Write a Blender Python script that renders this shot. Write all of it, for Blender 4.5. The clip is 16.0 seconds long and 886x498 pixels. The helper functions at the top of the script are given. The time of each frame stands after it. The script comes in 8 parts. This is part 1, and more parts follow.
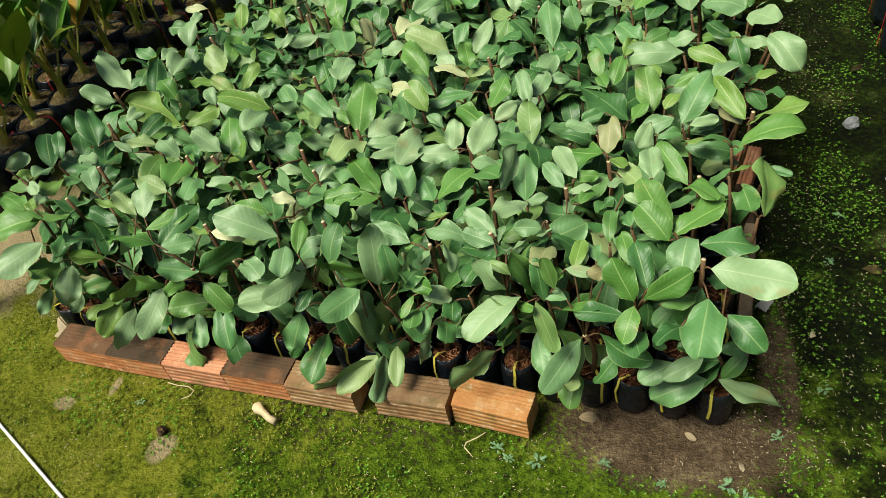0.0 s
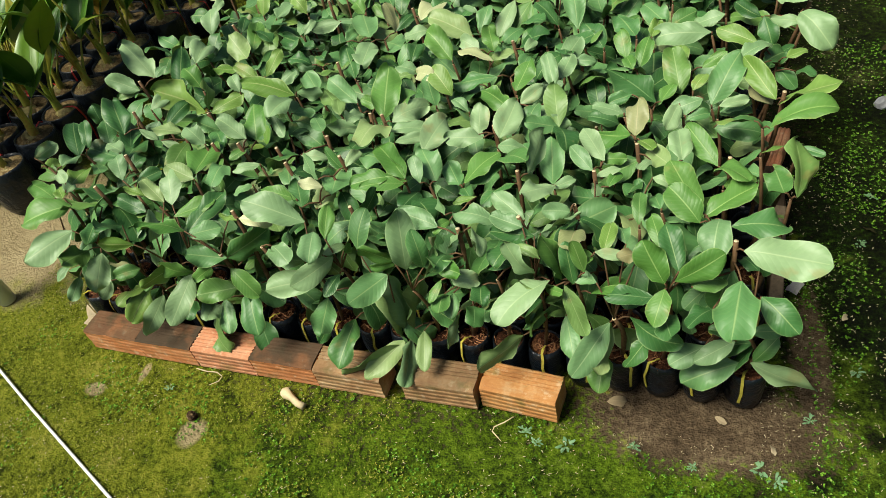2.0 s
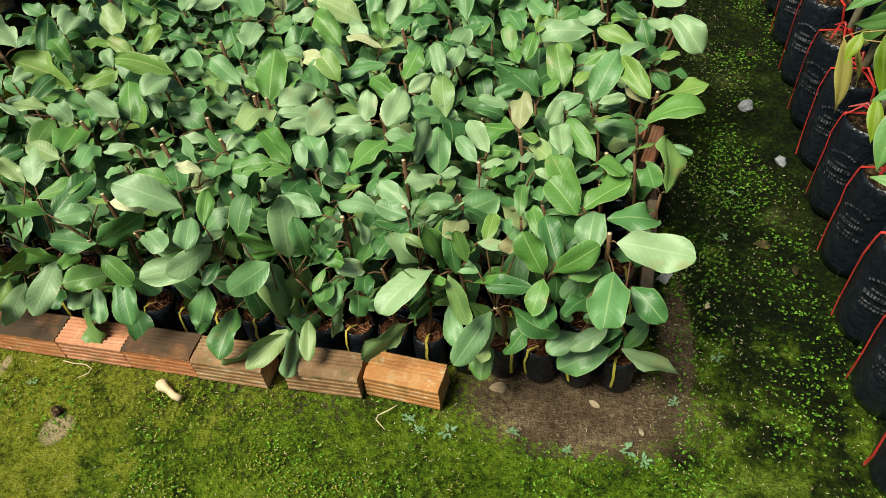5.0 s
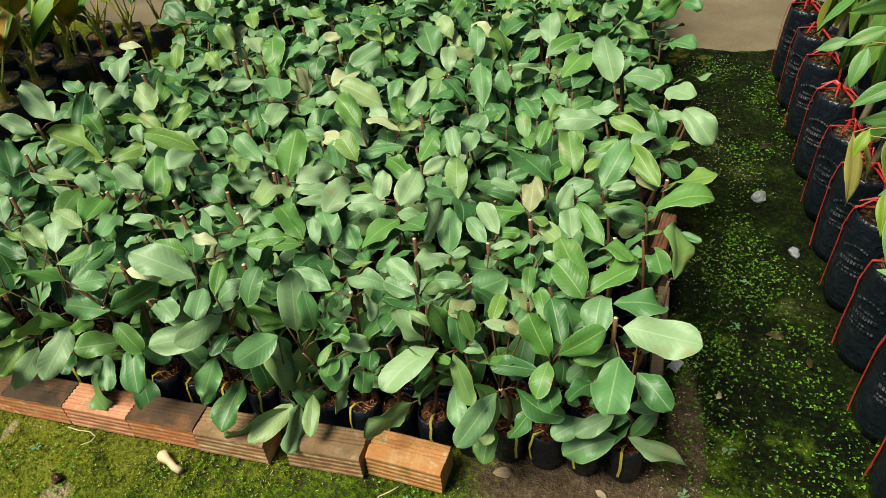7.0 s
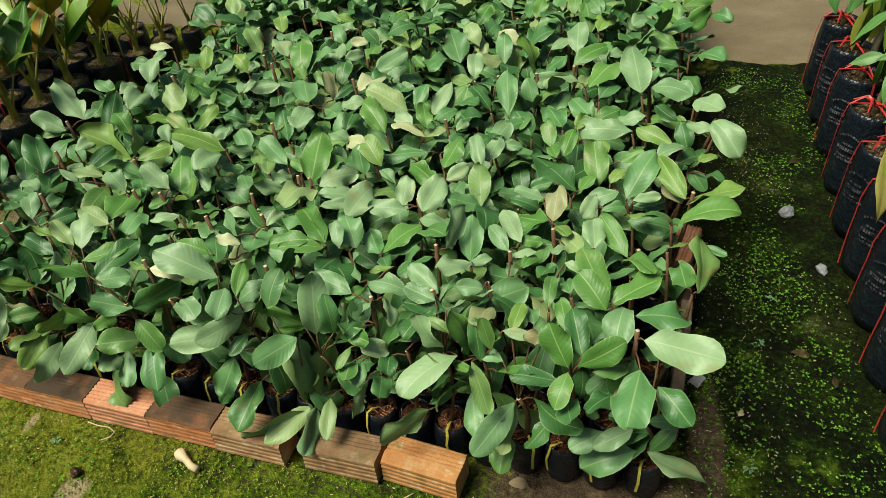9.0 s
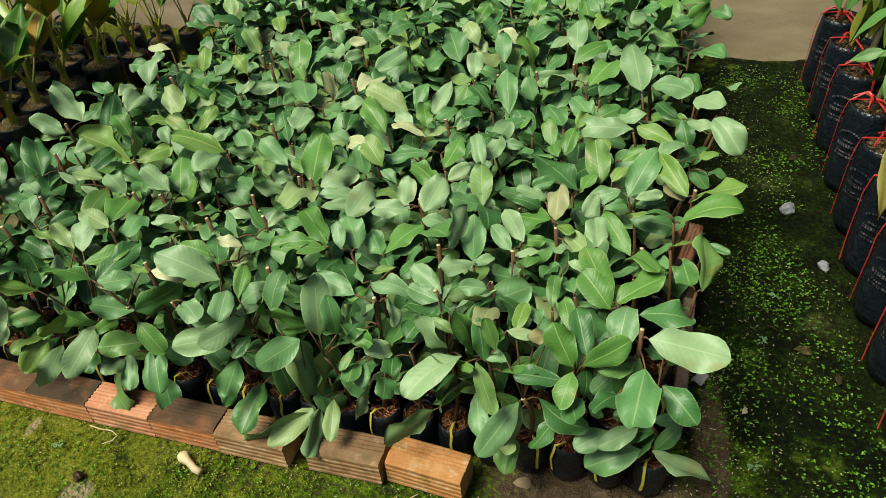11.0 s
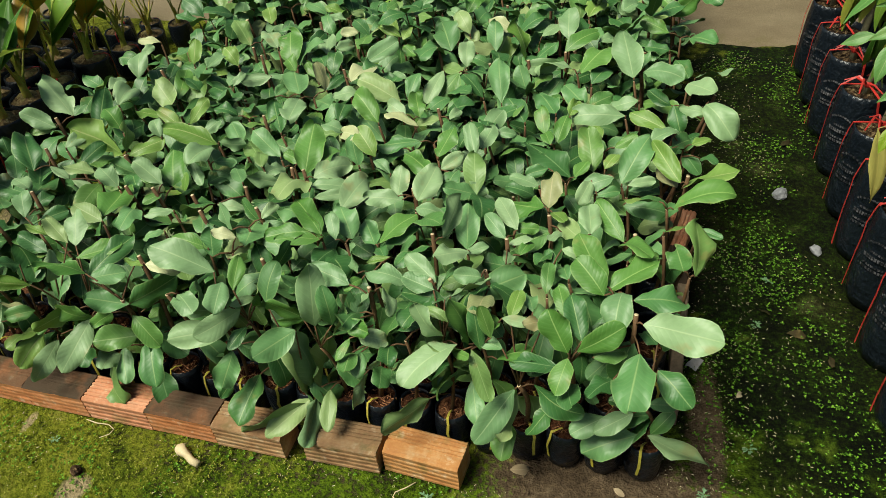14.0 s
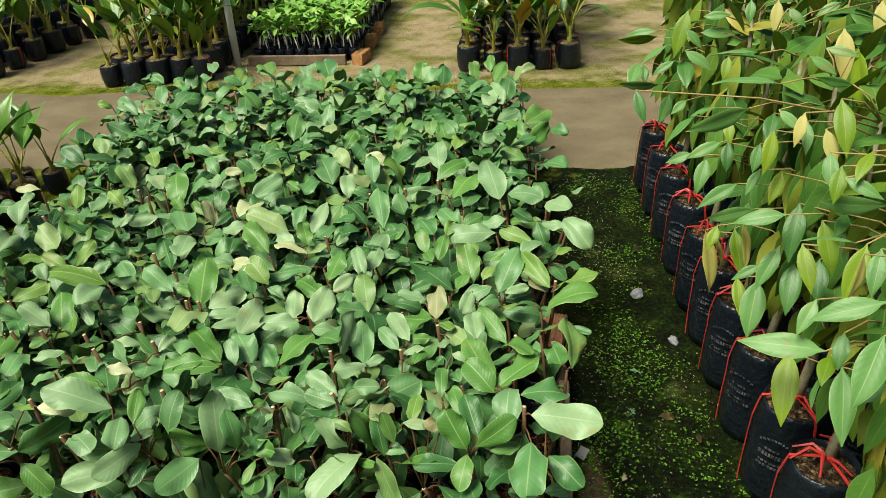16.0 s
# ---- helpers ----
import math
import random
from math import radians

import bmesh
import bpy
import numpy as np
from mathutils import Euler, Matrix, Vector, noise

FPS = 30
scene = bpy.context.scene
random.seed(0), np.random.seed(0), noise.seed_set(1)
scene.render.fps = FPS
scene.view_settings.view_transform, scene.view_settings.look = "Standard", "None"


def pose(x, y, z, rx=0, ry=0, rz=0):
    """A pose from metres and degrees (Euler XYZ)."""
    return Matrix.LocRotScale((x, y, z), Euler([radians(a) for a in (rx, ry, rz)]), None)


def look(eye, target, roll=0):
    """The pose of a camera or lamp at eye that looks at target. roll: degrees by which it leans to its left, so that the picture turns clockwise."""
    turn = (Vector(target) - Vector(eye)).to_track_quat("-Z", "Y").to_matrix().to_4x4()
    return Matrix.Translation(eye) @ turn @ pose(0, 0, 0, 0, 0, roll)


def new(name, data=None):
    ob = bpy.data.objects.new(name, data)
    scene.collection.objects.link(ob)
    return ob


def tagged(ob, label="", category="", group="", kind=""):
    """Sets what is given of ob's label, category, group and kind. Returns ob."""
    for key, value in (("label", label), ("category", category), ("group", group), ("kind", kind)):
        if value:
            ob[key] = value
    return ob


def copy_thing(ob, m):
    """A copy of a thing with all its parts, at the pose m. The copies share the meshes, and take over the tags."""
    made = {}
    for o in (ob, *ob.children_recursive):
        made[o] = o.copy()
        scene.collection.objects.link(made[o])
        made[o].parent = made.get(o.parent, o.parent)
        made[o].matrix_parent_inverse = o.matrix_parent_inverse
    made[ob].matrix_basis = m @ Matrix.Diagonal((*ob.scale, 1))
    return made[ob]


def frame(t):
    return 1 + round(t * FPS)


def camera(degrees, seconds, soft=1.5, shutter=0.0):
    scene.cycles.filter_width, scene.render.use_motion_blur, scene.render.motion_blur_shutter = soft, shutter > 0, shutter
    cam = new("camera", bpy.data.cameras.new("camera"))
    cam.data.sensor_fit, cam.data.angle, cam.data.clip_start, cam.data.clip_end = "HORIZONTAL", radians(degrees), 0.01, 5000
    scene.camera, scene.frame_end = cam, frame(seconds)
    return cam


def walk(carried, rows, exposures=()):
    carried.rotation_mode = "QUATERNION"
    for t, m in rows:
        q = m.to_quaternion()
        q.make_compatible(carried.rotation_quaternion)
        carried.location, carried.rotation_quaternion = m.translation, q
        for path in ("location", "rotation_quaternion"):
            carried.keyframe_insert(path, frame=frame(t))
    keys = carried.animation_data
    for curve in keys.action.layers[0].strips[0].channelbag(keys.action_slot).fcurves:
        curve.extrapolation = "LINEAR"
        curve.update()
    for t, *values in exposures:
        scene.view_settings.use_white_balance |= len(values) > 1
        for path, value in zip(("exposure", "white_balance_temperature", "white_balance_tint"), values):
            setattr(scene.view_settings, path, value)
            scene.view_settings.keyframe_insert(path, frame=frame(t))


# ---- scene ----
cam = camera(63.2, 16.0, soft=0.5)
PATH = [
    (0, (0.259, -0.838, 1.469), (-0.33, 0.478, 0.083), -12.5),
    (0.5, (0.25, -0.838, 1.465), (-0.339, 0.465, 0.067), -11.4),
    (1, (0.255, -0.842, 1.47), (-0.394, 0.433, 0.072), -13.6),
    (1.5, (0.249, -0.844, 1.467), (-0.399, 0.429, 0.068), -14.8),
    (2, (0.237, -0.847, 1.464), (-0.394, 0.433, 0.063), -14.4),
    (2.5, (0.233, -0.842, 1.461), (-0.312, 0.456, 0.04), -11.8),
    (3, (0.232, -0.839, 1.458), (-0.232, 0.482, 0.03), -9.3),
    (3.5, (0.238, -0.845, 1.469), (-0.178, 0.482, 0.031), -7.5),
    (4, (0.247, -0.839, 1.467), (-0.104, 0.482, 0.008), -5.4),
    (4.2, (0.243, -0.838, 1.463), (-0.085, 0.48, -0.004), -4.8),
    (6.3, (0.28, -0.841, 1.466), (-0.109, 0.552, 0.085), -5.8),
    (6.5, (0.276, -0.84, 1.464), (-0.12, 0.608, 0.143), -5.0),
    (7, (0.284, -0.846, 1.468), (-0.139, 0.618, 0.172), -4.5),
    (7.5, (0.283, -0.852, 1.467), (-0.174, 0.611, 0.182), -4.7),
    (8, (0.283, -0.848, 1.468), (-0.19, 0.613, 0.187), -4.3),
    (8.5, (0.28, -0.847, 1.465), (-0.195, 0.616, 0.187), -4.2),
    (9, (0.282, -0.842, 1.464), (-0.2, 0.619, 0.186), -4.3),
    (11.5, (0.269, -0.84, 1.464), (-0.201, 0.621, 0.181), -4.9),
    (12, (0.273, -0.845, 1.464), (-0.196, 0.614, 0.179), -5.3),
    (12.5, (0.271, -0.836, 1.459), (-0.195, 0.62, 0.17), -5.2),
    (13, (0.273, -0.838, 1.463), (-0.192, 0.613, 0.167), -5.3),
    (13.5, (0.272, -0.841, 1.46), (-0.19, 0.608, 0.162), -5.1),
    (14, (0.272, -0.845, 1.461), (-0.186, 0.605, 0.161), -5.1),
    (14.5, (0.268, -0.842, 1.456), (-0.181, 0.612, 0.158), -4.6),
    (15, (0.265, -0.866, 1.468), (-0.075, 0.636, 0.192), -3.0),
    (15.5, (0.272, -0.913, 1.498), (0.048, 0.707, 0.346), -2.1),
    (16, (0.273, -0.972, 1.514), (0.118, 0.737, 0.486), -2.3),
]
walk(cam, [(t, look(eye, target, roll)) for t, eye, target, roll in PATH],
     ((0.0, 0.49, 6600, 5), (4.0, 0.55, 6600, 5), (7.5, 0.48, 6600, 4), (8.6, 0.37, 6600, 3), (14.6, 0.37, 6600, 3), (15.5, 0.48, 6550, 3), (16.0, 0.53, 6550, 3)))


# ---- light ----
SUN_AZ, SUN_EL = 232.0, 60.0   # compass turn from +y towards +x, height, in degrees
world = bpy.data.worlds.new("overcast_sky")
scene.world = world
world.use_nodes = True
wn = world.node_tree
sky = wn.nodes.new("ShaderNodeTexSky")
sky.sky_type = "NISHITA"
sky.sun_disc = False
sky.sun_elevation, sky.sun_rotation = radians(SUN_EL), radians(SUN_AZ)
sky.air_density, sky.dust_density, sky.ozone_density = 1.0, 4.0, 1.0
wn.links.new(sky.outputs[0], wn.nodes["Background"].inputs[0])
wn.nodes["Background"].inputs[1].default_value = 0.056
sun = new("sun", bpy.data.lights.new("sun", "SUN"))
sun.data.energy, sun.data.angle, sun.data.color = 4.3, radians(26), (1.0, 0.95, 0.82)
sdir = Vector((math.sin(radians(SUN_AZ)) * math.cos(radians(SUN_EL)), math.cos(radians(SUN_AZ)) * math.cos(radians(SUN_EL)), math.sin(radians(SUN_EL))))
sun.matrix_world = look(sdir * 8, (0, 0, 0))


# ---- materials ----
def material(name, rough=0.6, spec=0.5):
    m = bpy.data.materials.new(name)
    m.use_nodes = True
    b = m.node_tree.nodes["Principled BSDF"]
    b.inputs["Roughness"].default_value = rough
    b.inputs["Specular IOR Level"].default_value = spec
    return m, m.node_tree, b


def node(nt, kind, *links, **values):
    """A node; values by input name (spaces as _), links as (input, socket)."""
    n = nt.nodes.new("ShaderNode" + kind)
    for key, value in values.items():
        n.inputs[key.replace("_", " ")].default_value = value
    for key, socket in links:
        nt.links.new(socket, n.inputs[key])
    return n


def maths(nt, op, a, b=None, c=None, clamp=False):
    n = nt.nodes.new("ShaderNodeMath")
    n.operation, n.use_clamp = op, clamp
    for i, v in enumerate((a, b, c)):
        if v is None:
            continue
        if isinstance(v, (int, float)):
            n.inputs[i].default_value = v
        else:
            nt.links.new(v, n.inputs[i])
    return n.outputs[0]


def mixed(nt, fac, a, b):
    n = nt.nodes.new("ShaderNodeMix")
    n.data_type = "RGBA"
    for i, v in ((0, fac), (6, a), (7, b)):
        if isinstance(v, (int, float)):
            n.inputs[i].default_value = v
        elif isinstance(v, tuple):
            n.inputs[i].default_value = (*v, 1)
        else:
            nt.links.new(v, n.inputs[i])
    return n.outputs[2]


def ramp(nt, fac, stops):
    n = nt.nodes.new("ShaderNodeValToRGB")
    el = n.color_ramp.elements
    while len(el) < len(stops):
        el.new(0.5)
    for e, (p, c) in zip(el, stops):
        e.position, e.color = p, (*c, 1) if isinstance(c, tuple) else (c, c, c, 1)
    nt.links.new(fac, n.inputs[0])
    return n.outputs[0]


def place_of(nt, kind="Position"):
    if kind == "Position":
        return nt.nodes.new("ShaderNodeNewGeometry").outputs["Position"]
    return nt.nodes.new("ShaderNodeTexCoord").outputs[kind]


def noise_of(nt, where, scale, detail=4.0, rough=0.6):
    n = node(nt, "TexNoise", ("Vector", where), Scale=scale, Detail=detail, Roughness=rough)
    return n.outputs[0]


def bump_to(nt, b, height, strength, distance):
    n = node(nt, "Bump", ("Height", height), Strength=strength, Distance=distance)
    nt.links.new(n.outputs[0], b.inputs["Normal"])


def leaf_material(name, colours, rib, rough=0.45, spec=0.38, vein=10.0, vein_depth=0.22, blotch=(0.30, 0.22, 0.08), blotch_amount=0.35, spread=0.6, glow=0.0):
    """A leaf blade: one of a range of tones for each leaf, pale midrib, side veins, a few brown blotches."""
    m, nt, b = material(name, rough, spec)
    rnd = nt.nodes.new("ShaderNodeObjectInfo").outputs["Random"]
    isl = nt.nodes.new("ShaderNodeNewGeometry").outputs["Random Per Island"]
    tone = maths(nt, "FRACT", maths(nt, "ADD", maths(nt, "MULTIPLY", rnd, 7.31), isl))
    base = ramp(nt, tone, colours)
    uv = place_of(nt, "UV")
    xyz = node(nt, "SeparateXYZ", ("Vector", uv))
    u, v = xyz.outputs[0], xyz.outputs[1]
    off = maths(nt, "ABSOLUTE", maths(nt, "SUBTRACT", v, 0.5))
    mid = maths(nt, "SUBTRACT", 1.0, maths(nt, "MULTIPLY", off, 30.0), clamp=True)
    where = place_of(nt, "Position")
    fine = noise_of(nt, where, 60.0)
    broad = noise_of(nt, where, 14.0, 3.0)
    slope = maths(nt, "ADD", maths(nt, "SUBTRACT", maths(nt, "MULTIPLY", u, vein), maths(nt, "MULTIPLY", off, vein * 0.45)), maths(nt, "MULTIPLY", broad, 0.8))
    pillow = maths(nt, "ABSOLUTE", maths(nt, "SINE", maths(nt, "MULTIPLY", slope, math.pi)))
    side = maths(nt, "POWER", maths(nt, "SUBTRACT", 1.0, pillow), 3.0)
    # pale blade margin, mostly a bright edge halo put into the colour
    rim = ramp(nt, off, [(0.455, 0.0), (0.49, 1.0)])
    col = mixed(nt, maths(nt, "MULTIPLY", fine, spread), base, mixed(nt, 0.5, base, (0.02, 0.06, 0.012)))
    col = mixed(nt, maths(nt, "MULTIPLY", side, 0.08), col, rib)
    col = mixed(nt, maths(nt, "MULTIPLY", mid, 0.65), col, rib)
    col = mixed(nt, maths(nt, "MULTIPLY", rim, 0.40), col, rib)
    specks = ramp(nt, noise_of(nt, where, 95.0, 2.0), [(0.70, 0.0), (0.76, 0.6)])
    col = mixed(nt, maths(nt, "MULTIPLY", specks, blotch_amount), col, blotch)
    spots = ramp(nt, broad, [(0.60, 0.0), (0.68, 1.0)])
    old = maths(nt, "GREATER_THAN", tone, 0.72)
    col = mixed(nt, maths(nt, "MULTIPLY", maths(nt, "MULTIPLY", spots, old), blotch_amount), col, blotch)
    nt.links.new(col, b.inputs["Base Color"])
    quilt = maths(nt, "MULTIPLY", maths(nt, "POWER", pillow, 0.7), maths(nt, "ADD", 0.25, maths(nt, "MULTIPLY", off, 1.9)))
    height = maths(nt, "ADD", quilt, maths(nt, "ADD", maths(nt, "MULTIPLY", mid, -0.7), maths(nt, "MULTIPLY", fine, 0.8)))
    bump_to(nt, b, height, vein_depth, 0.0015)
    if glow:
        through_leaf = node(nt, "BsdfTranslucent", ("Color", mixed(nt, 0.35, col, (0.30, 0.42, 0.03))))
        both = node(nt, "MixShader", (1, b.outputs[0]), (2, through_leaf.outputs[0]), Fac=glow)
        nt.links.new(both.outputs[0], nt.nodes["Material Output"].inputs[0])
    return m


GUAVA = [(0.0, (0.030, 0.105, 0.026)), (0.2, (0.060, 0.180, 0.048)), (0.42, (0.098, 0.245, 0.076)), (0.60, (0.150, 0.310, 0.115)), (0.70, (0.040, 0.130, 0.032)), (0.80, (0.085, 0.215, 0.052)), (0.88, (0.125, 0.25, 0.05)), (0.95, (0.18, 0.30, 0.09)), (1.0, (0.27, 0.34, 0.14))]
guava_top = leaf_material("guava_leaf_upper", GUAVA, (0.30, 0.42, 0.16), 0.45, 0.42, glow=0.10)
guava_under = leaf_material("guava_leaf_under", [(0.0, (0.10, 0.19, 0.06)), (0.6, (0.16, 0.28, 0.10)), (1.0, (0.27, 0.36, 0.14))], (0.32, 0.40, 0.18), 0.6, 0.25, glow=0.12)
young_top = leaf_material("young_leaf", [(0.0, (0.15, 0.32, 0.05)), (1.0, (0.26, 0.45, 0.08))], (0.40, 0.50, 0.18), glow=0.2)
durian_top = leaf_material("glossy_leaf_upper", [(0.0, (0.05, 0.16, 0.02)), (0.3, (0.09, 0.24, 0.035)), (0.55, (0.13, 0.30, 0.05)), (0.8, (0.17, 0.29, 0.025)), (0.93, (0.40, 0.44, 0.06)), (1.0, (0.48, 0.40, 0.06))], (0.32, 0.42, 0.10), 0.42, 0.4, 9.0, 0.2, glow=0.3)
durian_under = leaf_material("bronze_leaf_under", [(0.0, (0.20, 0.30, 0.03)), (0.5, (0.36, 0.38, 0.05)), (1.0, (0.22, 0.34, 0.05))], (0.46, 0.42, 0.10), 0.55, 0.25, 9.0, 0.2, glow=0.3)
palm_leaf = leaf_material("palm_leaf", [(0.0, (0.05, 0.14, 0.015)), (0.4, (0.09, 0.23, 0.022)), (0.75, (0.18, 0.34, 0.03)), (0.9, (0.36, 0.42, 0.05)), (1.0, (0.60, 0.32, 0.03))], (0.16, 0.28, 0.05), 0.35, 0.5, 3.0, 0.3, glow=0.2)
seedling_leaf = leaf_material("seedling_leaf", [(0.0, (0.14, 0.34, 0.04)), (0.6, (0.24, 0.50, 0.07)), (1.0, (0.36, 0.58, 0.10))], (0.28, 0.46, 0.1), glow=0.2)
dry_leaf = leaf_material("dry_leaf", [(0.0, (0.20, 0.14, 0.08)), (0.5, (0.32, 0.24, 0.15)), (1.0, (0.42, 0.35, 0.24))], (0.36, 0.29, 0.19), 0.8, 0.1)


def speckled(name, stops, scale, rough=0.7, spec=0.3, bump=0.4, distance=0.002, fine=90.0, coords="Object"):
    """A surface whose tone wanders at two scales."""
    m, nt, b = material(name, rough, spec)
    where = place_of(nt, coords)
    rnd = nt.nodes.new("ShaderNodeObjectInfo").outputs["Random"]
    broad = noise_of(nt, where, scale)
    small = noise_of(nt, where, fine, 3.0)
    fac = maths(nt, "ADD", maths(nt, "MULTIPLY", broad, 0.6), maths(nt, "MULTIPLY", small, 0.4))
    fac = maths(nt, "ADD", fac, maths(nt, "MULTIPLY", maths(nt, "SUBTRACT", rnd, 0.5), 0.1))
    nt.links.new(ramp(nt, fac, stops), b.inputs["Base Color"])
    bump_to(nt, b, maths(nt, "ADD", broad, small), bump, distance)
    return m


bag_plastic = speckled("black_plastic", [(0.35, (0.004, 0.006, 0.009)), (0.62, (0.008, 0.012, 0.017)), (0.75, (0.024, 0.025, 0.024))], 22, 0.30, 0.40, 0.9, 0.008, 40)
coir = speckled("coir_soil", [(0.38, (0.016, 0.008, 0.005)), (0.52, (0.085, 0.032, 0.015)), (0.66, (0.24, 0.11, 0.05))], 60, 0.9, 0.1, 1.0, 0.006, 160)
dark_soil = speckled("potting_soil", [(0.42, (0.012, 0.008, 0.005)), (0.54, (0.06, 0.036, 0.018)), (0.66, (0.24, 0.17, 0.09))], 60, 0.9, 0.1, 1.0, 0.006, 120)
bark = speckled("brown_stem", [(0.3, (0.06, 0.032, 0.015)), (0.7, (0.17, 0.10, 0.05))], 60, 0.7, 0.2, 0.5, 0.001)
grey_bark = speckled("grey_stem", [(0.3, (0.15, 0.14, 0.08)), (0.7, (0.34, 0.31, 0.19))], 40, 0.7, 0.2, 0.5, 0.001)
cut_wood = speckled("cut_wood", [(0.3, (0.45, 0.36, 0.2)), (0.7, (0.62, 0.52, 0.33))], 60, 0.7)
palm_stem = speckled("palm_stem", [(0.34, (0.30, 0.14, 0.03)), (0.46, (0.34, 0.30, 0.05)), (0.60, (0.20, 0.27, 0.035)), (0.75, (0.12, 0.19, 0.02))], 9, 0.5)
yellow_tie = speckled("yellow_ribbon", [(0.3, (0.34, 0.29, 0.03)), (0.7, (0.52, 0.46, 0.09))], 30, 0.4)
red_tie = speckled("red_ribbon", [(0.3, (0.33, 0.018, 0.014)), (0.7, (0.50, 0.045, 0.036))], 30, 0.4)
white_print = speckled("white_print", [(0.42, (0.012, 0.013, 0.016)), (0.64, (0.14, 0.14, 0.15))], 60, 0.5)
white_tag = speckled("white_plastic", [(0.3, (0.62, 0.62, 0.62)), (0.7, (0.8, 0.8, 0.8))], 20, 0.5)
grey_stone = speckled("grey_stone", [(0.3, (0.14, 0.145, 0.16)), (0.7, (0.27, 0.28, 0.29))], 30, 0.8, 0.2, 0.5)
pipe_metal = speckled("galvanised_pipe", [(0.3, (0.58, 0.60, 0.62)), (0.7, (0.70, 0.72, 0.74))], 8, 0.45, 0.5, 0.1)
wood_grey = speckled("weathered_wood", [(0.3, (0.10, 0.075, 0.05)), (0.7, (0.28, 0.21, 0.14))], 12, 0.85, 0.1, 0.5)


def brick_material(name, tones, grime_top, grime_side, streak=0.15):
    m, nt, b = material(name, 0.85, 0.15)
    rnd = nt.nodes.new("ShaderNodeObjectInfo").outputs["Random"]
    where = place_of(nt, "Object")
    shift = node(nt, "CombineXYZ", ("X", maths(nt, "MULTIPLY", rnd, 13.0)), ("Y", maths(nt, "MULTIPLY", rnd, 29.0)))
    add = nt.nodes.new("ShaderNodeVectorMath")
    nt.links.new(where, add.inputs[0])
    nt.links.new(shift.outputs[0], add.inputs[1])
    broad, fine = noise_of(nt, add.outputs[0], 14.0), noise_of(nt, add.outputs[0], 120.0)
    clay = ramp(nt, maths(nt, "ADD", maths(nt, "MULTIPLY", broad, 0.7), maths(nt, "MULTIPLY", fine, 0.3)), [(0.3, tones[0]), (0.5, tones[1]), (0.68, tones[2])])
    xyz = node(nt, "SeparateXYZ", ("Vector", where))
    top = maths(nt, "GREATER_THAN", xyz.outputs[2], 0.074)
    grime = ramp(nt, noise_of(nt, add.outputs[0], 9.0, 5.0), [(0.36, 0.0), (0.47, 1.0)])
    wet = maths(nt, "ADD", maths(nt, "MULTIPLY", maths(nt, "MULTIPLY", top, grime_top), maths(nt, "ADD", 0.84, maths(nt, "MULTIPLY", grime, 0.16))), maths(nt, "MULTIPLY", grime, grime_side))
    aged = maths(nt, "MULTIPLY", wet, maths(nt, "ADD", 0.8, maths(nt, "MULTIPLY", rnd, 0.4)), clamp=True)
    groove = maths(nt, "MULTIPLY", ramp(nt, noise_of(nt, node(nt, "Mapping", ("Vector", add.outputs[0]), Scale=(1.0, 14.0, 14.0)).outputs[0], 14.0), [(0.48, 0.0), (0.66, 1.0)]), streak)
    col = mixed(nt, groove, clay, (0.17, 0.085, 0.045))
    pale = ramp(nt, noise_of(nt, add.outputs[0], 38.0, 4.0), [(0.58, 0.0), (0.70, 0.55)])
    col = mixed(nt, pale, col, (0.66, 0.52, 0.34))
    algae = ramp(nt, noise_of(nt, add.outputs[0], 17.0, 5.0), [(0.53, 0.0), (0.66, 0.6)])
    col = mixed(nt, algae, col, (0.15, 0.14, 0.045))
    col = mixed(nt, maths(nt, "MULTIPLY", aged, 0.95), col, (0.034, 0.030, 0.021))
    nt.links.new(col, b.inputs["Base Color"])
    bump_to(nt, b, maths(nt, "ADD", broad, fine), 0.5, 0.002)
    return m


ORANGE = ((0.36, 0.13, 0.05), (0.50, 0.20, 0.08), (0.54, 0.29, 0.15))
clay_salmon = brick_material("salmon_clay", ((0.40, 0.155, 0.075), (0.53, 0.235, 0.125), (0.60, 0.33, 0.20)), 0.05, 0.05)
clay_dark = brick_material("dark_topped_clay", ORANGE, 1.0, 0.05, 0.0)
clay_buff = brick_material("buff_clay", ((0.26, 0.13, 0.06), (0.40, 0.23, 0.11), (0.50, 0.37, 0.21)), 0.30, 0.22, 0.2)
clay_tan = brick_material("tan_clay", ((0.36, 0.14, 0.045), (0.48, 0.23, 0.08), (0.56, 0.37, 0.19)), 0.08, 0.08, 0.15)


def blob(nt, xyz, cx, cy, rx, ry, wander, hard=3.0):
    """1 inside an uneven patch of ground, 0 outside."""
    dx = maths(nt, "DIVIDE", maths(nt, "SUBTRACT", xyz.outputs[0], cx), rx)
    dy = maths(nt, "DIVIDE", maths(nt, "SUBTRACT", xyz.outputs[1], cy), ry)
    d = maths(nt, "SQRT", maths(nt, "ADD", maths(nt, "MULTIPLY", dx, dx), maths(nt, "MULTIPLY", dy, dy)))
    d = maths(nt, "ADD", d, maths(nt, "MULTIPLY", maths(nt, "SUBTRACT", wander, 0.5), 1.6))
    return maths(nt, "MULTIPLY", maths(nt, "SUBTRACT", 1.15, d), hard, clamp=True)


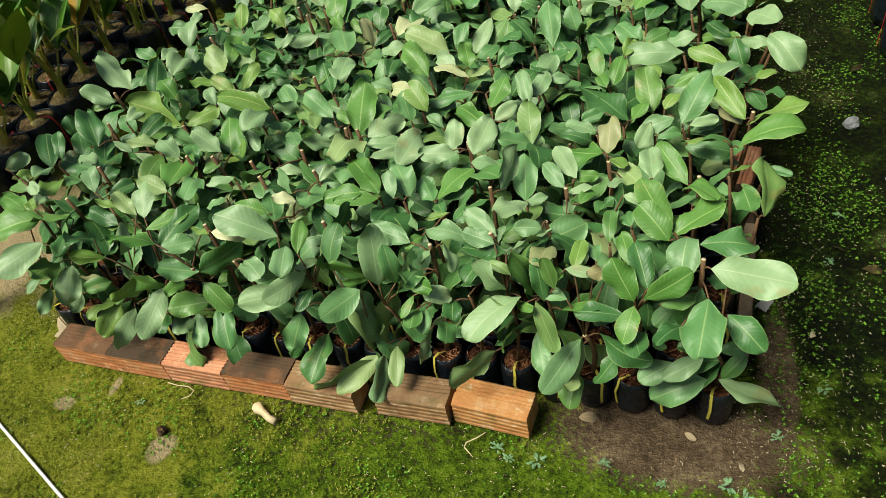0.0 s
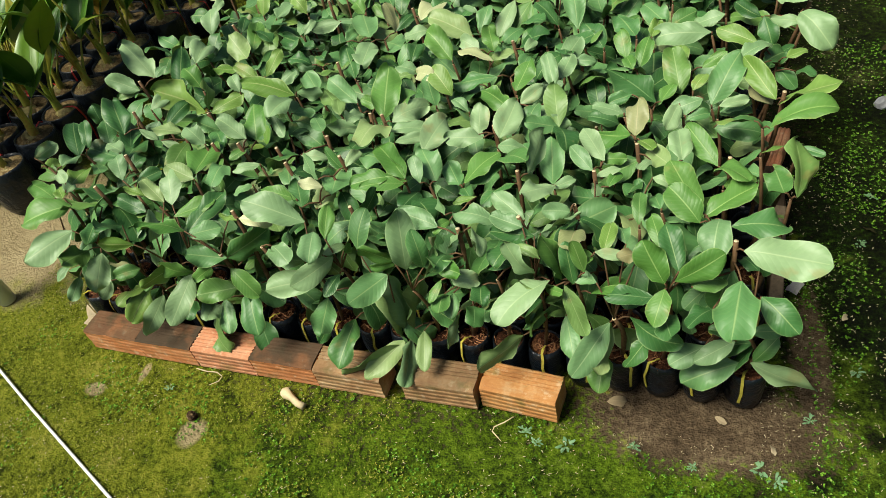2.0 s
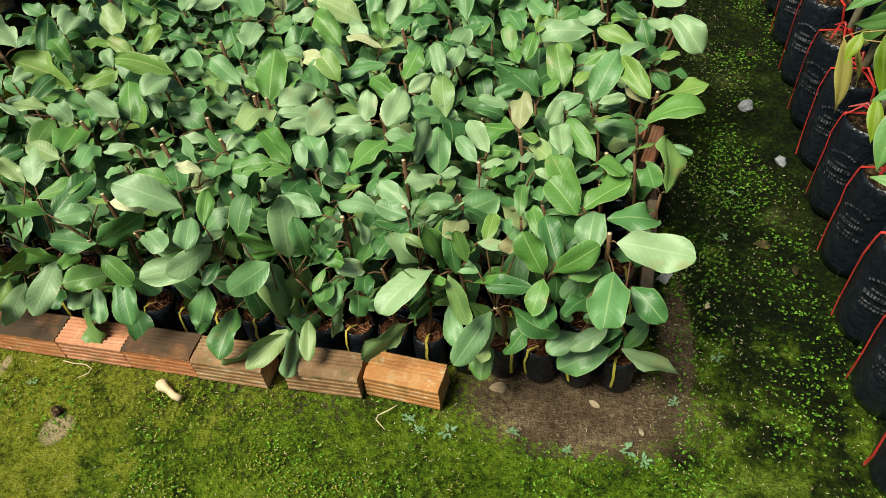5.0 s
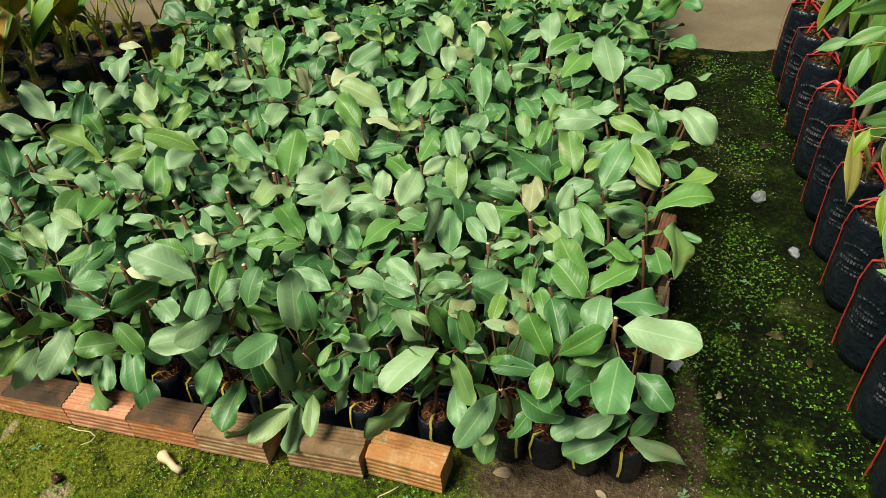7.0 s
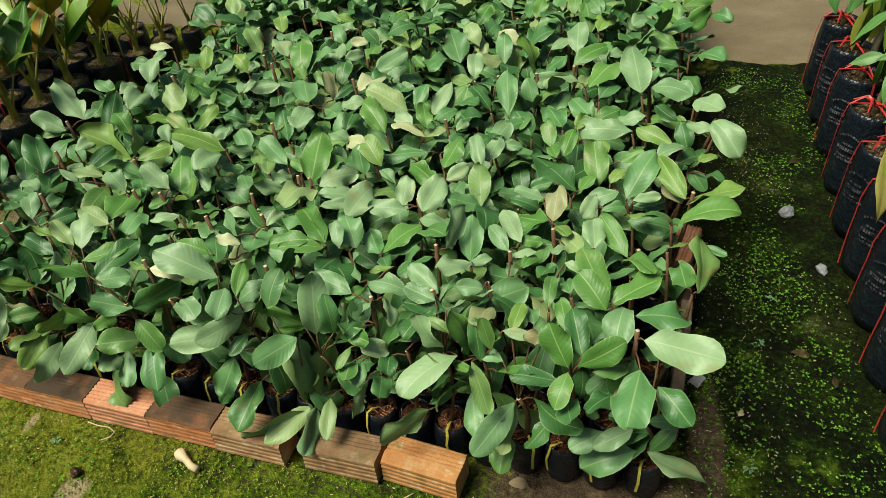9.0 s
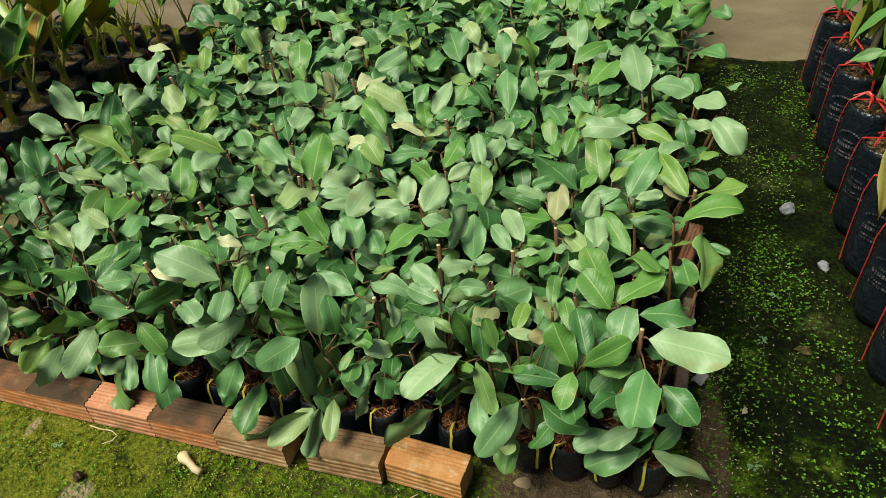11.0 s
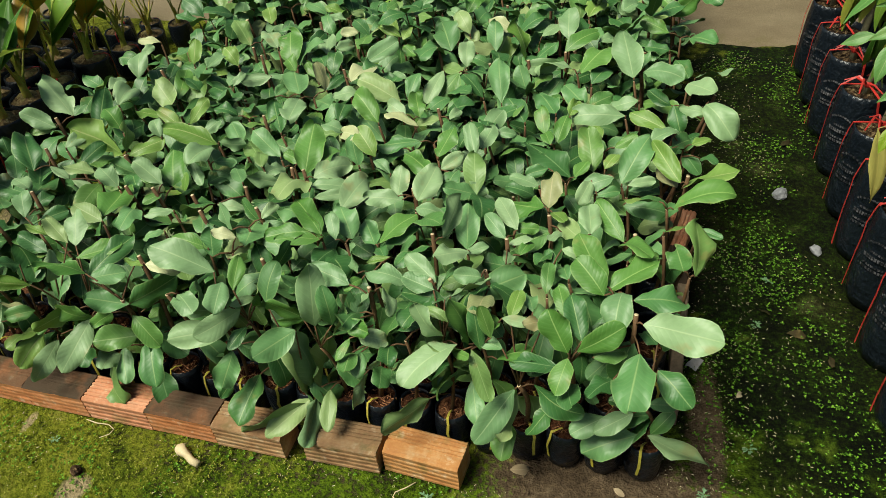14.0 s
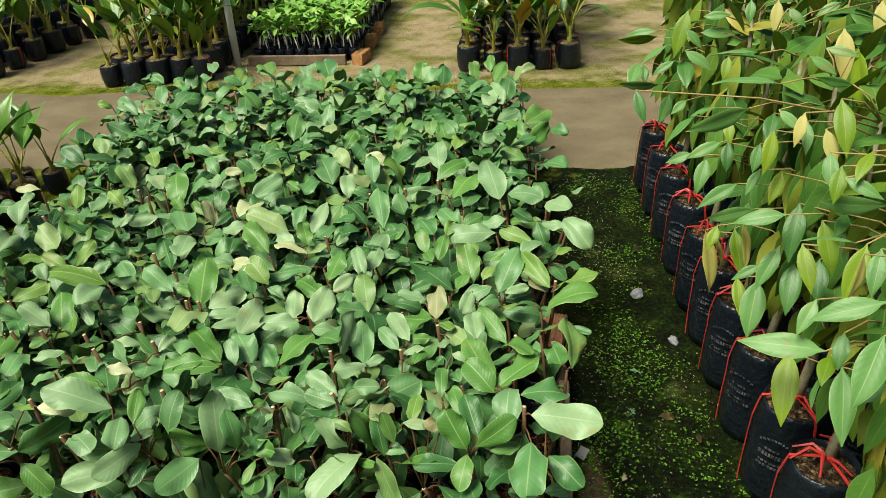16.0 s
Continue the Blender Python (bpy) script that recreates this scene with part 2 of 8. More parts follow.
def ground_material():
    m, nt, b = material("mossy_earth", 0.95, 0.1)
    where = place_of(nt)
    xyz = node(nt, "SeparateXYZ", ("Vector", where))
    big, mid, fine, grit = (noise_of(nt, where, s, d) for s, d in ((2.2, 4.0), (9.0, 5.0), (75.0, 5.0), (260.0, 3.0)))
    tone = maths(nt, "ADD", maths(nt, "MULTIPLY", mid, 0.45), maths(nt, "MULTIPLY", fine, 0.55))
    tone = maths(nt, "ADD", maths(nt, "MULTIPLY", tone, 0.72), maths(nt, "MULTIPLY", grit, 0.28))
    moss = ramp(nt, tone, [(0.39, (0.022, 0.030, 0.002)), (0.45, (0.084, 0.104, 0.007)), (0.52, (0.155, 0.178, 0.014)), (0.60, (0.235, 0.240, 0.030)), (0.70, (0.35, 0.33, 0.09))])
    # deep green aisle moss, the tall saplings' shade put into its colour
    shaded_moss = ramp(nt, tone, [(0.42, (0.0012, 0.0022, 0.0003)), (0.48, (0.0035, 0.0065, 0.0006)), (0.54, (0.008, 0.018, 0.001)), (0.62, (0.024, 0.064, 0.003))])
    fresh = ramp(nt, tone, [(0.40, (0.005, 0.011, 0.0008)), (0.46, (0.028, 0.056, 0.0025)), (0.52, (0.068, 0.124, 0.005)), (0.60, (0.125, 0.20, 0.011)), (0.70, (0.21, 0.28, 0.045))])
    shaded_moss = mixed(nt, maths(nt, "MULTIPLY", ramp(nt, big, [(0.42, 0.0), (0.6, 1.0)]), 0.04), shaded_moss, moss)
    earth = ramp(nt, maths(nt, "ADD", maths(nt, "MULTIPLY", fine, 0.4), maths(nt, "ADD", maths(nt, "MULTIPLY", mid, 0.4), maths(nt, "MULTIPLY", grit, 0.2))), [(0.36, (0.036, 0.025, 0.014)), (0.5, (0.098, 0.068, 0.040)), (0.66, (0.22, 0.165, 0.10))])
    sand = ramp(nt, maths(nt, "ADD", maths(nt, "MULTIPLY", mid, 0.5), maths(nt, "MULTIPLY", grit, 0.5)), [(0.3, (0.24, 0.18, 0.095)), (0.5, (0.37, 0.29, 0.165)), (0.7, (0.48, 0.39, 0.24))])
    col = moss
    for cx, cy, rx, ry in ((0.05, -0.32, 0.85, 0.42), (0.85, 0.10, 0.75, 0.85)):
        col = mixed(nt, maths(nt, "MULTIPLY", blob(nt, xyz, cx, cy, rx, ry, mid), 0.9), col, fresh)
    # aisle patches that carry this painted shade
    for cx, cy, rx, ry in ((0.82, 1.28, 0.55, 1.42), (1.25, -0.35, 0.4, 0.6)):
        col = mixed(nt, blob(nt, xyz, cx, cy, rx, ry, mid), col, shaded_moss)
    worn = ramp(nt, maths(nt, "ADD", maths(nt, "MULTIPLY", big, 0.4), maths(nt, "MULTIPLY", mid, 0.6)), [(0.57, 0.0), (0.68, 0.2)])
    col = mixed(nt, worn, col, earth)
    for cx, cy, rx, ry in ((0.30, 0.05, 0.27, 0.13), (0.53, 0.24, 0.04, 0.20), (-0.5, 1.2, 0.84, 1.08)):
        col = mixed(nt, blob(nt, xyz, cx, cy, rx, ry, fine), col, earth)
    for cx, cy, rx, ry in ((-2.0, 0.42, 0.50, 0.36), (-0.890, -0.195, 0.034, 0.042), (-1.13, -0.05, 0.012, 0.03), (-0.55, 0.0, 0.02, 0.012), (-1.25, -0.12, 0.03, 0.02)):
        col = mixed(nt, maths(nt, "MULTIPLY", blob(nt, xyz, cx, cy, rx, ry, mid, 2.2), 0.9), col, sand)
    beyond = maths(nt, "MULTIPLY", maths(nt, "SUBTRACT", maths(nt, "ADD", xyz.outputs[1], maths(nt, "MULTIPLY", mid, 0.5)), 3.9), 6.0, clamp=True)
    green = ramp(nt, big, [(0.45, 1.0), (0.6, 0.25)])
    col = mixed(nt, maths(nt, "MULTIPLY", beyond, green), col, sand)
    nt.links.new(col, b.inputs["Base Color"])
    bump_to(nt, b, maths(nt, "ADD", maths(nt, "MULTIPLY", fine, 0.9), maths(nt, "MULTIPLY", grit, 0.4)), 1.0, 0.022)
    return m


earth_ground = ground_material()


def path_material():
    m, nt, b = material("worn_concrete", 0.9, 0.15)
    where = place_of(nt)
    xyz = node(nt, "SeparateXYZ", ("Vector", where))
    stretch = node(nt, "Mapping", ("Vector", where), Scale=(0.9, 1.3, 1.0))
    streak, mid, grit = noise_of(nt, stretch.outputs[0], 3.0, 5.0), noise_of(nt, where, 11.0), noise_of(nt, where, 150.0)
    col = ramp(nt, maths(nt, "ADD", maths(nt, "MULTIPLY", streak, 0.6), maths(nt, "MULTIPLY", grit, 0.4)), [(0.3, (0.092, 0.071, 0.041)), (0.5, (0.148, 0.118, 0.071)), (0.7, (0.205, 0.166, 0.105))])
    rim = maths(nt, "MULTIPLY", maths(nt, "ABSOLUTE", maths(nt, "SUBTRACT", xyz.outputs[1], 3.0)), 1.0)
    green = maths(nt, "MULTIPLY", maths(nt, "SUBTRACT", maths(nt, "ADD", rim, maths(nt, "MULTIPLY", mid, 0.35)), 0.80), 7.0, clamp=True)
    col = mixed(nt, maths(nt, "MULTIPLY", green, 0.75), col, (0.085, 0.085, 0.02))
    nt.links.new(col, b.inputs["Base Color"])
    bump_to(nt, b, maths(nt, "ADD", streak, grit), 0.4, 0.006)
    return m


concrete = path_material()


# ---- mesh helpers ----
def mesh_of(name, verts, faces, mats, indices=None, uvs=None, smooth=True):
    me = bpy.data.meshes.new(name)
    me.from_pydata([tuple(v) for v in verts], [], faces)
    for m in mats:
        me.materials.append(m)
    if indices is not None:
        me.polygons.foreach_set("material_index", indices)
    if uvs is not None:
        layer = me.uv_layers.new(name="UVMap")
        loops = np.zeros(len(me.loops), dtype=np.int32)
        me.loops.foreach_get("vertex_index", loops)
        layer.data.foreach_set("uv", np.asarray(uvs, dtype=np.float32)[loops].ravel())
    me.polygons.foreach_set("use_smooth", [smooth] * len(me.polygons))
    me.update()
    return me


def child(name, me, parent, m=None, label=""):
    ob = new(name, me)
    ob.parent = parent
    if m is not None:
        ob.matrix_basis = m
    return tagged(ob, label) if label else ob


def root(name, label, category, group="", m=None, kind=""):
    ob = new(name)
    ob.empty_display_size = 0.05
    if m is not None:
        ob.matrix_basis = m
    return tagged(ob, label, category, group, kind)


def drop_unused(made, used):
    """Takes away the patterns of which no copy stands."""
    for k, ob in enumerate(made):
        if k not in used:
            for o in (*ob.children_recursive, ob):
                bpy.data.objects.remove(o)


def tube(points, radii, sides=7, cap=True):
    """Rings along a line of points: vertices and faces."""
    verts, faces = [], []
    pts = [Vector(p) for p in points]
    for i, p in enumerate(pts):
        d = (pts[min(i + 1, len(pts) - 1)] - pts[max(i - 1, 0)]).normalized()
        q = d.to_track_quat("Z", "Y")
        for k in range(sides):
            a = 2 * math.pi * k / sides
            verts.append(p + q @ Vector((math.cos(a) * radii[i], math.sin(a) * radii[i], 0)))
    for i in range(len(pts) - 1):
        for k in range(sides):
            a, b = i * sides + k, i * sides + (k + 1) % sides
            faces.append((a, b, b + sides, a + sides))
    if cap:
        faces.append(tuple(range(sides))[::-1])
        faces.append(tuple(range((len(pts) - 1) * sides, len(pts) * sides)))
    return verts, faces


def lathe(profile, sides, wobble=0.0, seed=0, lean=0.0):
    """A turned form with an uneven skin. profile: (radius, height) from below upwards."""
    r = random.Random(seed)
    ph = [r.uniform(0, 6.28) for _ in range(6)]
    verts, faces = [], []
    for j, (rad, z) in enumerate(profile):
        for k in range(sides):
            a = 2 * math.pi * k / sides
            w = 1 + wobble * (math.sin(2 * a + ph[0] + z * 9) + 0.7 * math.sin(3 * a + ph[1] - z * 31) + 0.5 * math.sin(5 * a + ph[2] + z * 70) + r.uniform(-0.4, 0.4))
            verts.append((rad * w * math.cos(a) + lean * z, rad * w * math.sin(a), z))
    for j in range(len(profile) - 1):
        for k in range(sides):
            a, b = j * sides + k, j * sides + (k + 1) % sides
            faces.append((a, b, b + sides, a + sides))
    faces.append(tuple(range(sides))[::-1])
    return verts, faces


def leaf_mesh(name, length, width, droop, fold, wave, mats, shape="oval", seed=0, n=11, twist=0.0, fine=True):
    """A leaf along +x from its stalk, upper side +z, in two skins: its upper and its under side."""
    r = random.Random(seed)
    ph, ph2, skew, before = r.uniform(0, 6.28), r.uniform(0, 6.28), r.uniform(-1, 1), 0.0
    blunt = r.uniform(0.98, 1.28)
    cols = (-1.0, -0.82, -0.42, 0.0, 0.42, 0.82, 1.0) if fine else (-1.0, -0.6, 0.0, 0.6, 1.0)
    x = y = z = 0.0
    top, low, uvs = [], [], []
    for i in range(n + 1):
        # rows close up towards both ends, where the outline turns fastest
        u = 0.5 - 0.5 * math.cos(math.pi * (0.12 + 0.88 * i / n)) if shape == "oval" else i / n
        if i == 0:
            u = 0.0
        if shape == "oval":
            ang = -droop * (u - 0.25) - 0.25 * math.sin(u * 5 + ph2) * wave * 3
        else:
            ang = -droop * (u ** 1.5)
        if i:
            x += math.cos(ang) * length * (u - before)
            z += math.sin(ang) * length * (u - before)
            y += 0.10 * skew * length * (u - before) * math.sin(u * 3.0)
        before = u
        s = max(0.0, (u - 0.05) / 0.95)
        if shape == "oval":
            w = width / 2 * max(0.0, 1 - abs(2 * s ** blunt - 1) ** 2.3) ** 0.54
        elif shape == "lance":
            w = width / 2 * max(0.0, math.sin(math.pi * s ** 0.80)) ** 0.85 * (1 - 0.35 * s ** 4)
        else:
            w = width / 2 * max(0.0, math.sin(math.pi * s ** 0.7)) ** 1.1
        w = max(w, 0.0012 if u < 0.98 else 0.0006)
        for c in cols:
            side = 1.7 if c > 0 else 0.0
            lift = fold * w * (abs(c) - 0.75 * abs(c) ** 3) + wave * width * c * c * math.sin(u * 9 + ph + side) * min(1, 4 * s) + 0.35 * wave * width * abs(c) ** 3 * math.sin(u * 17 + ph2 - side) * min(1, 3 * s)
            roll = twist * u
            edge = 1.0 + (abs(c) * 0.035 * math.sin(u * 10 + ph * (2.3 if c > 0 else 1.0)) if shape == "oval" else 0.0) + 0.06 * skew * c
            yy, zz = c * w * edge, lift
            yy, zz = yy * math.cos(roll) - zz * math.sin(roll), yy * math.sin(roll) + zz * math.cos(roll)
            p = Vector((x - math.sin(ang) * zz, y + yy, z + math.cos(ang) * zz))
            top.append(p)
            inner = abs(c) < 0.95 and 0 < i < n
            low.append(p - Vector((-math.sin(ang), 0, math.cos(ang))) * (0.0007 if inner else 0.0))
            uvs.append((u, 0.5 + 0.5 * c))
    faces, idx = [], []
    k, m = len(cols), len(top)
    for i in range(n):
        for j in range(k - 1):
            a = i * k + j
            faces.append((a, a + k, a + k + 1, a + 1))
            idx.append(0)
            faces.append((m + a, m + a + 1, m + a + k + 1, m + a + k))
            idx.append(1)
    return mesh_of(name, top + low, faces, mats, idx, uvs + uvs)


def join_stuff(name, items, label, category):
    """Many meshes at their poses as ONE object."""
    vs, fs, mi, uv, mats, smooth, base = [], [], [], [], [], [], 0
    store = {}
    for me, mat in items:
        if me.name not in store:
            v = np.empty(len(me.vertices) * 3)
            me.vertices.foreach_get("co", v)
            polys = [tuple(p.vertices) for p in me.polygons]
            ids = [p.material_index for p in me.polygons]
            lay = np.zeros((len(me.vertices), 2))
            if me.uv_layers:
                for loop, d in zip(me.loops, me.uv_layers[0].data):
                    lay[loop.vertex_index] = d.uv
            store[me.name] = (v.reshape(-1, 3), polys, ids, lay)
        v, polys, ids, lay = store[me.name]
        slot = []
        for s in me.materials:
            if s not in mats:
                mats.append(s)
            slot.append(mats.index(s))
        a = np.array(mat)
        vs.append(v @ a[:3, :3].T + a[:3, 3])
        fs.extend([tuple(i + base for i in p) for p in polys])
        mi.extend(slot[i] for i in ids)
        uv.append(lay)
        base += len(v)
    me = mesh_of(name, np.concatenate(vs), fs, mats, mi, np.concatenate(uv))
    return tagged(new(name, me), label, category, kind="stuff")


# ---- ground and path ----
def ground():
    """One uneven sheet to the horizon, finest where it is passed."""
    near_x = np.arange(-2.4, 1.3, 0.025)
    near_y = np.arange(-0.9, 2.4, 0.025)
    far = np.array([0.15, 0.4, 0.8, 1.5, 3, 6, 15, 40, 120, 400])
    xs = np.concatenate([near_x[0] - far[::-1], near_x, near_x[-1] + far])
    ys = np.concatenate([near_y[0] - far[::-1], near_y, near_y[-1] + far])
    verts = []
    for y in ys:
        for x in xs:
            near = 1.0 if abs(x) < 3.5 and abs(y) < 4.5 else 0.0
            h = 0.006 * noise.noise((x * 5, y * 5, 0)) + 0.004 * noise.noise((x * 19, y * 19, 3)) if near else 0.0
            hole = math.exp(-((x - 0.205) ** 2 + (y + 0.063) ** 2) / 0.0006)
            verts.append((x, y, h - 0.004 - 0.02 * hole))
    w = len(xs)
    faces = [(j * w + i, j * w + i + 1, (j + 1) * w + i + 1, (j + 1) * w + i) for j in range(len(ys) - 1) for i in range(w - 1)]
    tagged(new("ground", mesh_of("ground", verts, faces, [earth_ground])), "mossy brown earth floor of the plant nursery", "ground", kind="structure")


ground()


def pavement():
    """The worn concrete way across the nursery, a thin slab with crumbling edges."""
    xs = np.concatenate([np.arange(-14, -3.4, 0.6), np.arange(-3.4, 2.4, 0.05), np.arange(2.4, 14, 0.6)])
    rows = 12
    verts, faces = [], []
    for x in xs:
        a = 2.30 + 0.05 * noise.noise((x * 2.2, 1, 0)) + 0.02 * noise.noise((x * 13, 1, 5))
        b = 3.62 + 0.08 * noise.noise((x * 1.7, 7, 0)) + 0.02 * noise.noise((x * 13, 9, 5))
        for j in range(rows + 1):
            y = a + (b - a) * j / rows
            z = 0.012 + 0.004 * noise.noise((x * 2, y * 2, 9)) if 0 < j < rows else -0.02
            verts.append((x, y + (0.02 if j == 0 else -0.02 if j == rows else 0), z) if 0 < j < rows else (x, y, z))
    w = rows + 1
    for i in range(len(xs) - 1):
        for j in range(rows):
            faces.append((i * w + j, (i + 1) * w + j, (i + 1) * w + j + 1, i * w + j + 1))
    tagged(new("pavement", mesh_of("pavement", verts, faces, [concrete])), "worn beige concrete path with mossy edges", "path", kind="structure")


pavement()


# ---- edging bricks ----
def brick_mesh(seed, clay, length=0.18):
    """An extruded clay brick lying along x, its long faces ribbed, base at z 0, front lower right edge at the origin's side."""
    r = random.Random(seed)
    size, c = 0.08, 0.005
    comb = 0.0032 if clay in (clay_salmon, clay_tan, clay_buff) else 0.0008
    rib = 0.0014 if clay in (clay_salmon, clay_tan, clay_buff) else 0.0006
    prof = [(c, 0.0)]
    prof += [(size - c, 0.0), (size, c)]
    for k in range(9):
        z = c + (size - 2 * c) * (k + 0.5) / 9
        prof += [(size - (0.0005 if k % 2 else 0.0), z - 0.0030), (size - (0.0005 if k % 2 else 0.0), z + 0.0030)]
    prof += [(size, size - c), (size - c, size)]
    for k in range(13):
        y = size - c - (size - 2 * c) * (k + 0.5) / 13
        cut = comb if k % 2 and (k < 8 or clay is clay_salmon) else 0.0
        prof += [(y + 0.0022, size - cut), (y - 0.0022, size - cut)]
    prof += [(c, size), (0.0, size - c)]
    for k in range(9):
        z = size - c - (size - 2 * c) * (k + 0.5) / 9
        prof += [((rib if k % 2 else 0.0), z + 0.0024), ((rib if k % 2 else 0.0), z - 0.0024)]
    prof += [(0.0, c)]
    steps = 7
    verts, faces, n = [], [], len(prof)
    for i in range(steps + 1):
        x = -length / 2 + length * i / steps
        for y, z in prof:
            chip = 0.0035 * max(0.0, noise.noise((x * 30 + seed * 5, y * 40, z * 40)))
            worn = 0.002 * noise.noise((y * 45 + seed, z * 45, i * 3.0)) if i in (0, steps) else 0.0
            verts.append((x + worn, y - size / 2 + (chip if y < size / 2 else -chip), z - chip))
    for i in range(steps):
        for k in range(n):
            a, b = i * n + k, i * n + (k + 1) % n
            faces.append((a, a + n, b + n, b))
    faces += [tuple(range(n)), tuple(range(steps * n, steps * n + n))[::-1]]
    return mesh_of("brick", verts, faces, [clay], smooth=False)


def brick(x, y, turn, seed, label, clay, length=0.18, upright=False, tilt=0.0):
    ob = new("brick", brick_mesh(seed, clay, length))
    ob.matrix_basis = pose(x, y, length / 2 if upright else 0.0, 0, 90 if upright else tilt, turn)
    return tagged(ob, label, "brick", "bricks edging the bed")


for i, (x, y, turn, clay, label) in enumerate((
    (-0.088, 0.031, -5, clay_tan, "pale orange ribbed clay brick at the row's end"),
    (-0.281, 0.026, 0, clay_buff, "buff and grey ribbed clay brick edging the bed"),
    (-0.512, 0.020, -1, clay_buff, "weathered buff clay brick edging the bed"),
    (-0.695, 0.026, -1, clay_dark, "dark-topped orange clay brick edging the bed"),
    (-0.876, 0.028, -1, clay_salmon, "clean salmon-red ribbed clay brick edging the bed"),
    (-1.058, 0.031, -1, clay_dark, "dark-topped orange clay brick edging the bed"),
    (-1.236, 0.036, -2, clay_dark, "dark-topped orange clay brick at the row's end"),
)):
    brick(x, y, turn, 3 + i, label, clay)
brick(0.447, 0.915, 78, 29, "orange ribbed clay brick beside the aisle", clay_salmon)
brick(0.440, 0.735, 90, 27, "stained orange clay brick beside the aisle", clay_dark)


# ---- the guava saplings ----
LEAVES = [leaf_mesh("leaf", L := random.uniform(0.075, 0.128), L * random.uniform(0.46, 0.60), random.uniform(0.0, 1.5), random.choice((-0.4, 0.3, 0.6, 0.8)), random.uniform(0.05, 0.17), [guava_top, guava_under], "oval", 100 + i, 10, random.uniform(-0.4, 0.4), False) for i in range(36)]
YOUNG = [leaf_mesh("leaf", L := random.uniform(0.06, 0.10), L * 0.45, random.uniform(0.1, 0.7), random.uniform(0.1, 0.4), 0.04, [young_top, guava_under], "oval", 160 + i) for i in range(6)]
BAGS = []
for i in range(5):
    prof = [(0.030, 0.0), (0.038, 0.006), (0.041, 0.03), (0.042, 0.065), (0.040, 0.095), (0.038, 0.112), (0.0365, 0.112), (0.036, 0.098)]
    BAGS.append(mesh_of("bag", *lathe(prof, 14, 0.018, 200 + i), [bag_plastic]))
fibre = speckled("coir_fibre", [(0.35, (0.16, 0.06, 0.025)), (0.65, (0.42, 0.21, 0.10))], 80, 0.8, 0.2)
SOILS = []
for i in range(3):
    r = random.Random(230 + i)
    v = [(0, 0, 0.106)] + [(rad * math.cos(a * 0.6283), rad * math.sin(a * 0.6283), 0.102 + r.uniform(-0.005, 0.006)) for rad in (0.014, 0.026, 0.037) for a in range(10)]
    f = [(0, 1 + k, 1 + (k + 1) % 10) for k in range(10)] + [(1 + j * 10 + k, 11 + j * 10 + k, 11 + j * 10 + (k + 1) % 10, 1 + j * 10 + (k + 1) % 10) for j in range(2) for k in range(10)]
    ids = [0] * len(f)
    for k in range(34):
        a, d, t, L = r.uniform(0, 6.28), r.uniform(0.008, 0.034), r.uniform(0, 6.28), r.uniform(0.006, 0.014)
        x, y, z = d * math.cos(a), d * math.sin(a), 0.106 + r.uniform(0, 0.004)
        b = len(v)
        v += [(x, y, z), (x + L * math.cos(t), y + L * math.sin(t), z + r.uniform(-0.002, 0.005)), (x + L * math.cos(t) - 0.0016 * math.sin(t), y + L * math.sin(t) + 0.0016 * math.cos(t), z + 0.002), (x - 0.0016 * math.sin(t), y + 0.0016 * math.cos(t), z + 0.001)]
        f.append((b, b + 1, b + 2, b + 3))
        ids.append(1)
    SOILS.append(mesh_of("soil", v, f, [coir, fibre], ids))


def strip(points, width, mat, name="ribbon"):
    """A flat ribbon along points, with a slight twist."""
    verts, faces = [], []
    pts = [Vector(p) for p in points]
    for i, p in enumerate(pts):
        d = (pts[min(i + 1, len(pts) - 1)] - pts[max(i - 1, 0)]).normalized()
        out = Vector((p.x, p.y, 0.0))
        side = d.cross(out if out.length > 1e-4 else Vector((1, 0, 0))).normalized() * width / 2
        nrm = side.cross(d).normalized() * 0.0008
        verts += [p - side + nrm, p + side + nrm, p + side - nrm, p - side - nrm]
    for i in range(len(pts) - 1):
        a = i * 4
        for k in range(4):
            faces.append((a + k, a + (k + 1) % 4, a + 4 + (k + 1) % 4, a + 4 + k))
    return mesh_of(name, verts, faces, [mat], smooth=False)


TIES = []
for i in range(4):
    r = random.Random(250 + i)
    TIES.append(strip([(0.010, 0.002, 0.112), (0.024, r.uniform(-0.006, 0.006), 0.119), (0.038, 0, 0.118), (0.044, 0.002, 0.10), (0.046, r.uniform(-0.004, 0.004), 0.07), (0.045, r.uniform(-0.006, 0.006), 0.035)], 0.006, yellow_tie))


def leaf_pose(p, az, lift, roll):
    """A leaf's pose at a node: az the way it points, lift its rise above the level, in degrees."""
    return Matrix.Translation(p) @ pose(0, 0, 0, 0, 0, az) @ pose(0, 0, 0, 0, -lift, 0) @ pose(0, 0, 0, roll, 0, 0)


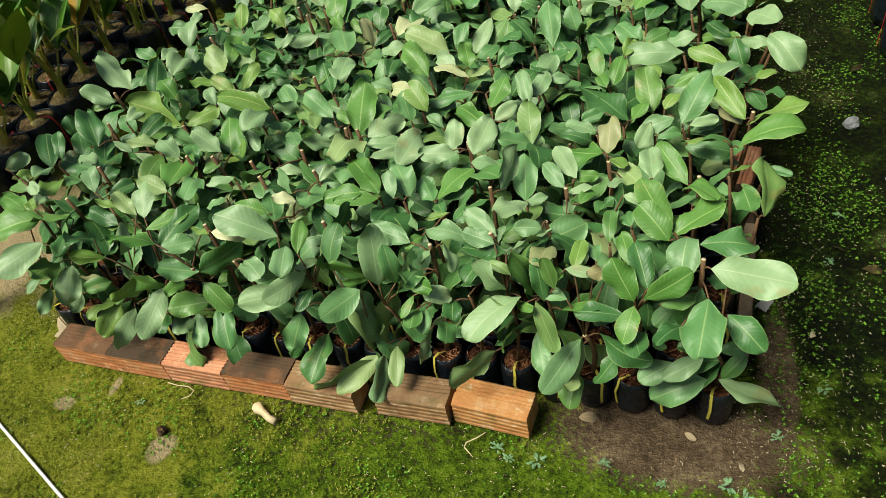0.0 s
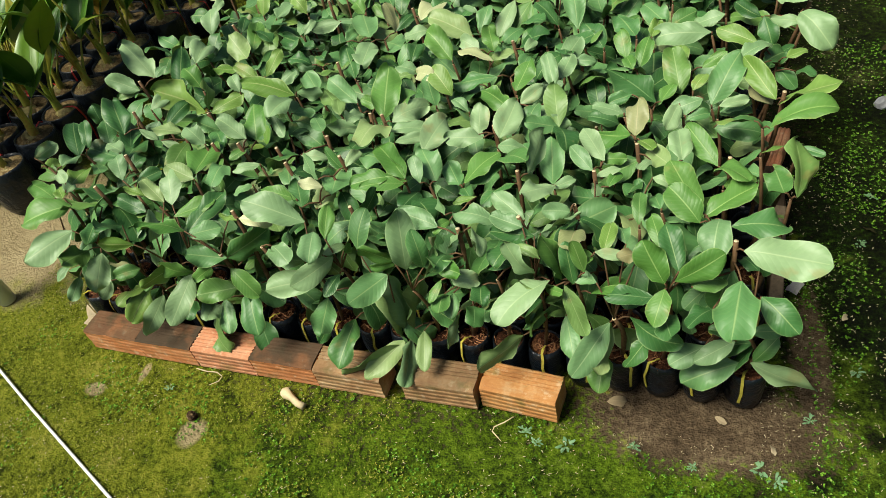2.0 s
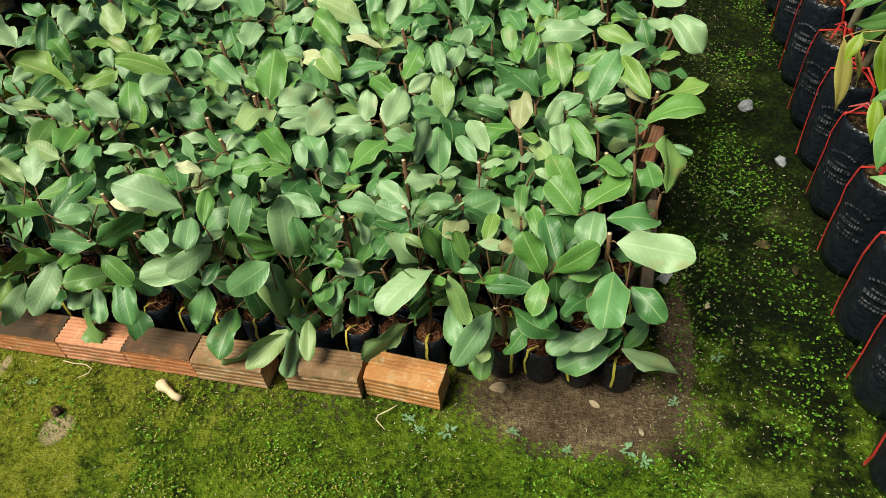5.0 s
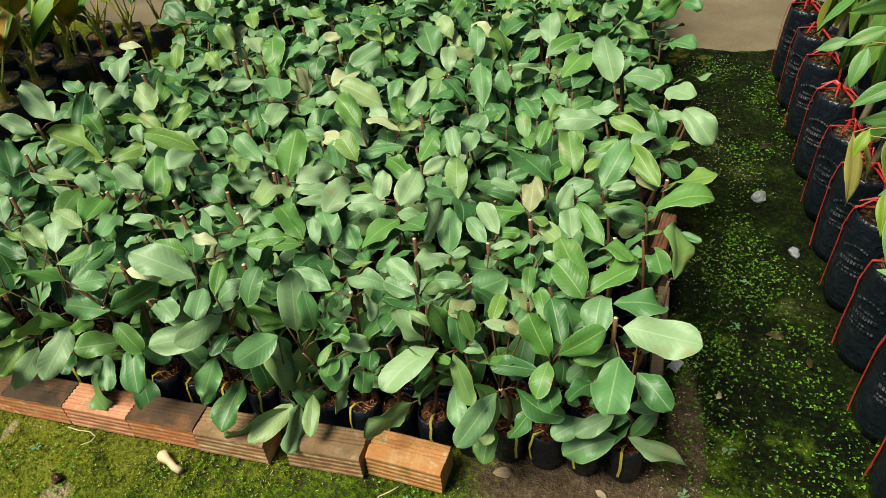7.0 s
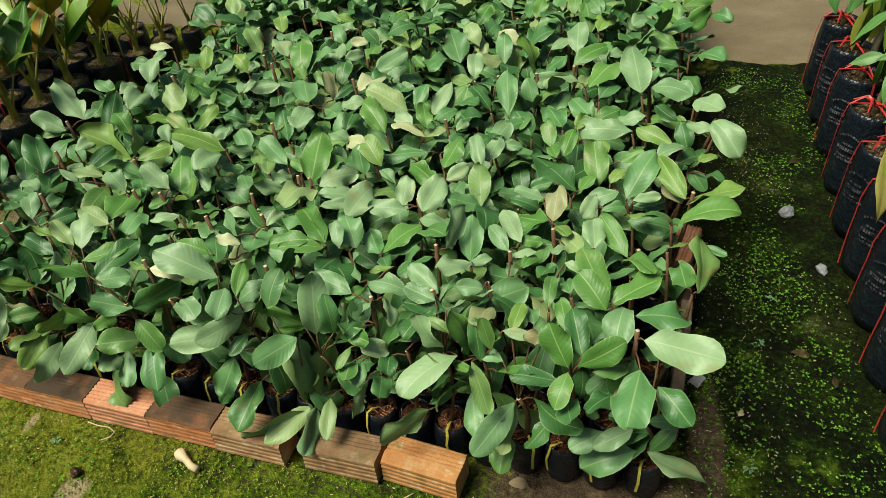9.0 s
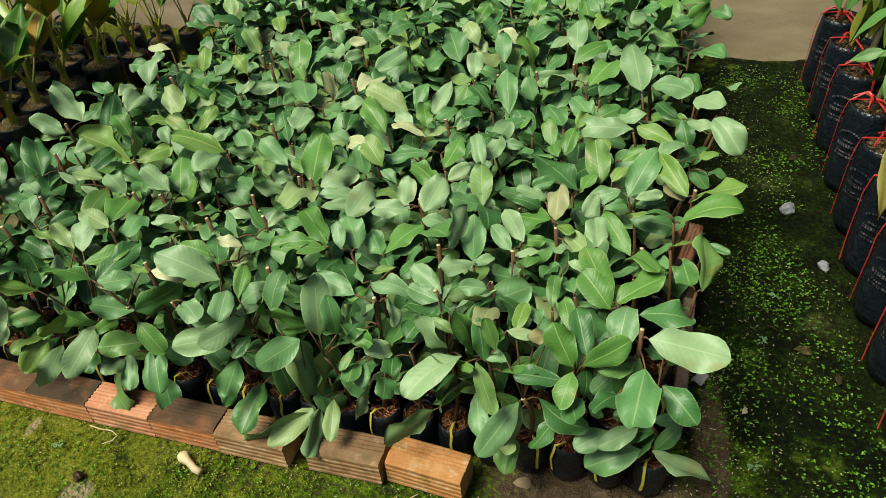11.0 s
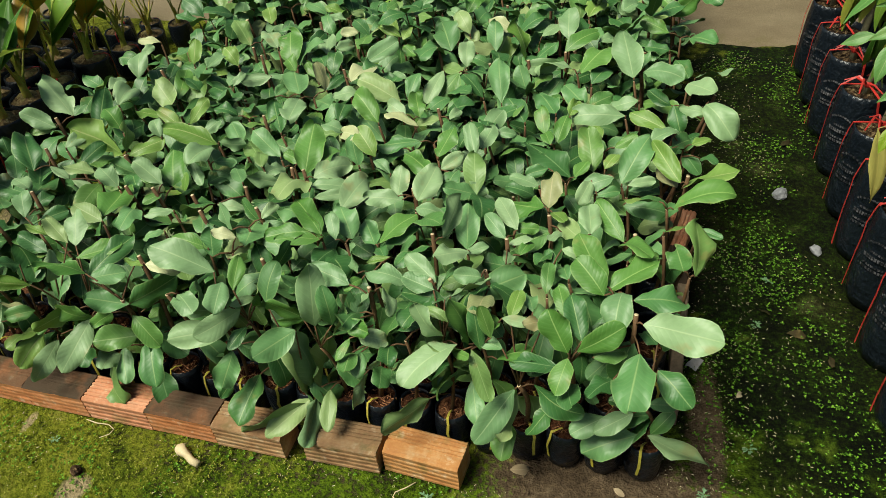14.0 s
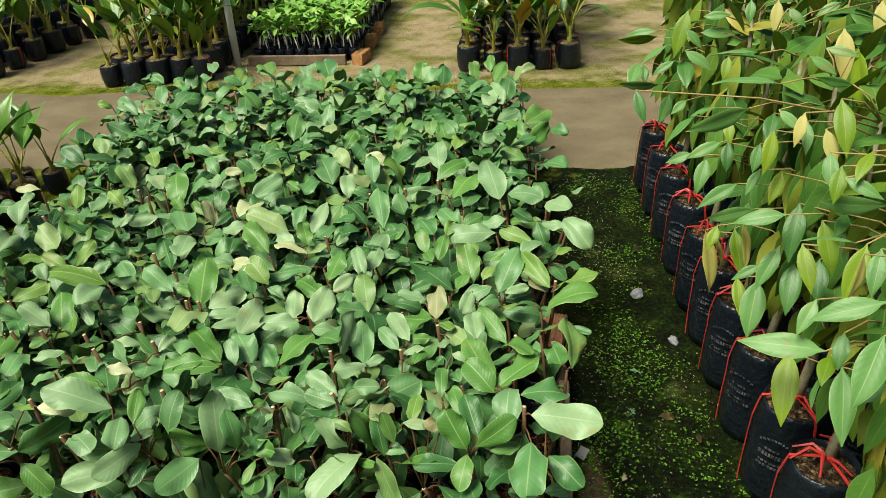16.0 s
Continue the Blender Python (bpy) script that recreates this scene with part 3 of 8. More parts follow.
def plan_sapling(seed, height, start=0.3):
    """Stem and leaf poses of one sapling: (stem mesh, [(leaf mesh, pose)])."""
    r = random.Random(seed)
    bend = (r.uniform(-0.04, 0.04), r.uniform(-0.04, 0.04))
    at = lambda s: Vector((bend[0] * s * s, bend[1] * s * s, 0.10 + (height - 0.10) * s))
    cut, shoot = r.random() < 0.5, None
    verts, faces = tube([at(s) for s in (0, 0.25, 0.5, 0.75, 1.0)], [0.0062, 0.006, 0.0057, 0.0055, 0.0054] if cut else [0.0045, 0.004, 0.0036, 0.0032, 0.003], 7)
    ids = [0] * (len(faces) - 1) + [1]
    leaves = []
    az = r.uniform(0, 360)
    top = 0.82 if cut else 1.0
    s = start + r.uniform(-0.04, 0.04)
    while s < top:
        for k in (0, 180):
            if r.random() < 0.9:
                lift = r.uniform(-45, 50) + 40 * (s - 0.5)
                leaves.append((r.choice(LEAVES), leaf_pose(at(s), az + k + r.uniform(-35, 35), lift, r.uniform(-45, 45))))
        az += r.uniform(65, 115)
        s += r.uniform(0.10, 0.15)
    if cut:
        # a side shoot takes over below the cut
        a = r.uniform(0, 360)
        d = Vector((math.cos(radians(a)), math.sin(radians(a)), 0))
        p0 = at(0.7)
        p1 = p0 + d * 0.035 + Vector((0, 0, 0.06))
        p2 = p0 + d * 0.05 + Vector((0, 0, 0.12))
        shoot = mesh_of("branch", *tube([p0, p1, p2], [0.003, 0.0025, 0.002], 5), [bark])
        for p, da in ((p1, 90), (p1, 270), (p2, 20), (p2, 200), (p2, 110)):
            leaves.append((r.choice(LEAVES), leaf_pose(p, a + da + r.uniform(-25, 25), r.uniform(-10, 65), r.uniform(-35, 35))))
    else:
        for da in (0, 180, 90):
            leaves.append((r.choice(YOUNG if r.random() < 0.35 else LEAVES), leaf_pose(at(1.0), az + da + r.uniform(-30, 30), r.uniform(10, 60), r.uniform(-20, 20))))
    return mesh_of("stem", verts, faces, [bark, cut_wood], ids), leaves, shoot


PLANS = [plan_sapling(300 + i, random.uniform(0.33, 0.47)) for i in range(26)]
PLANS += [plan_sapling(330 + i, random.uniform(0.32, 0.40), 0.58) for i in range(7)]   # bare below, for the front row


def sapling(plan, bag, soil, tie, label):
    stem, leaves, shoot = plan
    ob = root("guava_sapling", label, "sapling", "guava saplings in the bed")
    child("bag", bag, ob, None, "small black plastic grow bag")
    tagged(child("soil", soil, ob), kind="stuff")
    child("ribbon", tie, ob, pose(0, 0, 0, 0, 0, random.uniform(200, 340)), "yellow plastic tie")
    child("stem", stem, ob)
    if shoot:
        child("branch", shoot, ob)
    for me, m in leaves:
        child("leaf", me, ob, m)
    return ob


HEROES = []


def hero(col, row, node, leaves, cut=False):
    """A sapling known leaf by leaf: its cell in the bed, its leading bud or cut stem's end, and each leaf as x, y, z, turn, lift, roll, length, width, tone."""
    HEROES.append((col, row, node, leaves, cut))


hero(0, 0, (-1.307, 0.11, 0.295), (
    (-1.302, 0.16, 0.434, 163, 8, 0, 0.091, 0.051, 0),
    (-1.306, 0.085, 0.219, -90, -30, -65, 0.065, 0.031, 2),
    (-1.314, 0.085, 0.263, -99, -24, -34, 0.05, 0.02, 2),
))
hero(1, 0, (-1.252, 0.15, 0.425), (
    (-1.23, 0.139, 0.435, -133, -3, -30, 0.115, 0.071, 0),
    (-1.274, 0.161, 0.435, 143, 2, 4, 0.051, 0.029, 3),
))
hero(2, 0, (-1.182, 0.102, 0.339), (
    (-1.166, 0.164, 0.411, -171, 12, 40, 0.125, 0.059, 1),
    (-1.21, 0.085, 0.4, -121, 0, -35, 0.116, 0.066, 2),
    (-1.204, 0.085, 0.33, -80, 25, -36, 0.095, 0.053, 1),
    (-1.14, 0.106, 0.417, -69, -2, -9, 0.066, 0.037, 1),
    (-1.166, 0.085, 0.325, -78, -32, -34, 0.094, 0.051, 2),
    (-1.207, 0.085, 0.211, -75, 1, -24, 0.057, 0.032, 2),
))
hero(3, 0, (-1.078, 0.089, 0.247), (
    (-1.065, 0.108, 0.41, -82, 36, -33, 0.079, 0.044, 1),
    (-1.072, 0.085, 0.277, -132, 3, -38, 0.06, 0.034, 1),
    (-1.093, 0.085, 0.287, -153, 26, 8, 0.05, 0.02, 6),
    (-1.089, 0.085, 0.194, -101, -25, -35, 0.093, 0.053, 3),
    (-1.094, 0.085, 0.201, -128, 4, 16, 0.081, 0.038, 3),
    (-1.055, 0.085, 0.175, -83, -20, -34, 0.105, 0.044, 2),
))
hero(4, 0, (-1.002, 0.104, 0.301), (
    (-0.96, 0.166, 0.441, 152, 28, -8, 0.074, 0.035, 5),
    (-1.039, 0.085, 0.369, -158, 21, -82, 0.074, 0.035, 3),
    (-1.008, 0.085, 0.291, 127, 2, 43, 0.078, 0.043, 2),
    (-0.987, 0.139, 0.441, -54, -31, -60, 0.079, 0.037, 2),
    (-1.034, 0.085, 0.2, 121, -19, 110, 0.089, 0.05, 1),
    (-0.957, 0.085, 0.166, -74, 8, -21, 0.065, 0.036, 4),
    (-1.025, 0.085, 0.272, -104, -22, -37, 0.05, 0.021, 0),
))
hero(5, 0, (-0.907, 0.101, 0.299), (
    (-0.928, 0.156, 0.445, 111, 30, 8, 0.083, 0.045, 2),
    (-0.911, 0.128, 0.434, 37, 0, 22, 0.091, 0.04, 0),
    (-0.869, 0.099, 0.41, 72, 10, 28, 0.122, 0.046, 1),
    (-0.926, 0.085, 0.312, -130, 4, -100, 0.097, 0.045, 3),
    (-0.904, 0.085, 0.288, -142, 19, -87, 0.083, 0.039, 0),
    (-0.912, 0.085, 0.277, -97, -25, -28, 0.123, 0.052, 2),
    (-0.897, 0.085, 0.17, -69, 16, -23, 0.078, 0.044, 2),
    (-0.906, 0.085, 0.137, -69, -35, 50, 0.115, 0.054, 1),
))
hero(6, 0, (-0.793, 0.085, 0.363), (
    (-0.857, 0.085, 0.433, -157, 24, 8, 0.097, 0.046, 0),
    (-0.859, 0.086, 0.414, 35, -4, 22, 0.072, 0.042, 1),
    (-0.787, 0.166, 0.41, 168, -6, -14, 0.077, 0.043, 1),
    (-0.811, 0.085, 0.381, 96, -22, 44, 0.056, 0.031, 3),
    (-0.792, 0.085, 0.246, -144, 5, -28, 0.092, 0.054, 1),
    (-0.857, 0.085, 0.19, -68, -24, 26, 0.085, 0.04, 1),
    (-0.785, 0.085, 0.314, -25, -38, 15, 0.089, 0.041, 0),
    (-0.784, 0.085, 0.125, -56, -36, -15, 0.089, 0.052, 4),
    (-0.84, 0.085, 0.312, -92, 8, -34, 0.056, 0.032, 0),
), True)
hero(7, 0, (-0.749, 0.14, 0.455), (
    (-0.778, 0.085, 0.352, -162, 17, -37, 0.085, 0.049, 1),
    (-0.778, 0.085, 0.352, 45, 8, 77, 0.106, 0.06, 1),
    (-0.726, 0.127, 0.445, 6, -23, 23, 0.071, 0.034, 7),
    (-0.739, 0.133, 0.433, 168, 7, -10, 0.05, 0.017, 3),
    (-0.756, 0.085, 0.329, 86, -20, 91, 0.068, 0.038, 1),
    (-0.77, 0.085, 0.231, -60, -30, -5, 0.103, 0.055, 1),
), True)
hero(8, 0, (-0.664, 0.085, 0.402), (
    (-0.634, 0.085, 0.408, -35, 3, 0, 0.077, 0.043, 2),
), True)
hero(9, 0, (-0.561, 0.097, 0.317), (
    (-0.567, 0.141, 0.434, 179, 21, -11, 0.136, 0.063, 2),
    (-0.535, 0.115, 0.433, -73, -4, -1, 0.08, 0.045, 2),
    (-0.554, 0.085, 0.373, -142, 7, -89, 0.086, 0.04, 2),
    (-0.59, 0.085, 0.391, 111, -12, 90, 0.06, 0.034, 2),
    (-0.545, 0.085, 0.303, -149, 3, -31, 0.122, 0.055, 2),
    (-0.548, 0.085, 0.241, -74, -4, -21, 0.09, 0.05, 1),
    (-0.591, 0.085, 0.112, -82, 14, -22, 0.05, 0.028, 1),
))
hero(10, 0, (-0.488, 0.097, 0.342), (
    (-0.498, 0.096, 0.433, 103, 26, 9, 0.072, 0.031, 0),
    (-0.513, 0.085, 0.393, 33, -6, 40, 0.05, 0.017, 2),
    (-0.446, 0.167, 0.42, 71, 14, 87, 0.081, 0.038, 1),
    (-0.488, 0.085, 0.387, -130, -12, -79, 0.1, 0.047, 2),
    (-0.488, 0.085, 0.334, -102, -13, -28, 0.06, 0.025, 1),
    (-0.497, 0.085, 0.169, -89, -17, -12, 0.114, 0.056, 1),
    (-0.518, 0.085, 0.272, 68, -40, 51, 0.069, 0.038, 1),
    (-0.455, 0.085, 0.411, 100, -23, 108, 0.07, 0.039, 0),
))
hero(11, 0, (-0.381, 0.085, 0.184), (
    (-0.369, 0.085, 0.347, -129, -6, -33, 0.095, 0.054, 1),
    (-0.42, 0.085, 0.418, 59, 54, 16, 0.087, 0.041, 1),
    (-0.386, 0.085, 0.122, 86, 68, 92, 0.145, 0.068, 5),
    (-0.366, 0.085, 0.153, 80, 68, 100, 0.147, 0.069, 2),
    (-0.382, 0.085, 0.107, -129, -11, -21, 0.118, 0.047, 5),
    (-0.382, 0.085, 0.092, -130, -15, -88, 0.156, 0.073, 5),
    (-0.363, 0.085, 0.116, -82, -18, -59, 0.109, 0.051, 2),
))
hero(12, 0, (-0.32, 0.085, 0.302), (
    (-0.319, 0.085, 0.369, 97, 74, 16, 0.13, 0.056, 2),
    (-0.278, 0.085, 0.381, 83, 72, 43, 0.086, 0.036, 1),
    (-0.284, 0.085, 0.345, 57, 58, 131, 0.089, 0.042, 6),
    (-0.344, 0.085, 0.392, -152, 45, -72, 0.079, 0.029, 0),
    (-0.342, 0.085, 0.384, -153, 7, -72, 0.05, 0.019, 0),
    (-0.346, 0.085, 0.159, 59, 60, 112, 0.133, 0.063, 5),
    (-0.323, 0.085, 0.155, -75, -22, -10, 0.087, 0.033, 1),
))
hero(13, 0, (-0.205, 0.135, 0.455), (
    (-0.25, 0.142, 0.448, 168, 10, -25, 0.094, 0.041, 2),
    (-0.193, 0.152, 0.434, -128, -9, 23, 0.053, 0.025, 2),
    (-0.181, 0.151, 0.445, -52, -19, -62, 0.068, 0.032, 2),
    (-0.241, 0.085, 0.39, -29, 10, 32, 0.058, 0.032, 0),
    (-0.224, 0.085, 0.359, -1, -9, 28, 0.059, 0.035, 2),
    (-0.245, 0.085, 0.346, -105, -22, -26, 0.05, 0.017, 0),
    (-0.246, 0.085, 0.301, -81, 15, -3, 0.063, 0.035, 1),
    (-0.225, 0.085, 0.306, -80, -24, -13, 0.052, 0.029, 1),
    (-0.22, 0.085, 0.252, 34, 11, 74, 0.054, 0.02, 2),
    (-0.185, 0.085, 0.27, -74, 14, -18, 0.069, 0.039, 4),
    (-0.229, 0.085, 0.23, -95, -31, -71, 0.07, 0.033, 2),
    (-0.233, 0.131, 0.378, -88, 29, -1, 0.083, 0.047, 4),
), True)
hero(14, 0, (-0.125, 0.095, 0.353), (
    (-0.158, 0.085, 0.34, -69, 16, 8, 0.068, 0.038, 1),
    (-0.092, 0.105, 0.386, 151, -23, -7, 0.069, 0.039, 4),
))
hero(15, 0, (-0.048, 0.112, 0.349), (
    (-0.076, 0.167, 0.439, 167, 11, -24, 0.065, 0.038, 2),
    (-0.035, 0.148, 0.445, 42, 9, -40, 0.082, 0.039, 2),
    (-0.053, 0.165, 0.417, -169, 10, -28, 0.082, 0.036, 1),
    (-0.038, 0.085, 0.395, -168, 41, -112, 0.089, 0.042, 2),
    (-0.01, 0.085, 0.377, -135, -16, 15, 0.127, 0.06, 2),
    (-0.082, 0.085, 0.203, 34, 13, 73, 0.095, 0.036, 1),
    (-0.031, 0.105, 0.416, 158, 15, -8, 0.05, 0.02, 1),
    (-0.083, 0.085, 0.183, -131, -2, -80, 0.115, 0.054, 5),
    (-0.023, 0.085, 0.356, -33, 21, 16, 0.05, 0.019, 0),
))
hero(16, 0, (0.038, 0.098, 0.365), (
    (0.001, 0.085, 0.362, -169, -1, 36, 0.086, 0.041, 1),
    (0.014, 0.085, 0.382, 158, 70, 6, 0.105, 0.05, 0),
    (0.06, 0.085, 0.41, 158, 68, -45, 0.069, 0.026, 1),
    (0.019, 0.085, 0.367, -58, -34, 6, 0.097, 0.036, 1),
    (0.006, 0.117, 0.38, 140, -15, -7, 0.063, 0.035, 4),
    (0.016, 0.085, 0.269, -69, -21, 2, 0.089, 0.037, 1),
    (0.043, 0.135, 0.422, -49, 15, 18, 0.05, 0.021, 0),
    (0.077, 0.113, 0.44, 0, -10, 21, 0.05, 0.021, 2),
    (0.075, 0.122, 0.373, 135, -15, -14, 0.055, 0.031, 4),
    (0.037, 0.085, 0.371, 143, 68, -40, 0.086, 0.032, 1),
    (0.071, 0.085, 0.349, 20, -6, -19, 0.104, 0.049, 0),
))
hero(17, 0, (0.113, 0.085, 0.277), (
    (0.092, 0.121, 0.428, 86, 12, 6, 0.068, 0.029, 3),
    (0.082, 0.085, 0.383, 168, 3, -27, 0.05, 0.025, 1),
    (0.157, 0.131, 0.424, -132, 23, -19, 0.05, 0.026, 6),
    (0.13, 0.161, 0.419, 106, -4, 2, 0.053, 0.03, 1),
    (0.106, 0.085, 0.262, -118, -23, -24, 0.125, 0.05, 2),
    (0.112, 0.085, 0.246, -105, -23, -65, 0.093, 0.044, 1),
    (0.094, 0.085, 0.146, -92, -18, -1, 0.078, 0.046, 0),
    (0.146, 0.085, 0.287, -26, -27, 76, 0.107, 0.05, 1),
), True)
hero(18, 0, (0.214, 0.094, 0.362), (
    (0.195, 0.085, 0.353, -171, -1, -29, 0.09, 0.038, 4),
    (0.209, 0.085, 0.398, 158, 49, -64, 0.086, 0.05, 0),
    (0.199, 0.146, 0.427, 118, 19, -16, 0.07, 0.029, 0),
    (0.233, 0.098, 0.422, 114, 24, -13, 0.087, 0.041, 1),
    (0.227, 0.085, 0.406, 12, 28, 71, 0.094, 0.045, 0),
    (0.249, 0.092, 0.416, 64, 16, 7, 0.05, 0.023, 1),
    (0.21, 0.085, 0.382, -100, -27, -4, 0.071, 0.038, 0),
    (0.194, 0.085, 0.236, -133, -21, 19, 0.081, 0.038, 1),
    (0.208, 0.085, 0.313, -74, 19, 11, 0.079, 0.044, 4),
))
hero(19, 0, (0.326, 0.154, 0.455), (
    (0.342, 0.139, 0.446, -13, 3, 27, 0.131, 0.067, 2),
    (0.257, 0.085, 0.394, 31, -7, 21, 0.066, 0.037, 1),
    (0.341, 0.091, 0.417, -96, -3, 0, 0.117, 0.065, 1),
    (0.299, 0.085, 0.338, -119, 14, -8, 0.077, 0.043, 4),
    (0.293, 0.085, 0.219, -144, -16, -10, 0.072, 0.041, 2),
), True)
hero(20, 0, (0.369, 0.094, 0.25), (
    (0.378, 0.085, 0.385, -42, -13, 19, 0.083, 0.047, 1),
    (0.376, 0.158, 0.375, 122, -21, -16, 0.055, 0.031, 4),
    (0.347, 0.085, 0.245, -148, -15, -25, 0.081, 0.034, 2),
    (0.35, 0.085, 0.265, 170, -5, -21, 0.05, 0.023, 1),
    (0.363, 0.085, 0.174, -156, -20, -21, 0.116, 0.054, 1),
    (0.37, 0.085, 0.28, -4, 6, 29, 0.058, 0.026, 1),
    (0.387, 0.085, 0.182, 5, 52, 59, 0.07, 0.029, 1),
    (0.382, 0.085, 0.18, -27, -14, 73, 0.116, 0.055, 2),
))
hero(0, 1, (-1.303, 0.221, 0.413), (
    (-1.303, 0.221, 0.423, 99, -14, 18, 0.084, 0.047, 3),
))
hero(1, 1, (-1.28, 0.189, 0.436), (
    (-1.291, 0.204, 0.448, 140, 12, -3, 0.05, 0.027, 2),
    (-1.269, 0.173, 0.444, 106, -21, 36, 0.052, 0.029, 2),
))
hero(2, 1, (-1.183, 0.191, 0.455), (), True)
hero(3, 1, (-1.102, 0.224, 0.403), (
    (-1.126, 0.229, 0.446, 122, 25, 15, 0.071, 0.037, 2),
    (-1.113, 0.252, 0.419, 48, -1, 34, 0.061, 0.034, 1),
    (-1.068, 0.191, 0.375, 169, 23, -17, 0.079, 0.035, 4),
))
hero(4, 1, (-1.016, 0.194, 0.397), (
    (-1.034, 0.189, 0.436, -175, 30, -16, 0.052, 0.02, 3),
    (-0.998, 0.198, 0.377, 162, 17, -78, 0.086, 0.04, 4),
))
hero(5, 1, (-0.929, 0.256, 0.428), (
    (-0.929, 0.256, 0.438, 165, 21, -19, 0.077, 0.043, 5),
))
hero(8, 1, (-0.624, 0.216, 0.42), (
    (-0.624, 0.216, 0.43, -176, 17, -20, 0.082, 0.033, 0),
))
hero(9, 1, (-0.573, 0.226, 0.415), (
    (-0.607, 0.203, 0.418, 121, 21, 6, 0.07, 0.042, 1),
    (-0.559, 0.24, 0.451, -169, 21, -22, 0.052, 0.025, 7),
    (-0.577, 0.211, 0.408, 88, -7, 19, 0.075, 0.042, 1),
    (-0.55, 0.248, 0.421, 99, -12, 6, 0.112, 0.063, 1),
))
hero(10, 1, (-0.466, 0.178, 0.455), (), True)
hero(13, 1, (-0.228, 0.209, 0.423), (
    (-0.196, 0.256, 0.433, -159, -8, -25, 0.05, 0.017, 3),
    (-0.25, 0.189, 0.437, 117, 27, -61, 0.064, 0.03, 2),
    (-0.239, 0.183, 0.428, -108, 8, -22, 0.05, 0.028, 0),
))
hero(14, 1, (-0.129, 0.173, 0.432), (
    (-0.129, 0.173, 0.442, -176, 8, -22, 0.093, 0.043, 2),
))
hero(15, 1, (-0.088, 0.181, 0.455), (
    (-0.074, 0.183, 0.444, 145, 17, -23, 0.086, 0.038, 2),
    (-0.073, 0.214, 0.407, 63, 8, -38, 0.086, 0.04, 1),
), True)
hero(16, 1, (0.019, 0.226, 0.455), (
    (0.015, 0.212, 0.448, -168, 6, -28, 0.053, 0.032, 2),
    (0.028, 0.187, 0.421, -90, 20, 3, 0.084, 0.047, 6),
    (0.008, 0.2, 0.412, 38, 3, 27, 0.102, 0.059, 1),
), True)
hero(17, 1, (0.149, 0.218, 0.406), (
    (0.149, 0.218, 0.416, 94, 23, -5, 0.07, 0.026, 1),
))
hero(19, 1, (0.284, 0.234, 0.418), (
    (0.265, 0.245, 0.435, 123, 20, -8, 0.116, 0.053, 0),
    (0.264, 0.223, 0.428, 141, 25, -17, 0.087, 0.052, 0),
    (0.271, 0.241, 0.427, 31, 15, 13, 0.11, 0.052, 0),
    (0.299, 0.226, 0.439, -100, -17, 4, 0.1, 0.053, 2),
    (0.323, 0.235, 0.412, 4, -1, 23, 0.098, 0.053, 1),
))
hero(0, 2, (-1.417, 0.276, 0.434), (
    (-1.44, 0.274, 0.466, 56, -4, 82, 0.063, 0.037, 2),
    (-1.436, 0.27, 0.435, 88, -29, 29, 0.069, 0.039, 3),
    (-1.376, 0.284, 0.433, 101, -23, 18, 0.074, 0.041, 2),
))
hero(1, 2, (-1.22, 0.341, 0.372), (
    (-1.22, 0.341, 0.382, 53, 2, 38, 0.052, 0.032, 4),
))
hero(2, 2, (-1.173, 0.317, 0.455), (
    (-1.162, 0.269, 0.416, 49, -6, -15, 0.087, 0.041, 1),
), True)
hero(5, 2, (-0.929, 0.306, 0.415), (
    (-0.943, 0.279, 0.433, 106, -6, 9, 0.131, 0.073, 0),
    (-0.889, 0.336, 0.419, -78, 11, -18, 0.094, 0.052, 1),
    (-0.955, 0.302, 0.423, -121, -13, -23, 0.052, 0.026, 0),
))
hero(6, 2, (-0.784, 0.28, 0.397), (
    (-0.784, 0.28, 0.407, -140, -4, -30, 0.05, 0.021, 1),
))
hero(7, 2, (-0.766, 0.316, 0.435), (
    (-0.766, 0.316, 0.445, -146, -3, -33, 0.065, 0.024, 2),
))
hero(8, 2, (-0.693, 0.315, 0.455), (), True)
hero(9, 2, (-0.564, 0.302, 0.43), (
    (-0.596, 0.285, 0.433, 145, 21, -75, 0.073, 0.034, 2),
    (-0.532, 0.319, 0.447, 68, 8, 22, 0.054, 0.023, 2),
))
hero(11, 2, (-0.384, 0.309, 0.407), (
    (-0.381, 0.306, 0.431, 139, 17, -3, 0.112, 0.049, 0),
    (-0.378, 0.305, 0.423, 165, 14, -58, 0.086, 0.04, 0),
    (-0.415, 0.304, 0.435, -158, 0, -18, 0.088, 0.044, 0),
    (-0.383, 0.299, 0.422, -156, 8, -18, 0.093, 0.034, 0),
    (-0.365, 0.328, 0.372, -89, 17, -22, 0.083, 0.047, 4),
))
hero(12, 2, (-0.321, 0.296, 0.422), (
    (-0.308, 0.311, 0.422, 121, 18, -1, 0.095, 0.055, 1),
    (-0.334, 0.281, 0.442, 117, 32, 4, 0.062, 0.028, 2),
))
hero(13, 2, (-0.246, 0.309, 0.406), (
    (-0.235, 0.296, 0.433, 55, 10, -17, 0.104, 0.049, 0),
    (-0.257, 0.319, 0.407, 124, 9, -5, 0.074, 0.042, 1),
    (-0.245, 0.311, 0.408, -56, 15, 10, 0.051, 0.028, 1),
))
hero(14, 2, (-0.12, 0.323, 0.455), (
    (-0.095, 0.324, 0.447, 69, 18, 68, 0.101, 0.048, 2),
    (-0.127, 0.328, 0.414, -142, -6, 29, 0.087, 0.041, 1),
), True)
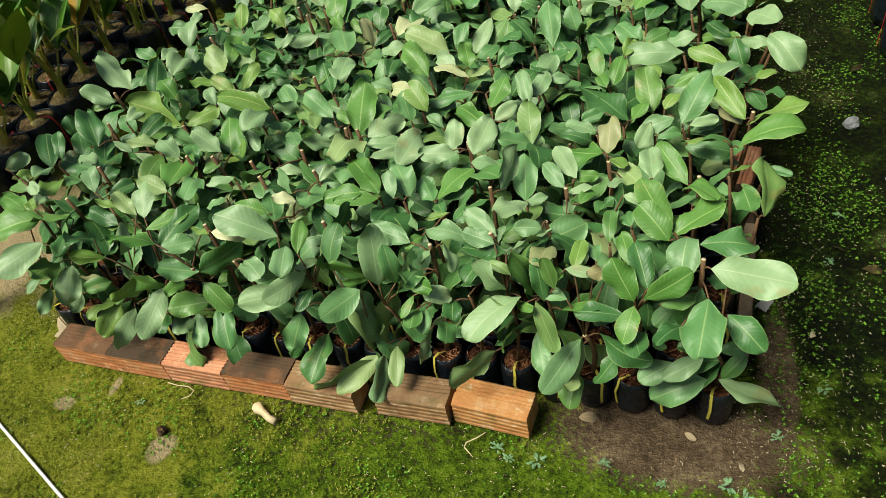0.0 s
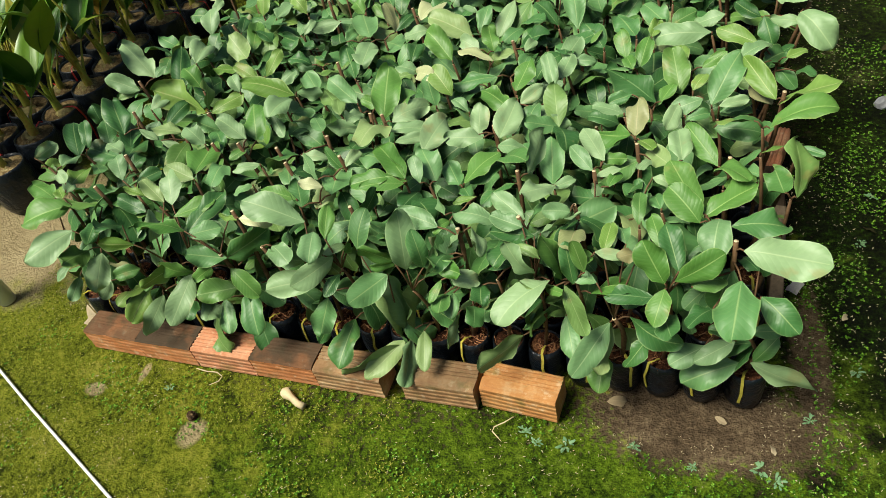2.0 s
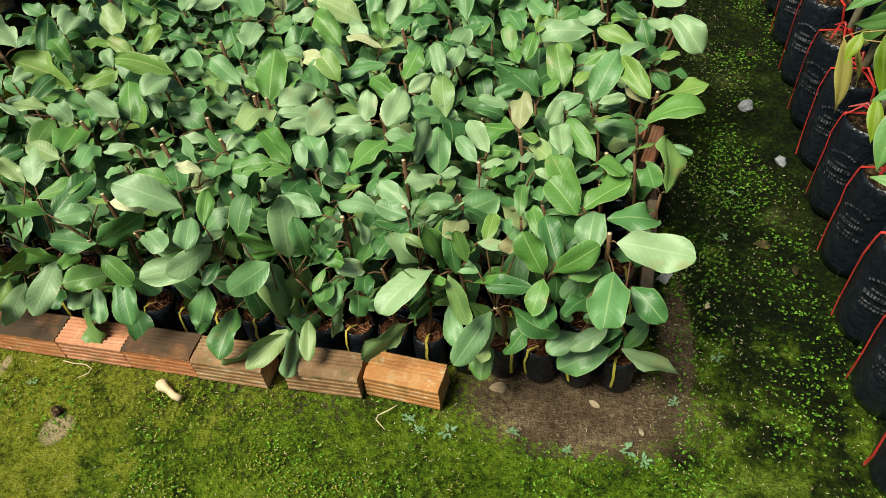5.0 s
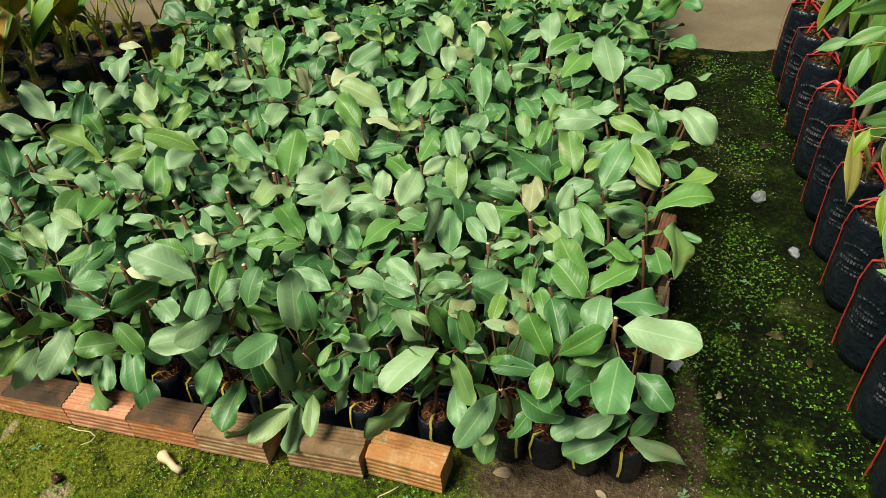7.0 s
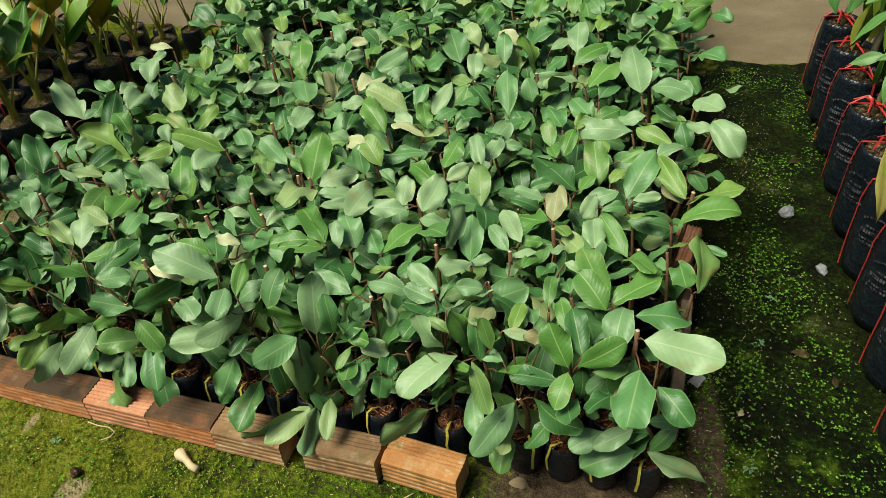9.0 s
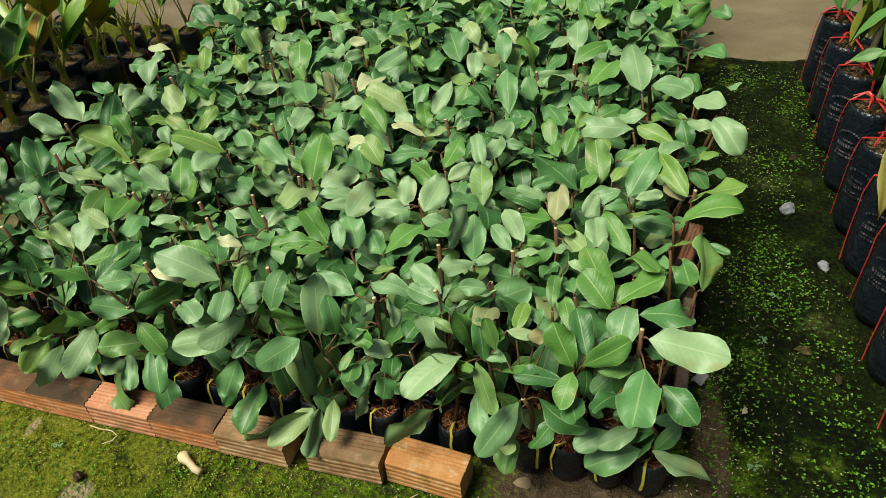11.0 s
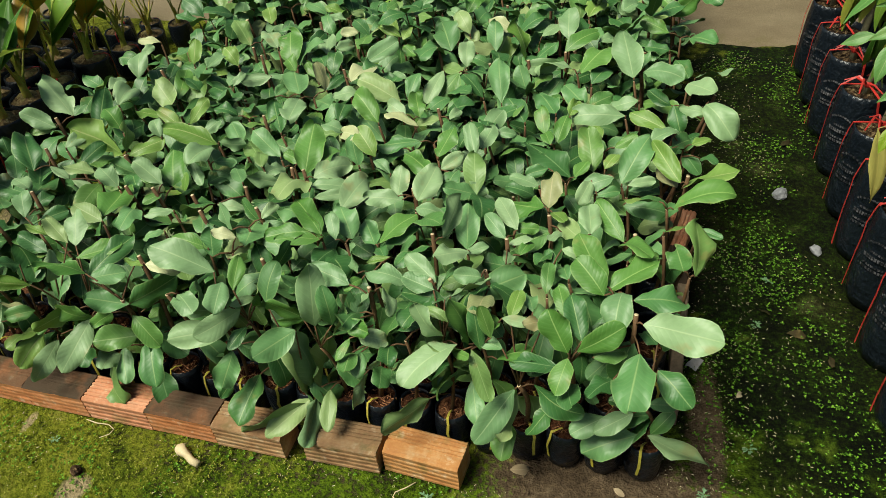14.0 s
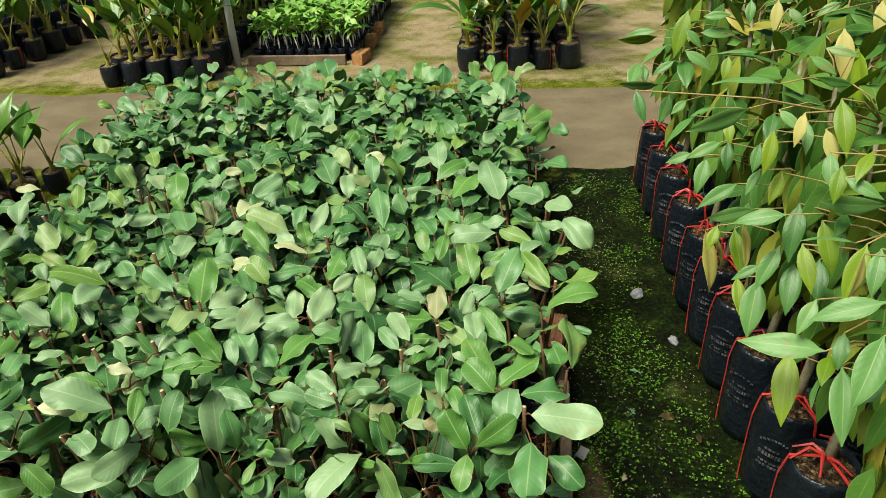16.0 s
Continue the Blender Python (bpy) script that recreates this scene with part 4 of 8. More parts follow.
hero(15, 2, (-0.038, 0.309, 0.419), (
    (-0.046, 0.338, 0.407, 99, 16, 10, 0.116, 0.049, 1),
    (-0.029, 0.292, 0.444, -133, 19, -22, 0.081, 0.045, 2),
    (-0.039, 0.296, 0.434, 29, -2, 25, 0.05, 0.021, 2),
))
hero(16, 2, (0.044, 0.333, 0.455), (
    (0.048, 0.34, 0.434, 24, 3, 29, 0.05, 0.018, 2),
    (0.078, 0.316, 0.427, 75, -1, 0, 0.05, 0.024, 0),
    (0.056, 0.268, 0.44, 84, -14, 17, 0.05, 0.024, 2),
), True)
hero(17, 2, (0.143, 0.295, 0.401), (
    (0.166, 0.329, 0.447, -23, -10, 29, 0.05, 0.02, 2),
    (0.155, 0.293, 0.413, 114, 20, -15, 0.05, 0.022, 1),
    (0.107, 0.262, 0.373, 115, -12, -7, 0.05, 0.027, 4),
))
hero(18, 2, (0.188, 0.266, 0.409), (
    (0.188, 0.266, 0.419, 110, -16, -21, 0.054, 0.03, 1),
))
hero(19, 2, (0.303, 0.331, 0.42), (
    (0.303, 0.331, 0.43, 26, 2, 19, 0.062, 0.029, 0),
))
hero(20, 2, (0.431, 0.334, 0.402), (
    (0.443, 0.333, 0.407, 84, 25, 38, 0.12, 0.056, 1),
    (0.419, 0.335, 0.417, 97, -11, -11, 0.082, 0.046, 1),
))
hero(0, 3, (-1.383, 0.373, 0.398), (
    (-1.379, 0.392, 0.409, 120, 35, 9, 0.08, 0.03, 1),
    (-1.386, 0.355, 0.408, 123, 18, 12, 0.125, 0.049, 1),
))
hero(1, 3, (-1.28, 0.399, 0.384), (
    (-1.297, 0.387, 0.432, -20, -1, 12, 0.071, 0.04, 2),
    (-1.279, 0.432, 0.375, 114, 12, 24, 0.1, 0.056, 4),
    (-1.293, 0.395, 0.38, 169, 0, -19, 0.115, 0.065, 4),
    (-1.249, 0.38, 0.388, 113, -19, 20, 0.117, 0.066, 4),
))
hero(3, 3, (-1.05, 0.419, 0.455), (
    (-1.064, 0.429, 0.448, -167, 14, -15, 0.074, 0.04, 5),
    (-1.115, 0.397, 0.443, 3, -31, 13, 0.052, 0.023, 2),
), True)
hero(4, 3, (-0.976, 0.394, 0.427), (
    (-0.976, 0.394, 0.437, 156, 28, -17, 0.072, 0.043, 2),
))
hero(5, 3, (-0.938, 0.378, 0.455), (), True)
hero(6, 3, (-0.863, 0.382, 0.455), (
    (-0.852, 0.41, 0.447, 166, 26, -10, 0.089, 0.046, 2),
    (-0.844, 0.433, 0.424, 109, 19, 6, 0.108, 0.06, 0),
    (-0.864, 0.424, 0.436, -177, 23, -15, 0.054, 0.033, 0),
    (-0.846, 0.393, 0.434, -128, -8, -33, 0.05, 0.021, 0),
), True)
hero(7, 3, (-0.744, 0.37, 0.455), (
    (-0.702, 0.393, 0.415, -150, 3, 8, 0.078, 0.037, 1),
), True)
hero(8, 3, (-0.625, 0.423, 0.455), (
    (-0.682, 0.373, 0.432, 8, -18, 22, 0.064, 0.025, 2),
), True)
hero(9, 3, (-0.561, 0.348, 0.455), (
    (-0.56, 0.351, 0.41, 170, 26, -69, 0.067, 0.031, 1),
), True)
hero(10, 3, (-0.446, 0.404, 0.415), (
    (-0.443, 0.423, 0.442, 29, -6, 25, 0.065, 0.025, 2),
    (-0.448, 0.386, 0.409, 152, -11, -6, 0.098, 0.055, 1),
))
hero(11, 3, (-0.365, 0.398, 0.423), (
    (-0.365, 0.398, 0.433, 72, 13, 16, 0.104, 0.061, 2),
))
hero(13, 3, (-0.187, 0.42, 0.433), (
    (-0.187, 0.42, 0.443, -3, -10, 15, 0.075, 0.041, 2),
))
hero(16, 3, (0.051, 0.38, 0.424), (
    (0.06, 0.387, 0.438, 132, 21, -14, 0.085, 0.039, 2),
    (0.052, 0.404, 0.423, 6, 8, 22, 0.05, 0.026, 0),
    (0.04, 0.349, 0.441, 135, 11, -17, 0.075, 0.033, 2),
))
hero(17, 3, (0.123, 0.429, 0.455), (
    (0.156, 0.402, 0.433, -109, 17, -13, 0.05, 0.024, 2),
    (0.135, 0.348, 0.409, -100, 21, -3, 0.06, 0.034, 1),
), True)
hero(18, 3, (0.208, 0.393, 0.427), (
    (0.221, 0.4, 0.437, 99, 10, 3, 0.08, 0.045, 2),
    (0.196, 0.385, 0.437, 130, -8, -24, 0.073, 0.041, 5),
))
hero(19, 3, (0.312, 0.393, 0.455), (
    (0.292, 0.401, 0.424, 127, 19, -22, 0.11, 0.042, 0),
    (0.288, 0.367, 0.436, -46, 24, 9, 0.091, 0.051, 0),
), True)
hero(20, 3, (0.373, 0.434, 0.425), (
    (0.373, 0.434, 0.435, 16, 7, -28, 0.078, 0.037, 3),
))
hero(0, 4, (-1.353, 0.442, 0.374), (
    (-1.353, 0.442, 0.384, 129, 22, 5, 0.087, 0.043, 4),
))
hero(1, 4, (-1.274, 0.504, 0.455), (
    (-1.297, 0.456, 0.41, 126, 21, 9, 0.118, 0.065, 1),
    (-1.225, 0.449, 0.437, -9, -35, 12, 0.053, 0.022, 2),
), True)
hero(2, 4, (-1.17, 0.493, 0.407), (
    (-1.17, 0.493, 0.417, 58, 12, 36, 0.085, 0.039, 1),
))
hero(4, 4, (-1.023, 0.506, 0.455), (
    (-0.961, 0.473, 0.421, -171, 13, -68, 0.087, 0.041, 1),
), True)
hero(6, 4, (-0.803, 0.519, 0.368), (
    (-0.803, 0.519, 0.378, 65, -18, 24, 0.107, 0.06, 4),
))
hero(8, 4, (-0.681, 0.496, 0.4), (
    (-0.681, 0.496, 0.41, 129, 7, 0, 0.062, 0.035, 1),
))
hero(9, 4, (-0.543, 0.519, 0.455), (
    (-0.548, 0.465, 0.444, -163, 10, -77, 0.078, 0.037, 2),
), True)
hero(10, 4, (-0.51, 0.515, 0.455), (
    (-0.508, 0.517, 0.436, 93, 27, 16, 0.143, 0.07, 0),
    (-0.483, 0.513, 0.434, 37, 1, 27, 0.101, 0.049, 2),
    (-0.474, 0.475, 0.435, 9, -4, 23, 0.089, 0.036, 2),
    (-0.491, 0.483, 0.445, -92, 18, -8, 0.131, 0.074, 5),
), True)
hero(11, 4, (-0.383, 0.501, 0.455), (), True)
hero(13, 4, (-0.21, 0.481, 0.455), (
    (-0.23, 0.455, 0.437, -173, 5, -21, 0.083, 0.041, 2),
    (-0.243, 0.463, 0.441, 97, 29, 4, 0.076, 0.041, 2),
    (-0.187, 0.445, 0.446, 77, 17, 10, 0.102, 0.057, 2),
), True)
hero(14, 4, (-0.121, 0.487, 0.419), (
    (-0.119, 0.504, 0.446, 91, -4, 18, 0.073, 0.041, 2),
    (-0.123, 0.47, 0.411, 100, 28, -50, 0.099, 0.046, 1),
))
hero(17, 4, (0.115, 0.488, 0.416), (
    (0.115, 0.497, 0.423, 89, 19, 1, 0.093, 0.045, 6),
    (0.104, 0.499, 0.424, 156, -21, -20, 0.095, 0.053, 0),
    (0.127, 0.47, 0.432, -58, 16, 2, 0.057, 0.032, 3),
))
hero(20, 4, (0.453, 0.493, 0.399), (
    (0.453, 0.493, 0.409, -26, 0, 25, 0.05, 0.019, 1),
))
hero(0, 5, (-1.44, 0.529, 0.378), (
    (-1.44, 0.529, 0.388, 125, 81, 9, 0.063, 0.039, 4),
))
hero(1, 5, (-1.241, 0.538, 0.428), (
    (-1.241, 0.538, 0.438, 67, 9, 25, 0.064, 0.033, 2),
))
hero(3, 5, (-1.055, 0.546, 0.419), (
    (-1.068, 0.549, 0.424, 168, 18, -88, 0.168, 0.079, 3),
    (-1.046, 0.545, 0.426, 51, 8, 35, 0.095, 0.04, 3),
    (-1.051, 0.546, 0.438, 113, 25, 75, 0.085, 0.04, 3),
))
hero(6, 5, (-0.81, 0.557, 0.428), (
    (-0.805, 0.589, 0.448, -89, 7, -19, 0.101, 0.056, 2),
    (-0.835, 0.525, 0.444, -46, -32, 4, 0.071, 0.026, 2),
    (-0.791, 0.557, 0.423, 24, -17, 29, 0.053, 0.028, 1),
))
hero(8, 5, (-0.666, 0.583, 0.402), (
    (-0.676, 0.603, 0.412, 136, 8, -8, 0.083, 0.046, 1),
    (-0.656, 0.564, 0.413, 121, 9, -2, 0.058, 0.033, 1),
))
hero(9, 5, (-0.555, 0.553, 0.431), (
    (-0.541, 0.575, 0.437, 173, 13, -31, 0.051, 0.031, 0),
    (-0.568, 0.532, 0.445, -100, 20, -17, 0.07, 0.039, 2),
))
hero(11, 5, (-0.396, 0.605, 0.408), (
    (-0.396, 0.605, 0.418, 121, 29, 30, 0.086, 0.041, 1),
))
hero(12, 5, (-0.288, 0.547, 0.434), (
    (-0.288, 0.547, 0.444, 153, 12, -14, 0.056, 0.025, 2),
))
hero(13, 5, (-0.196, 0.584, 0.421), (
    (-0.196, 0.584, 0.431, 150, 7, -11, 0.093, 0.052, 0),
))
hero(14, 5, (-0.127, 0.578, 0.424), (
    (-0.17, 0.596, 0.435, 38, 17, 27, 0.063, 0.034, 2),
    (-0.102, 0.531, 0.434, -2, -11, 27, 0.062, 0.03, 2),
    (-0.111, 0.606, 0.432, 51, 23, 21, 0.05, 0.021, 0),
))
hero(16, 5, (0.067, 0.604, 0.364), (
    (0.067, 0.604, 0.374, 179, 12, -27, 0.074, 0.037, 4),
))
hero(17, 5, (0.083, 0.556, 0.431), (
    (0.083, 0.556, 0.441, 172, 11, -22, 0.068, 0.028, 2),
))
hero(18, 5, (0.211, 0.592, 0.413), (
    (0.202, 0.607, 0.434, -113, -20, -18, 0.067, 0.035, 2),
    (0.22, 0.578, 0.411, 16, 4, 24, 0.05, 0.024, 1),
))
hero(19, 5, (0.287, 0.598, 0.4), (
    (0.282, 0.59, 0.381, -22, -4, 34, 0.1, 0.05, 4),
    (0.289, 0.597, 0.436, 15, 4, 24, 0.059, 0.024, 2),
    (0.291, 0.607, 0.412, 9, 12, 22, 0.05, 0.019, 1),
))
hero(20, 5, (0.379, 0.543, 0.417), (
    (0.395, 0.536, 0.423, 21, 15, -18, 0.13, 0.061, 0),
    (0.362, 0.55, 0.432, -177, 0, 40, 0.08, 0.037, 3),
))
hero(0, 6, (-1.356, 0.657, 0.455), (
    (-1.326, 0.695, 0.442, 158, 32, -4, 0.139, 0.073, 2),
    (-1.317, 0.688, 0.447, 78, 8, 30, 0.055, 0.024, 2),
    (-1.355, 0.643, 0.432, -175, 23, -61, 0.098, 0.046, 2),
    (-1.364, 0.67, 0.421, -142, -1, -28, 0.077, 0.028, 1),
), True)
hero(1, 6, (-1.236, 0.679, 0.4), (
    (-1.236, 0.679, 0.41, 107, 34, 11, 0.124, 0.054, 1),
))
hero(2, 6, (-1.149, 0.667, 0.416), (
    (-1.149, 0.667, 0.426, 148, 24, 4, 0.086, 0.048, 0),
))
hero(4, 6, (-0.984, 0.62, 0.435), (
    (-0.984, 0.62, 0.445, 130, 23, -2, 0.063, 0.034, 2),
))
hero(5, 6, (-0.884, 0.665, 0.423), (
    (-0.884, 0.665, 0.433, 55, 10, 33, 0.062, 0.031, 2),
))
hero(6, 6, (-0.808, 0.622, 0.43), (
    (-0.813, 0.623, 0.435, -168, 17, -23, 0.142, 0.061, 3),
    (-0.802, 0.621, 0.446, 0, -18, 77, 0.068, 0.032, 2),
))
hero(7, 6, (-0.77, 0.671, 0.404), (
    (-0.77, 0.671, 0.414, 130, 15, 0, 0.084, 0.047, 1),
))
hero(8, 6, (-0.626, 0.618, 0.404), (
    (-0.626, 0.618, 0.414, 151, 22, -7, 0.106, 0.047, 1),
))
hero(10, 6, (-0.469, 0.638, 0.404), (
    (-0.469, 0.638, 0.414, 134, 32, -13, 0.06, 0.033, 1),
))
hero(11, 6, (-0.385, 0.659, 0.43), (
    (-0.409, 0.675, 0.457, 158, -8, -28, 0.07, 0.039, 7),
    (-0.362, 0.644, 0.423, 147, 31, -19, 0.09, 0.049, 3),
))
hero(13, 6, (-0.195, 0.658, 0.419), (
    (-0.195, 0.658, 0.429, 74, 23, 7, 0.09, 0.048, 0),
))
hero(14, 6, (-0.094, 0.648, 0.434), (
    (-0.094, 0.648, 0.444, 113, 30, -5, 0.09, 0.035, 2),
))
hero(17, 6, (0.135, 0.653, 0.387), (
    (0.147, 0.69, 0.377, 149, 19, -11, 0.141, 0.075, 4),
    (0.16, 0.623, 0.428, 69, 9, 5, 0.058, 0.033, 0),
    (0.089, 0.68, 0.408, -153, -14, -21, 0.053, 0.03, 1),
    (0.143, 0.62, 0.373, -61, -9, 18, 0.059, 0.033, 4),
))
hero(18, 6, (0.229, 0.649, 0.421), (
    (0.203, 0.669, 0.416, 111, 31, -14, 0.114, 0.055, 1),
    (0.254, 0.618, 0.441, -150, -18, -28, 0.077, 0.04, 2),
    (0.23, 0.658, 0.435, 62, 18, 12, 0.051, 0.028, 3),
))
hero(19, 6, (0.273, 0.641, 0.397), (
    (0.273, 0.641, 0.407, 63, 29, 11, 0.134, 0.061, 1),
))
hero(20, 6, (0.421, 0.628, 0.455), (
    (0.408, 0.629, 0.433, 130, 21, -29, 0.12, 0.044, 3),
    (0.412, 0.617, 0.426, 20, 14, -33, 0.126, 0.059, 3),
), True)
hero(1, 7, (-1.227, 0.777, 0.429), (
    (-1.227, 0.777, 0.439, 101, -4, 17, 0.113, 0.063, 2),
))
hero(3, 7, (-1.075, 0.769, 0.414), (
    (-1.075, 0.769, 0.424, -167, 12, -23, 0.072, 0.032, 3),
))
hero(4, 7, (-0.974, 0.727, 0.41), (
    (-0.976, 0.711, 0.423, 171, 28, -22, 0.08, 0.034, 3),
    (-0.957, 0.725, 0.427, 76, 16, 23, 0.089, 0.035, 3),
    (-0.988, 0.745, 0.408, 93, 17, 20, 0.095, 0.04, 1),
))
hero(7, 7, (-0.731, 0.754, 0.455), (), True)
hero(8, 7, (-0.681, 0.741, 0.399), (
    (-0.681, 0.741, 0.409, 116, 28, 4, 0.102, 0.048, 1),
))
hero(10, 7, (-0.476, 0.725, 0.43), (
    (-0.476, 0.725, 0.44, 176, 12, -23, 0.063, 0.035, 2),
))
hero(12, 7, (-0.301, 0.764, 0.404), (
    (-0.275, 0.762, 0.452, 167, 9, 11, 0.097, 0.045, 7),
    (-0.326, 0.766, 0.376, -107, 9, -21, 0.092, 0.051, 4),
))
hero(13, 7, (-0.232, 0.747, 0.412), (
    (-0.2, 0.762, 0.421, 88, 3, 8, 0.068, 0.038, 1),
    (-0.263, 0.733, 0.423, -169, -1, -29, 0.117, 0.045, 1),
))
hero(14, 7, (-0.092, 0.773, 0.434), (
    (-0.092, 0.773, 0.444, 67, 11, 25, 0.083, 0.046, 2),
))
hero(15, 7, (-0.08, 0.742, 0.428), (
    (-0.071, 0.779, 0.442, 3, -8, 34, 0.057, 0.026, 2),
    (-0.089, 0.704, 0.434, 79, 23, 10, 0.075, 0.04, 2),
))
hero(17, 7, (0.091, 0.758, 0.42), (
    (0.097, 0.771, 0.422, 72, 26, 12, 0.089, 0.036, 0),
    (0.085, 0.745, 0.437, 115, 3, -14, 0.052, 0.029, 0),
))
hero(18, 7, (0.22, 0.751, 0.424), (
    (0.194, 0.748, 0.431, 85, 21, 2, 0.069, 0.038, 3),
    (0.247, 0.753, 0.437, 28, 24, 27, 0.059, 0.025, 0),
))
hero(20, 7, (0.357, 0.716, 0.411), (
    (0.357, 0.716, 0.421, -60, -6, 14, 0.076, 0.042, 6),
))
hero(0, 8, (-1.322, 0.866, 0.428), (
    (-1.322, 0.866, 0.438, 71, 0, 28, 0.065, 0.037, 2),
))
hero(2, 8, (-1.213, 0.824, 0.404), (
    (-1.213, 0.824, 0.414, 97, -4, 25, 0.117, 0.065, 1),
))
hero(3, 8, (-1.059, 0.823, 0.427), (
    (-1.048, 0.793, 0.446, 145, 20, -7, 0.104, 0.058, 5),
    (-1.07, 0.854, 0.427, 101, 19, 15, 0.11, 0.044, 0),
))
hero(6, 8, (-0.82, 0.814, 0.4), (
    (-0.849, 0.811, 0.411, -170, 21, -21, 0.072, 0.036, 1),
    (-0.791, 0.818, 0.409, 142, -3, -2, 0.082, 0.046, 1),
))
hero(9, 8, (-0.526, 0.802, 0.412), (
    (-0.526, 0.802, 0.422, 92, 13, 21, 0.075, 0.042, 1),
))
hero(11, 8, (-0.403, 0.797, 0.422), (
    (-0.403, 0.797, 0.432, 147, 24, -11, 0.111, 0.055, 0),
))
hero(12, 8, (-0.313, 0.834, 0.428), (
    (-0.294, 0.839, 0.432, 108, 34, -3, 0.075, 0.042, 0),
    (-0.332, 0.83, 0.444, 152, 6, -21, 0.068, 0.038, 2),
))
hero(13, 8, (-0.245, 0.857, 0.455), (
    (-0.207, 0.837, 0.434, 67, 4, 11, 0.05, 0.025, 2),
), True)
hero(16, 8, (0.062, 0.8, 0.422), (
    (0.062, 0.8, 0.432, 103, 34, 2, 0.074, 0.036, 0),
))
hero(19, 8, (0.331, 0.798, 0.425), (
    (0.331, 0.798, 0.435, 39, 2, 15, 0.079, 0.044, 2),
))
hero(20, 8, (0.417, 0.832, 0.396), (
    (0.374, 0.873, 0.428, 150, 8, -33, 0.101, 0.04, 3),
    (0.389, 0.81, 0.414, 49, -10, 14, 0.08, 0.045, 1),
    (0.436, 0.816, 0.424, 36, -3, 20, 0.052, 0.029, 3),
    (0.422, 0.841, 0.381, -47, -24, 13, 0.065, 0.04, 4),
    (0.464, 0.819, 0.383, -52, 15, 20, 0.054, 0.03, 4),
))
hero(1, 9, (-1.25, 0.929, 0.435), (
    (-1.25, 0.929, 0.445, 108, 30, 11, 0.1, 0.055, 2),
))
hero(4, 9, (-1.019, 0.913, 0.407), (
    (-1.019, 0.913, 0.417, 169, 28, 11, 0.081, 0.038, 1),
))
hero(5, 9, (-0.913, 0.918, 0.423), (
    (-0.89, 0.895, 0.415, 156, 9, -25, 0.109, 0.061, 1),
    (-0.937, 0.937, 0.437, 93, -2, 13, 0.075, 0.042, 2),
    (-0.911, 0.922, 0.447, 57, 18, 32, 0.051, 0.022, 2),
))
hero(7, 9, (-0.743, 0.936, 0.409), (
    (-0.706, 0.942, 0.421, 116, 7, -1, 0.124, 0.069, 1),
    (-0.781, 0.929, 0.416, 80, 0, 26, 0.059, 0.033, 1),
))
hero(8, 9, (-0.651, 0.919, 0.425), (
    (-0.623, 0.95, 0.432, 108, 34, 54, 0.092, 0.043, 6),
    (-0.679, 0.888, 0.438, -81, 3, -19, 0.119, 0.067, 2),
))
hero(9, 9, (-0.589, 0.903, 0.399), (
    (-0.589, 0.903, 0.409, 143, -13, -15, 0.13, 0.073, 1),
))
hero(10, 9, (-0.507, 0.938, 0.435), (
    (-0.507, 0.938, 0.445, -154, 0, -34, 0.071, 0.041, 2),
))
hero(11, 9, (-0.371, 0.908, 0.432), (
    (-0.371, 0.908, 0.442, 174, 17, -27, 0.128, 0.066, 5),
))
hero(12, 9, (-0.294, 0.93, 0.399), (
    (-0.294, 0.93, 0.409, -47, -24, 12, 0.067, 0.034, 1),
))
hero(14, 9, (-0.163, 0.904, 0.397), (
    (-0.163, 0.904, 0.407, 139, 16, -19, 0.086, 0.037, 1),
))
hero(15, 9, (-0.004, 0.879, 0.406), (
    (-0.004, 0.879, 0.416, 125, 13, -13, 0.098, 0.055, 1),
))
hero(16, 9, (0.074, 0.933, 0.409), (
    (0.074, 0.933, 0.419, 126, 1, -12, 0.102, 0.057, 1),
))
hero(17, 9, (0.115, 0.908, 0.419), (
    (0.115, 0.908, 0.429, 73, 11, 18, 0.056, 0.031, 3),
))
hero(19, 9, (0.263, 0.922, 0.423), (
    (0.263, 0.922, 0.433, -172, -10, -35, 0.141, 0.057, 2),
))
hero(20, 9, (0.477, 0.959, 0.423), (
    (0.477, 0.959, 0.433, 176, 9, -34, 0.071, 0.03, 2),
))
hero(2, 10, (-1.197, 0.977, 0.455), (
    (-1.195, 1.006, 0.41, 98, 21, 15, 0.059, 0.033, 1),
), True)
hero(3, 10, (-1.069, 1.031, 0.426), (
    (-1.077, 1.031, 0.428, 23, -16, -13, 0.089, 0.042, 3),
    (-1.062, 1.032, 0.444, 93, -6, 17, 0.111, 0.062, 2),
))
hero(6, 10, (-0.834, 1.012, 0.429), (
    (-0.824, 1.007, 0.44, -147, -1, -33, 0.084, 0.036, 2),
    (-0.843, 1.016, 0.438, 13, -11, 37, 0.05, 0.023, 2),
))
hero(7, 10, (-0.761, 1.052, 0.428), (
    (-0.761, 1.052, 0.438, 144, 14, -13, 0.067, 0.038, 0),
))
hero(8, 10, (-0.66, 1.036, 0.377), (
    (-0.66, 1.036, 0.387, 53, 12, 33, 0.084, 0.03, 4),
))
hero(9, 10, (-0.598, 1.051, 0.455), (
    (-0.553, 0.993, 0.446, 77, -6, 10, 0.117, 0.065, 7),
), True)
hero(11, 10, (-0.379, 1.004, 0.416), (
    (-0.388, 1.038, 0.441, 166, 15, -30, 0.05, 0.018, 2),
    (-0.37, 0.97, 0.412, 69, 27, 27, 0.086, 0.041, 1),
))
hero(14, 10, (-0.144, 0.989, 0.412), (
    (-0.144, 0.989, 0.422, 149, 29, -23, 0.093, 0.041, 1),
))
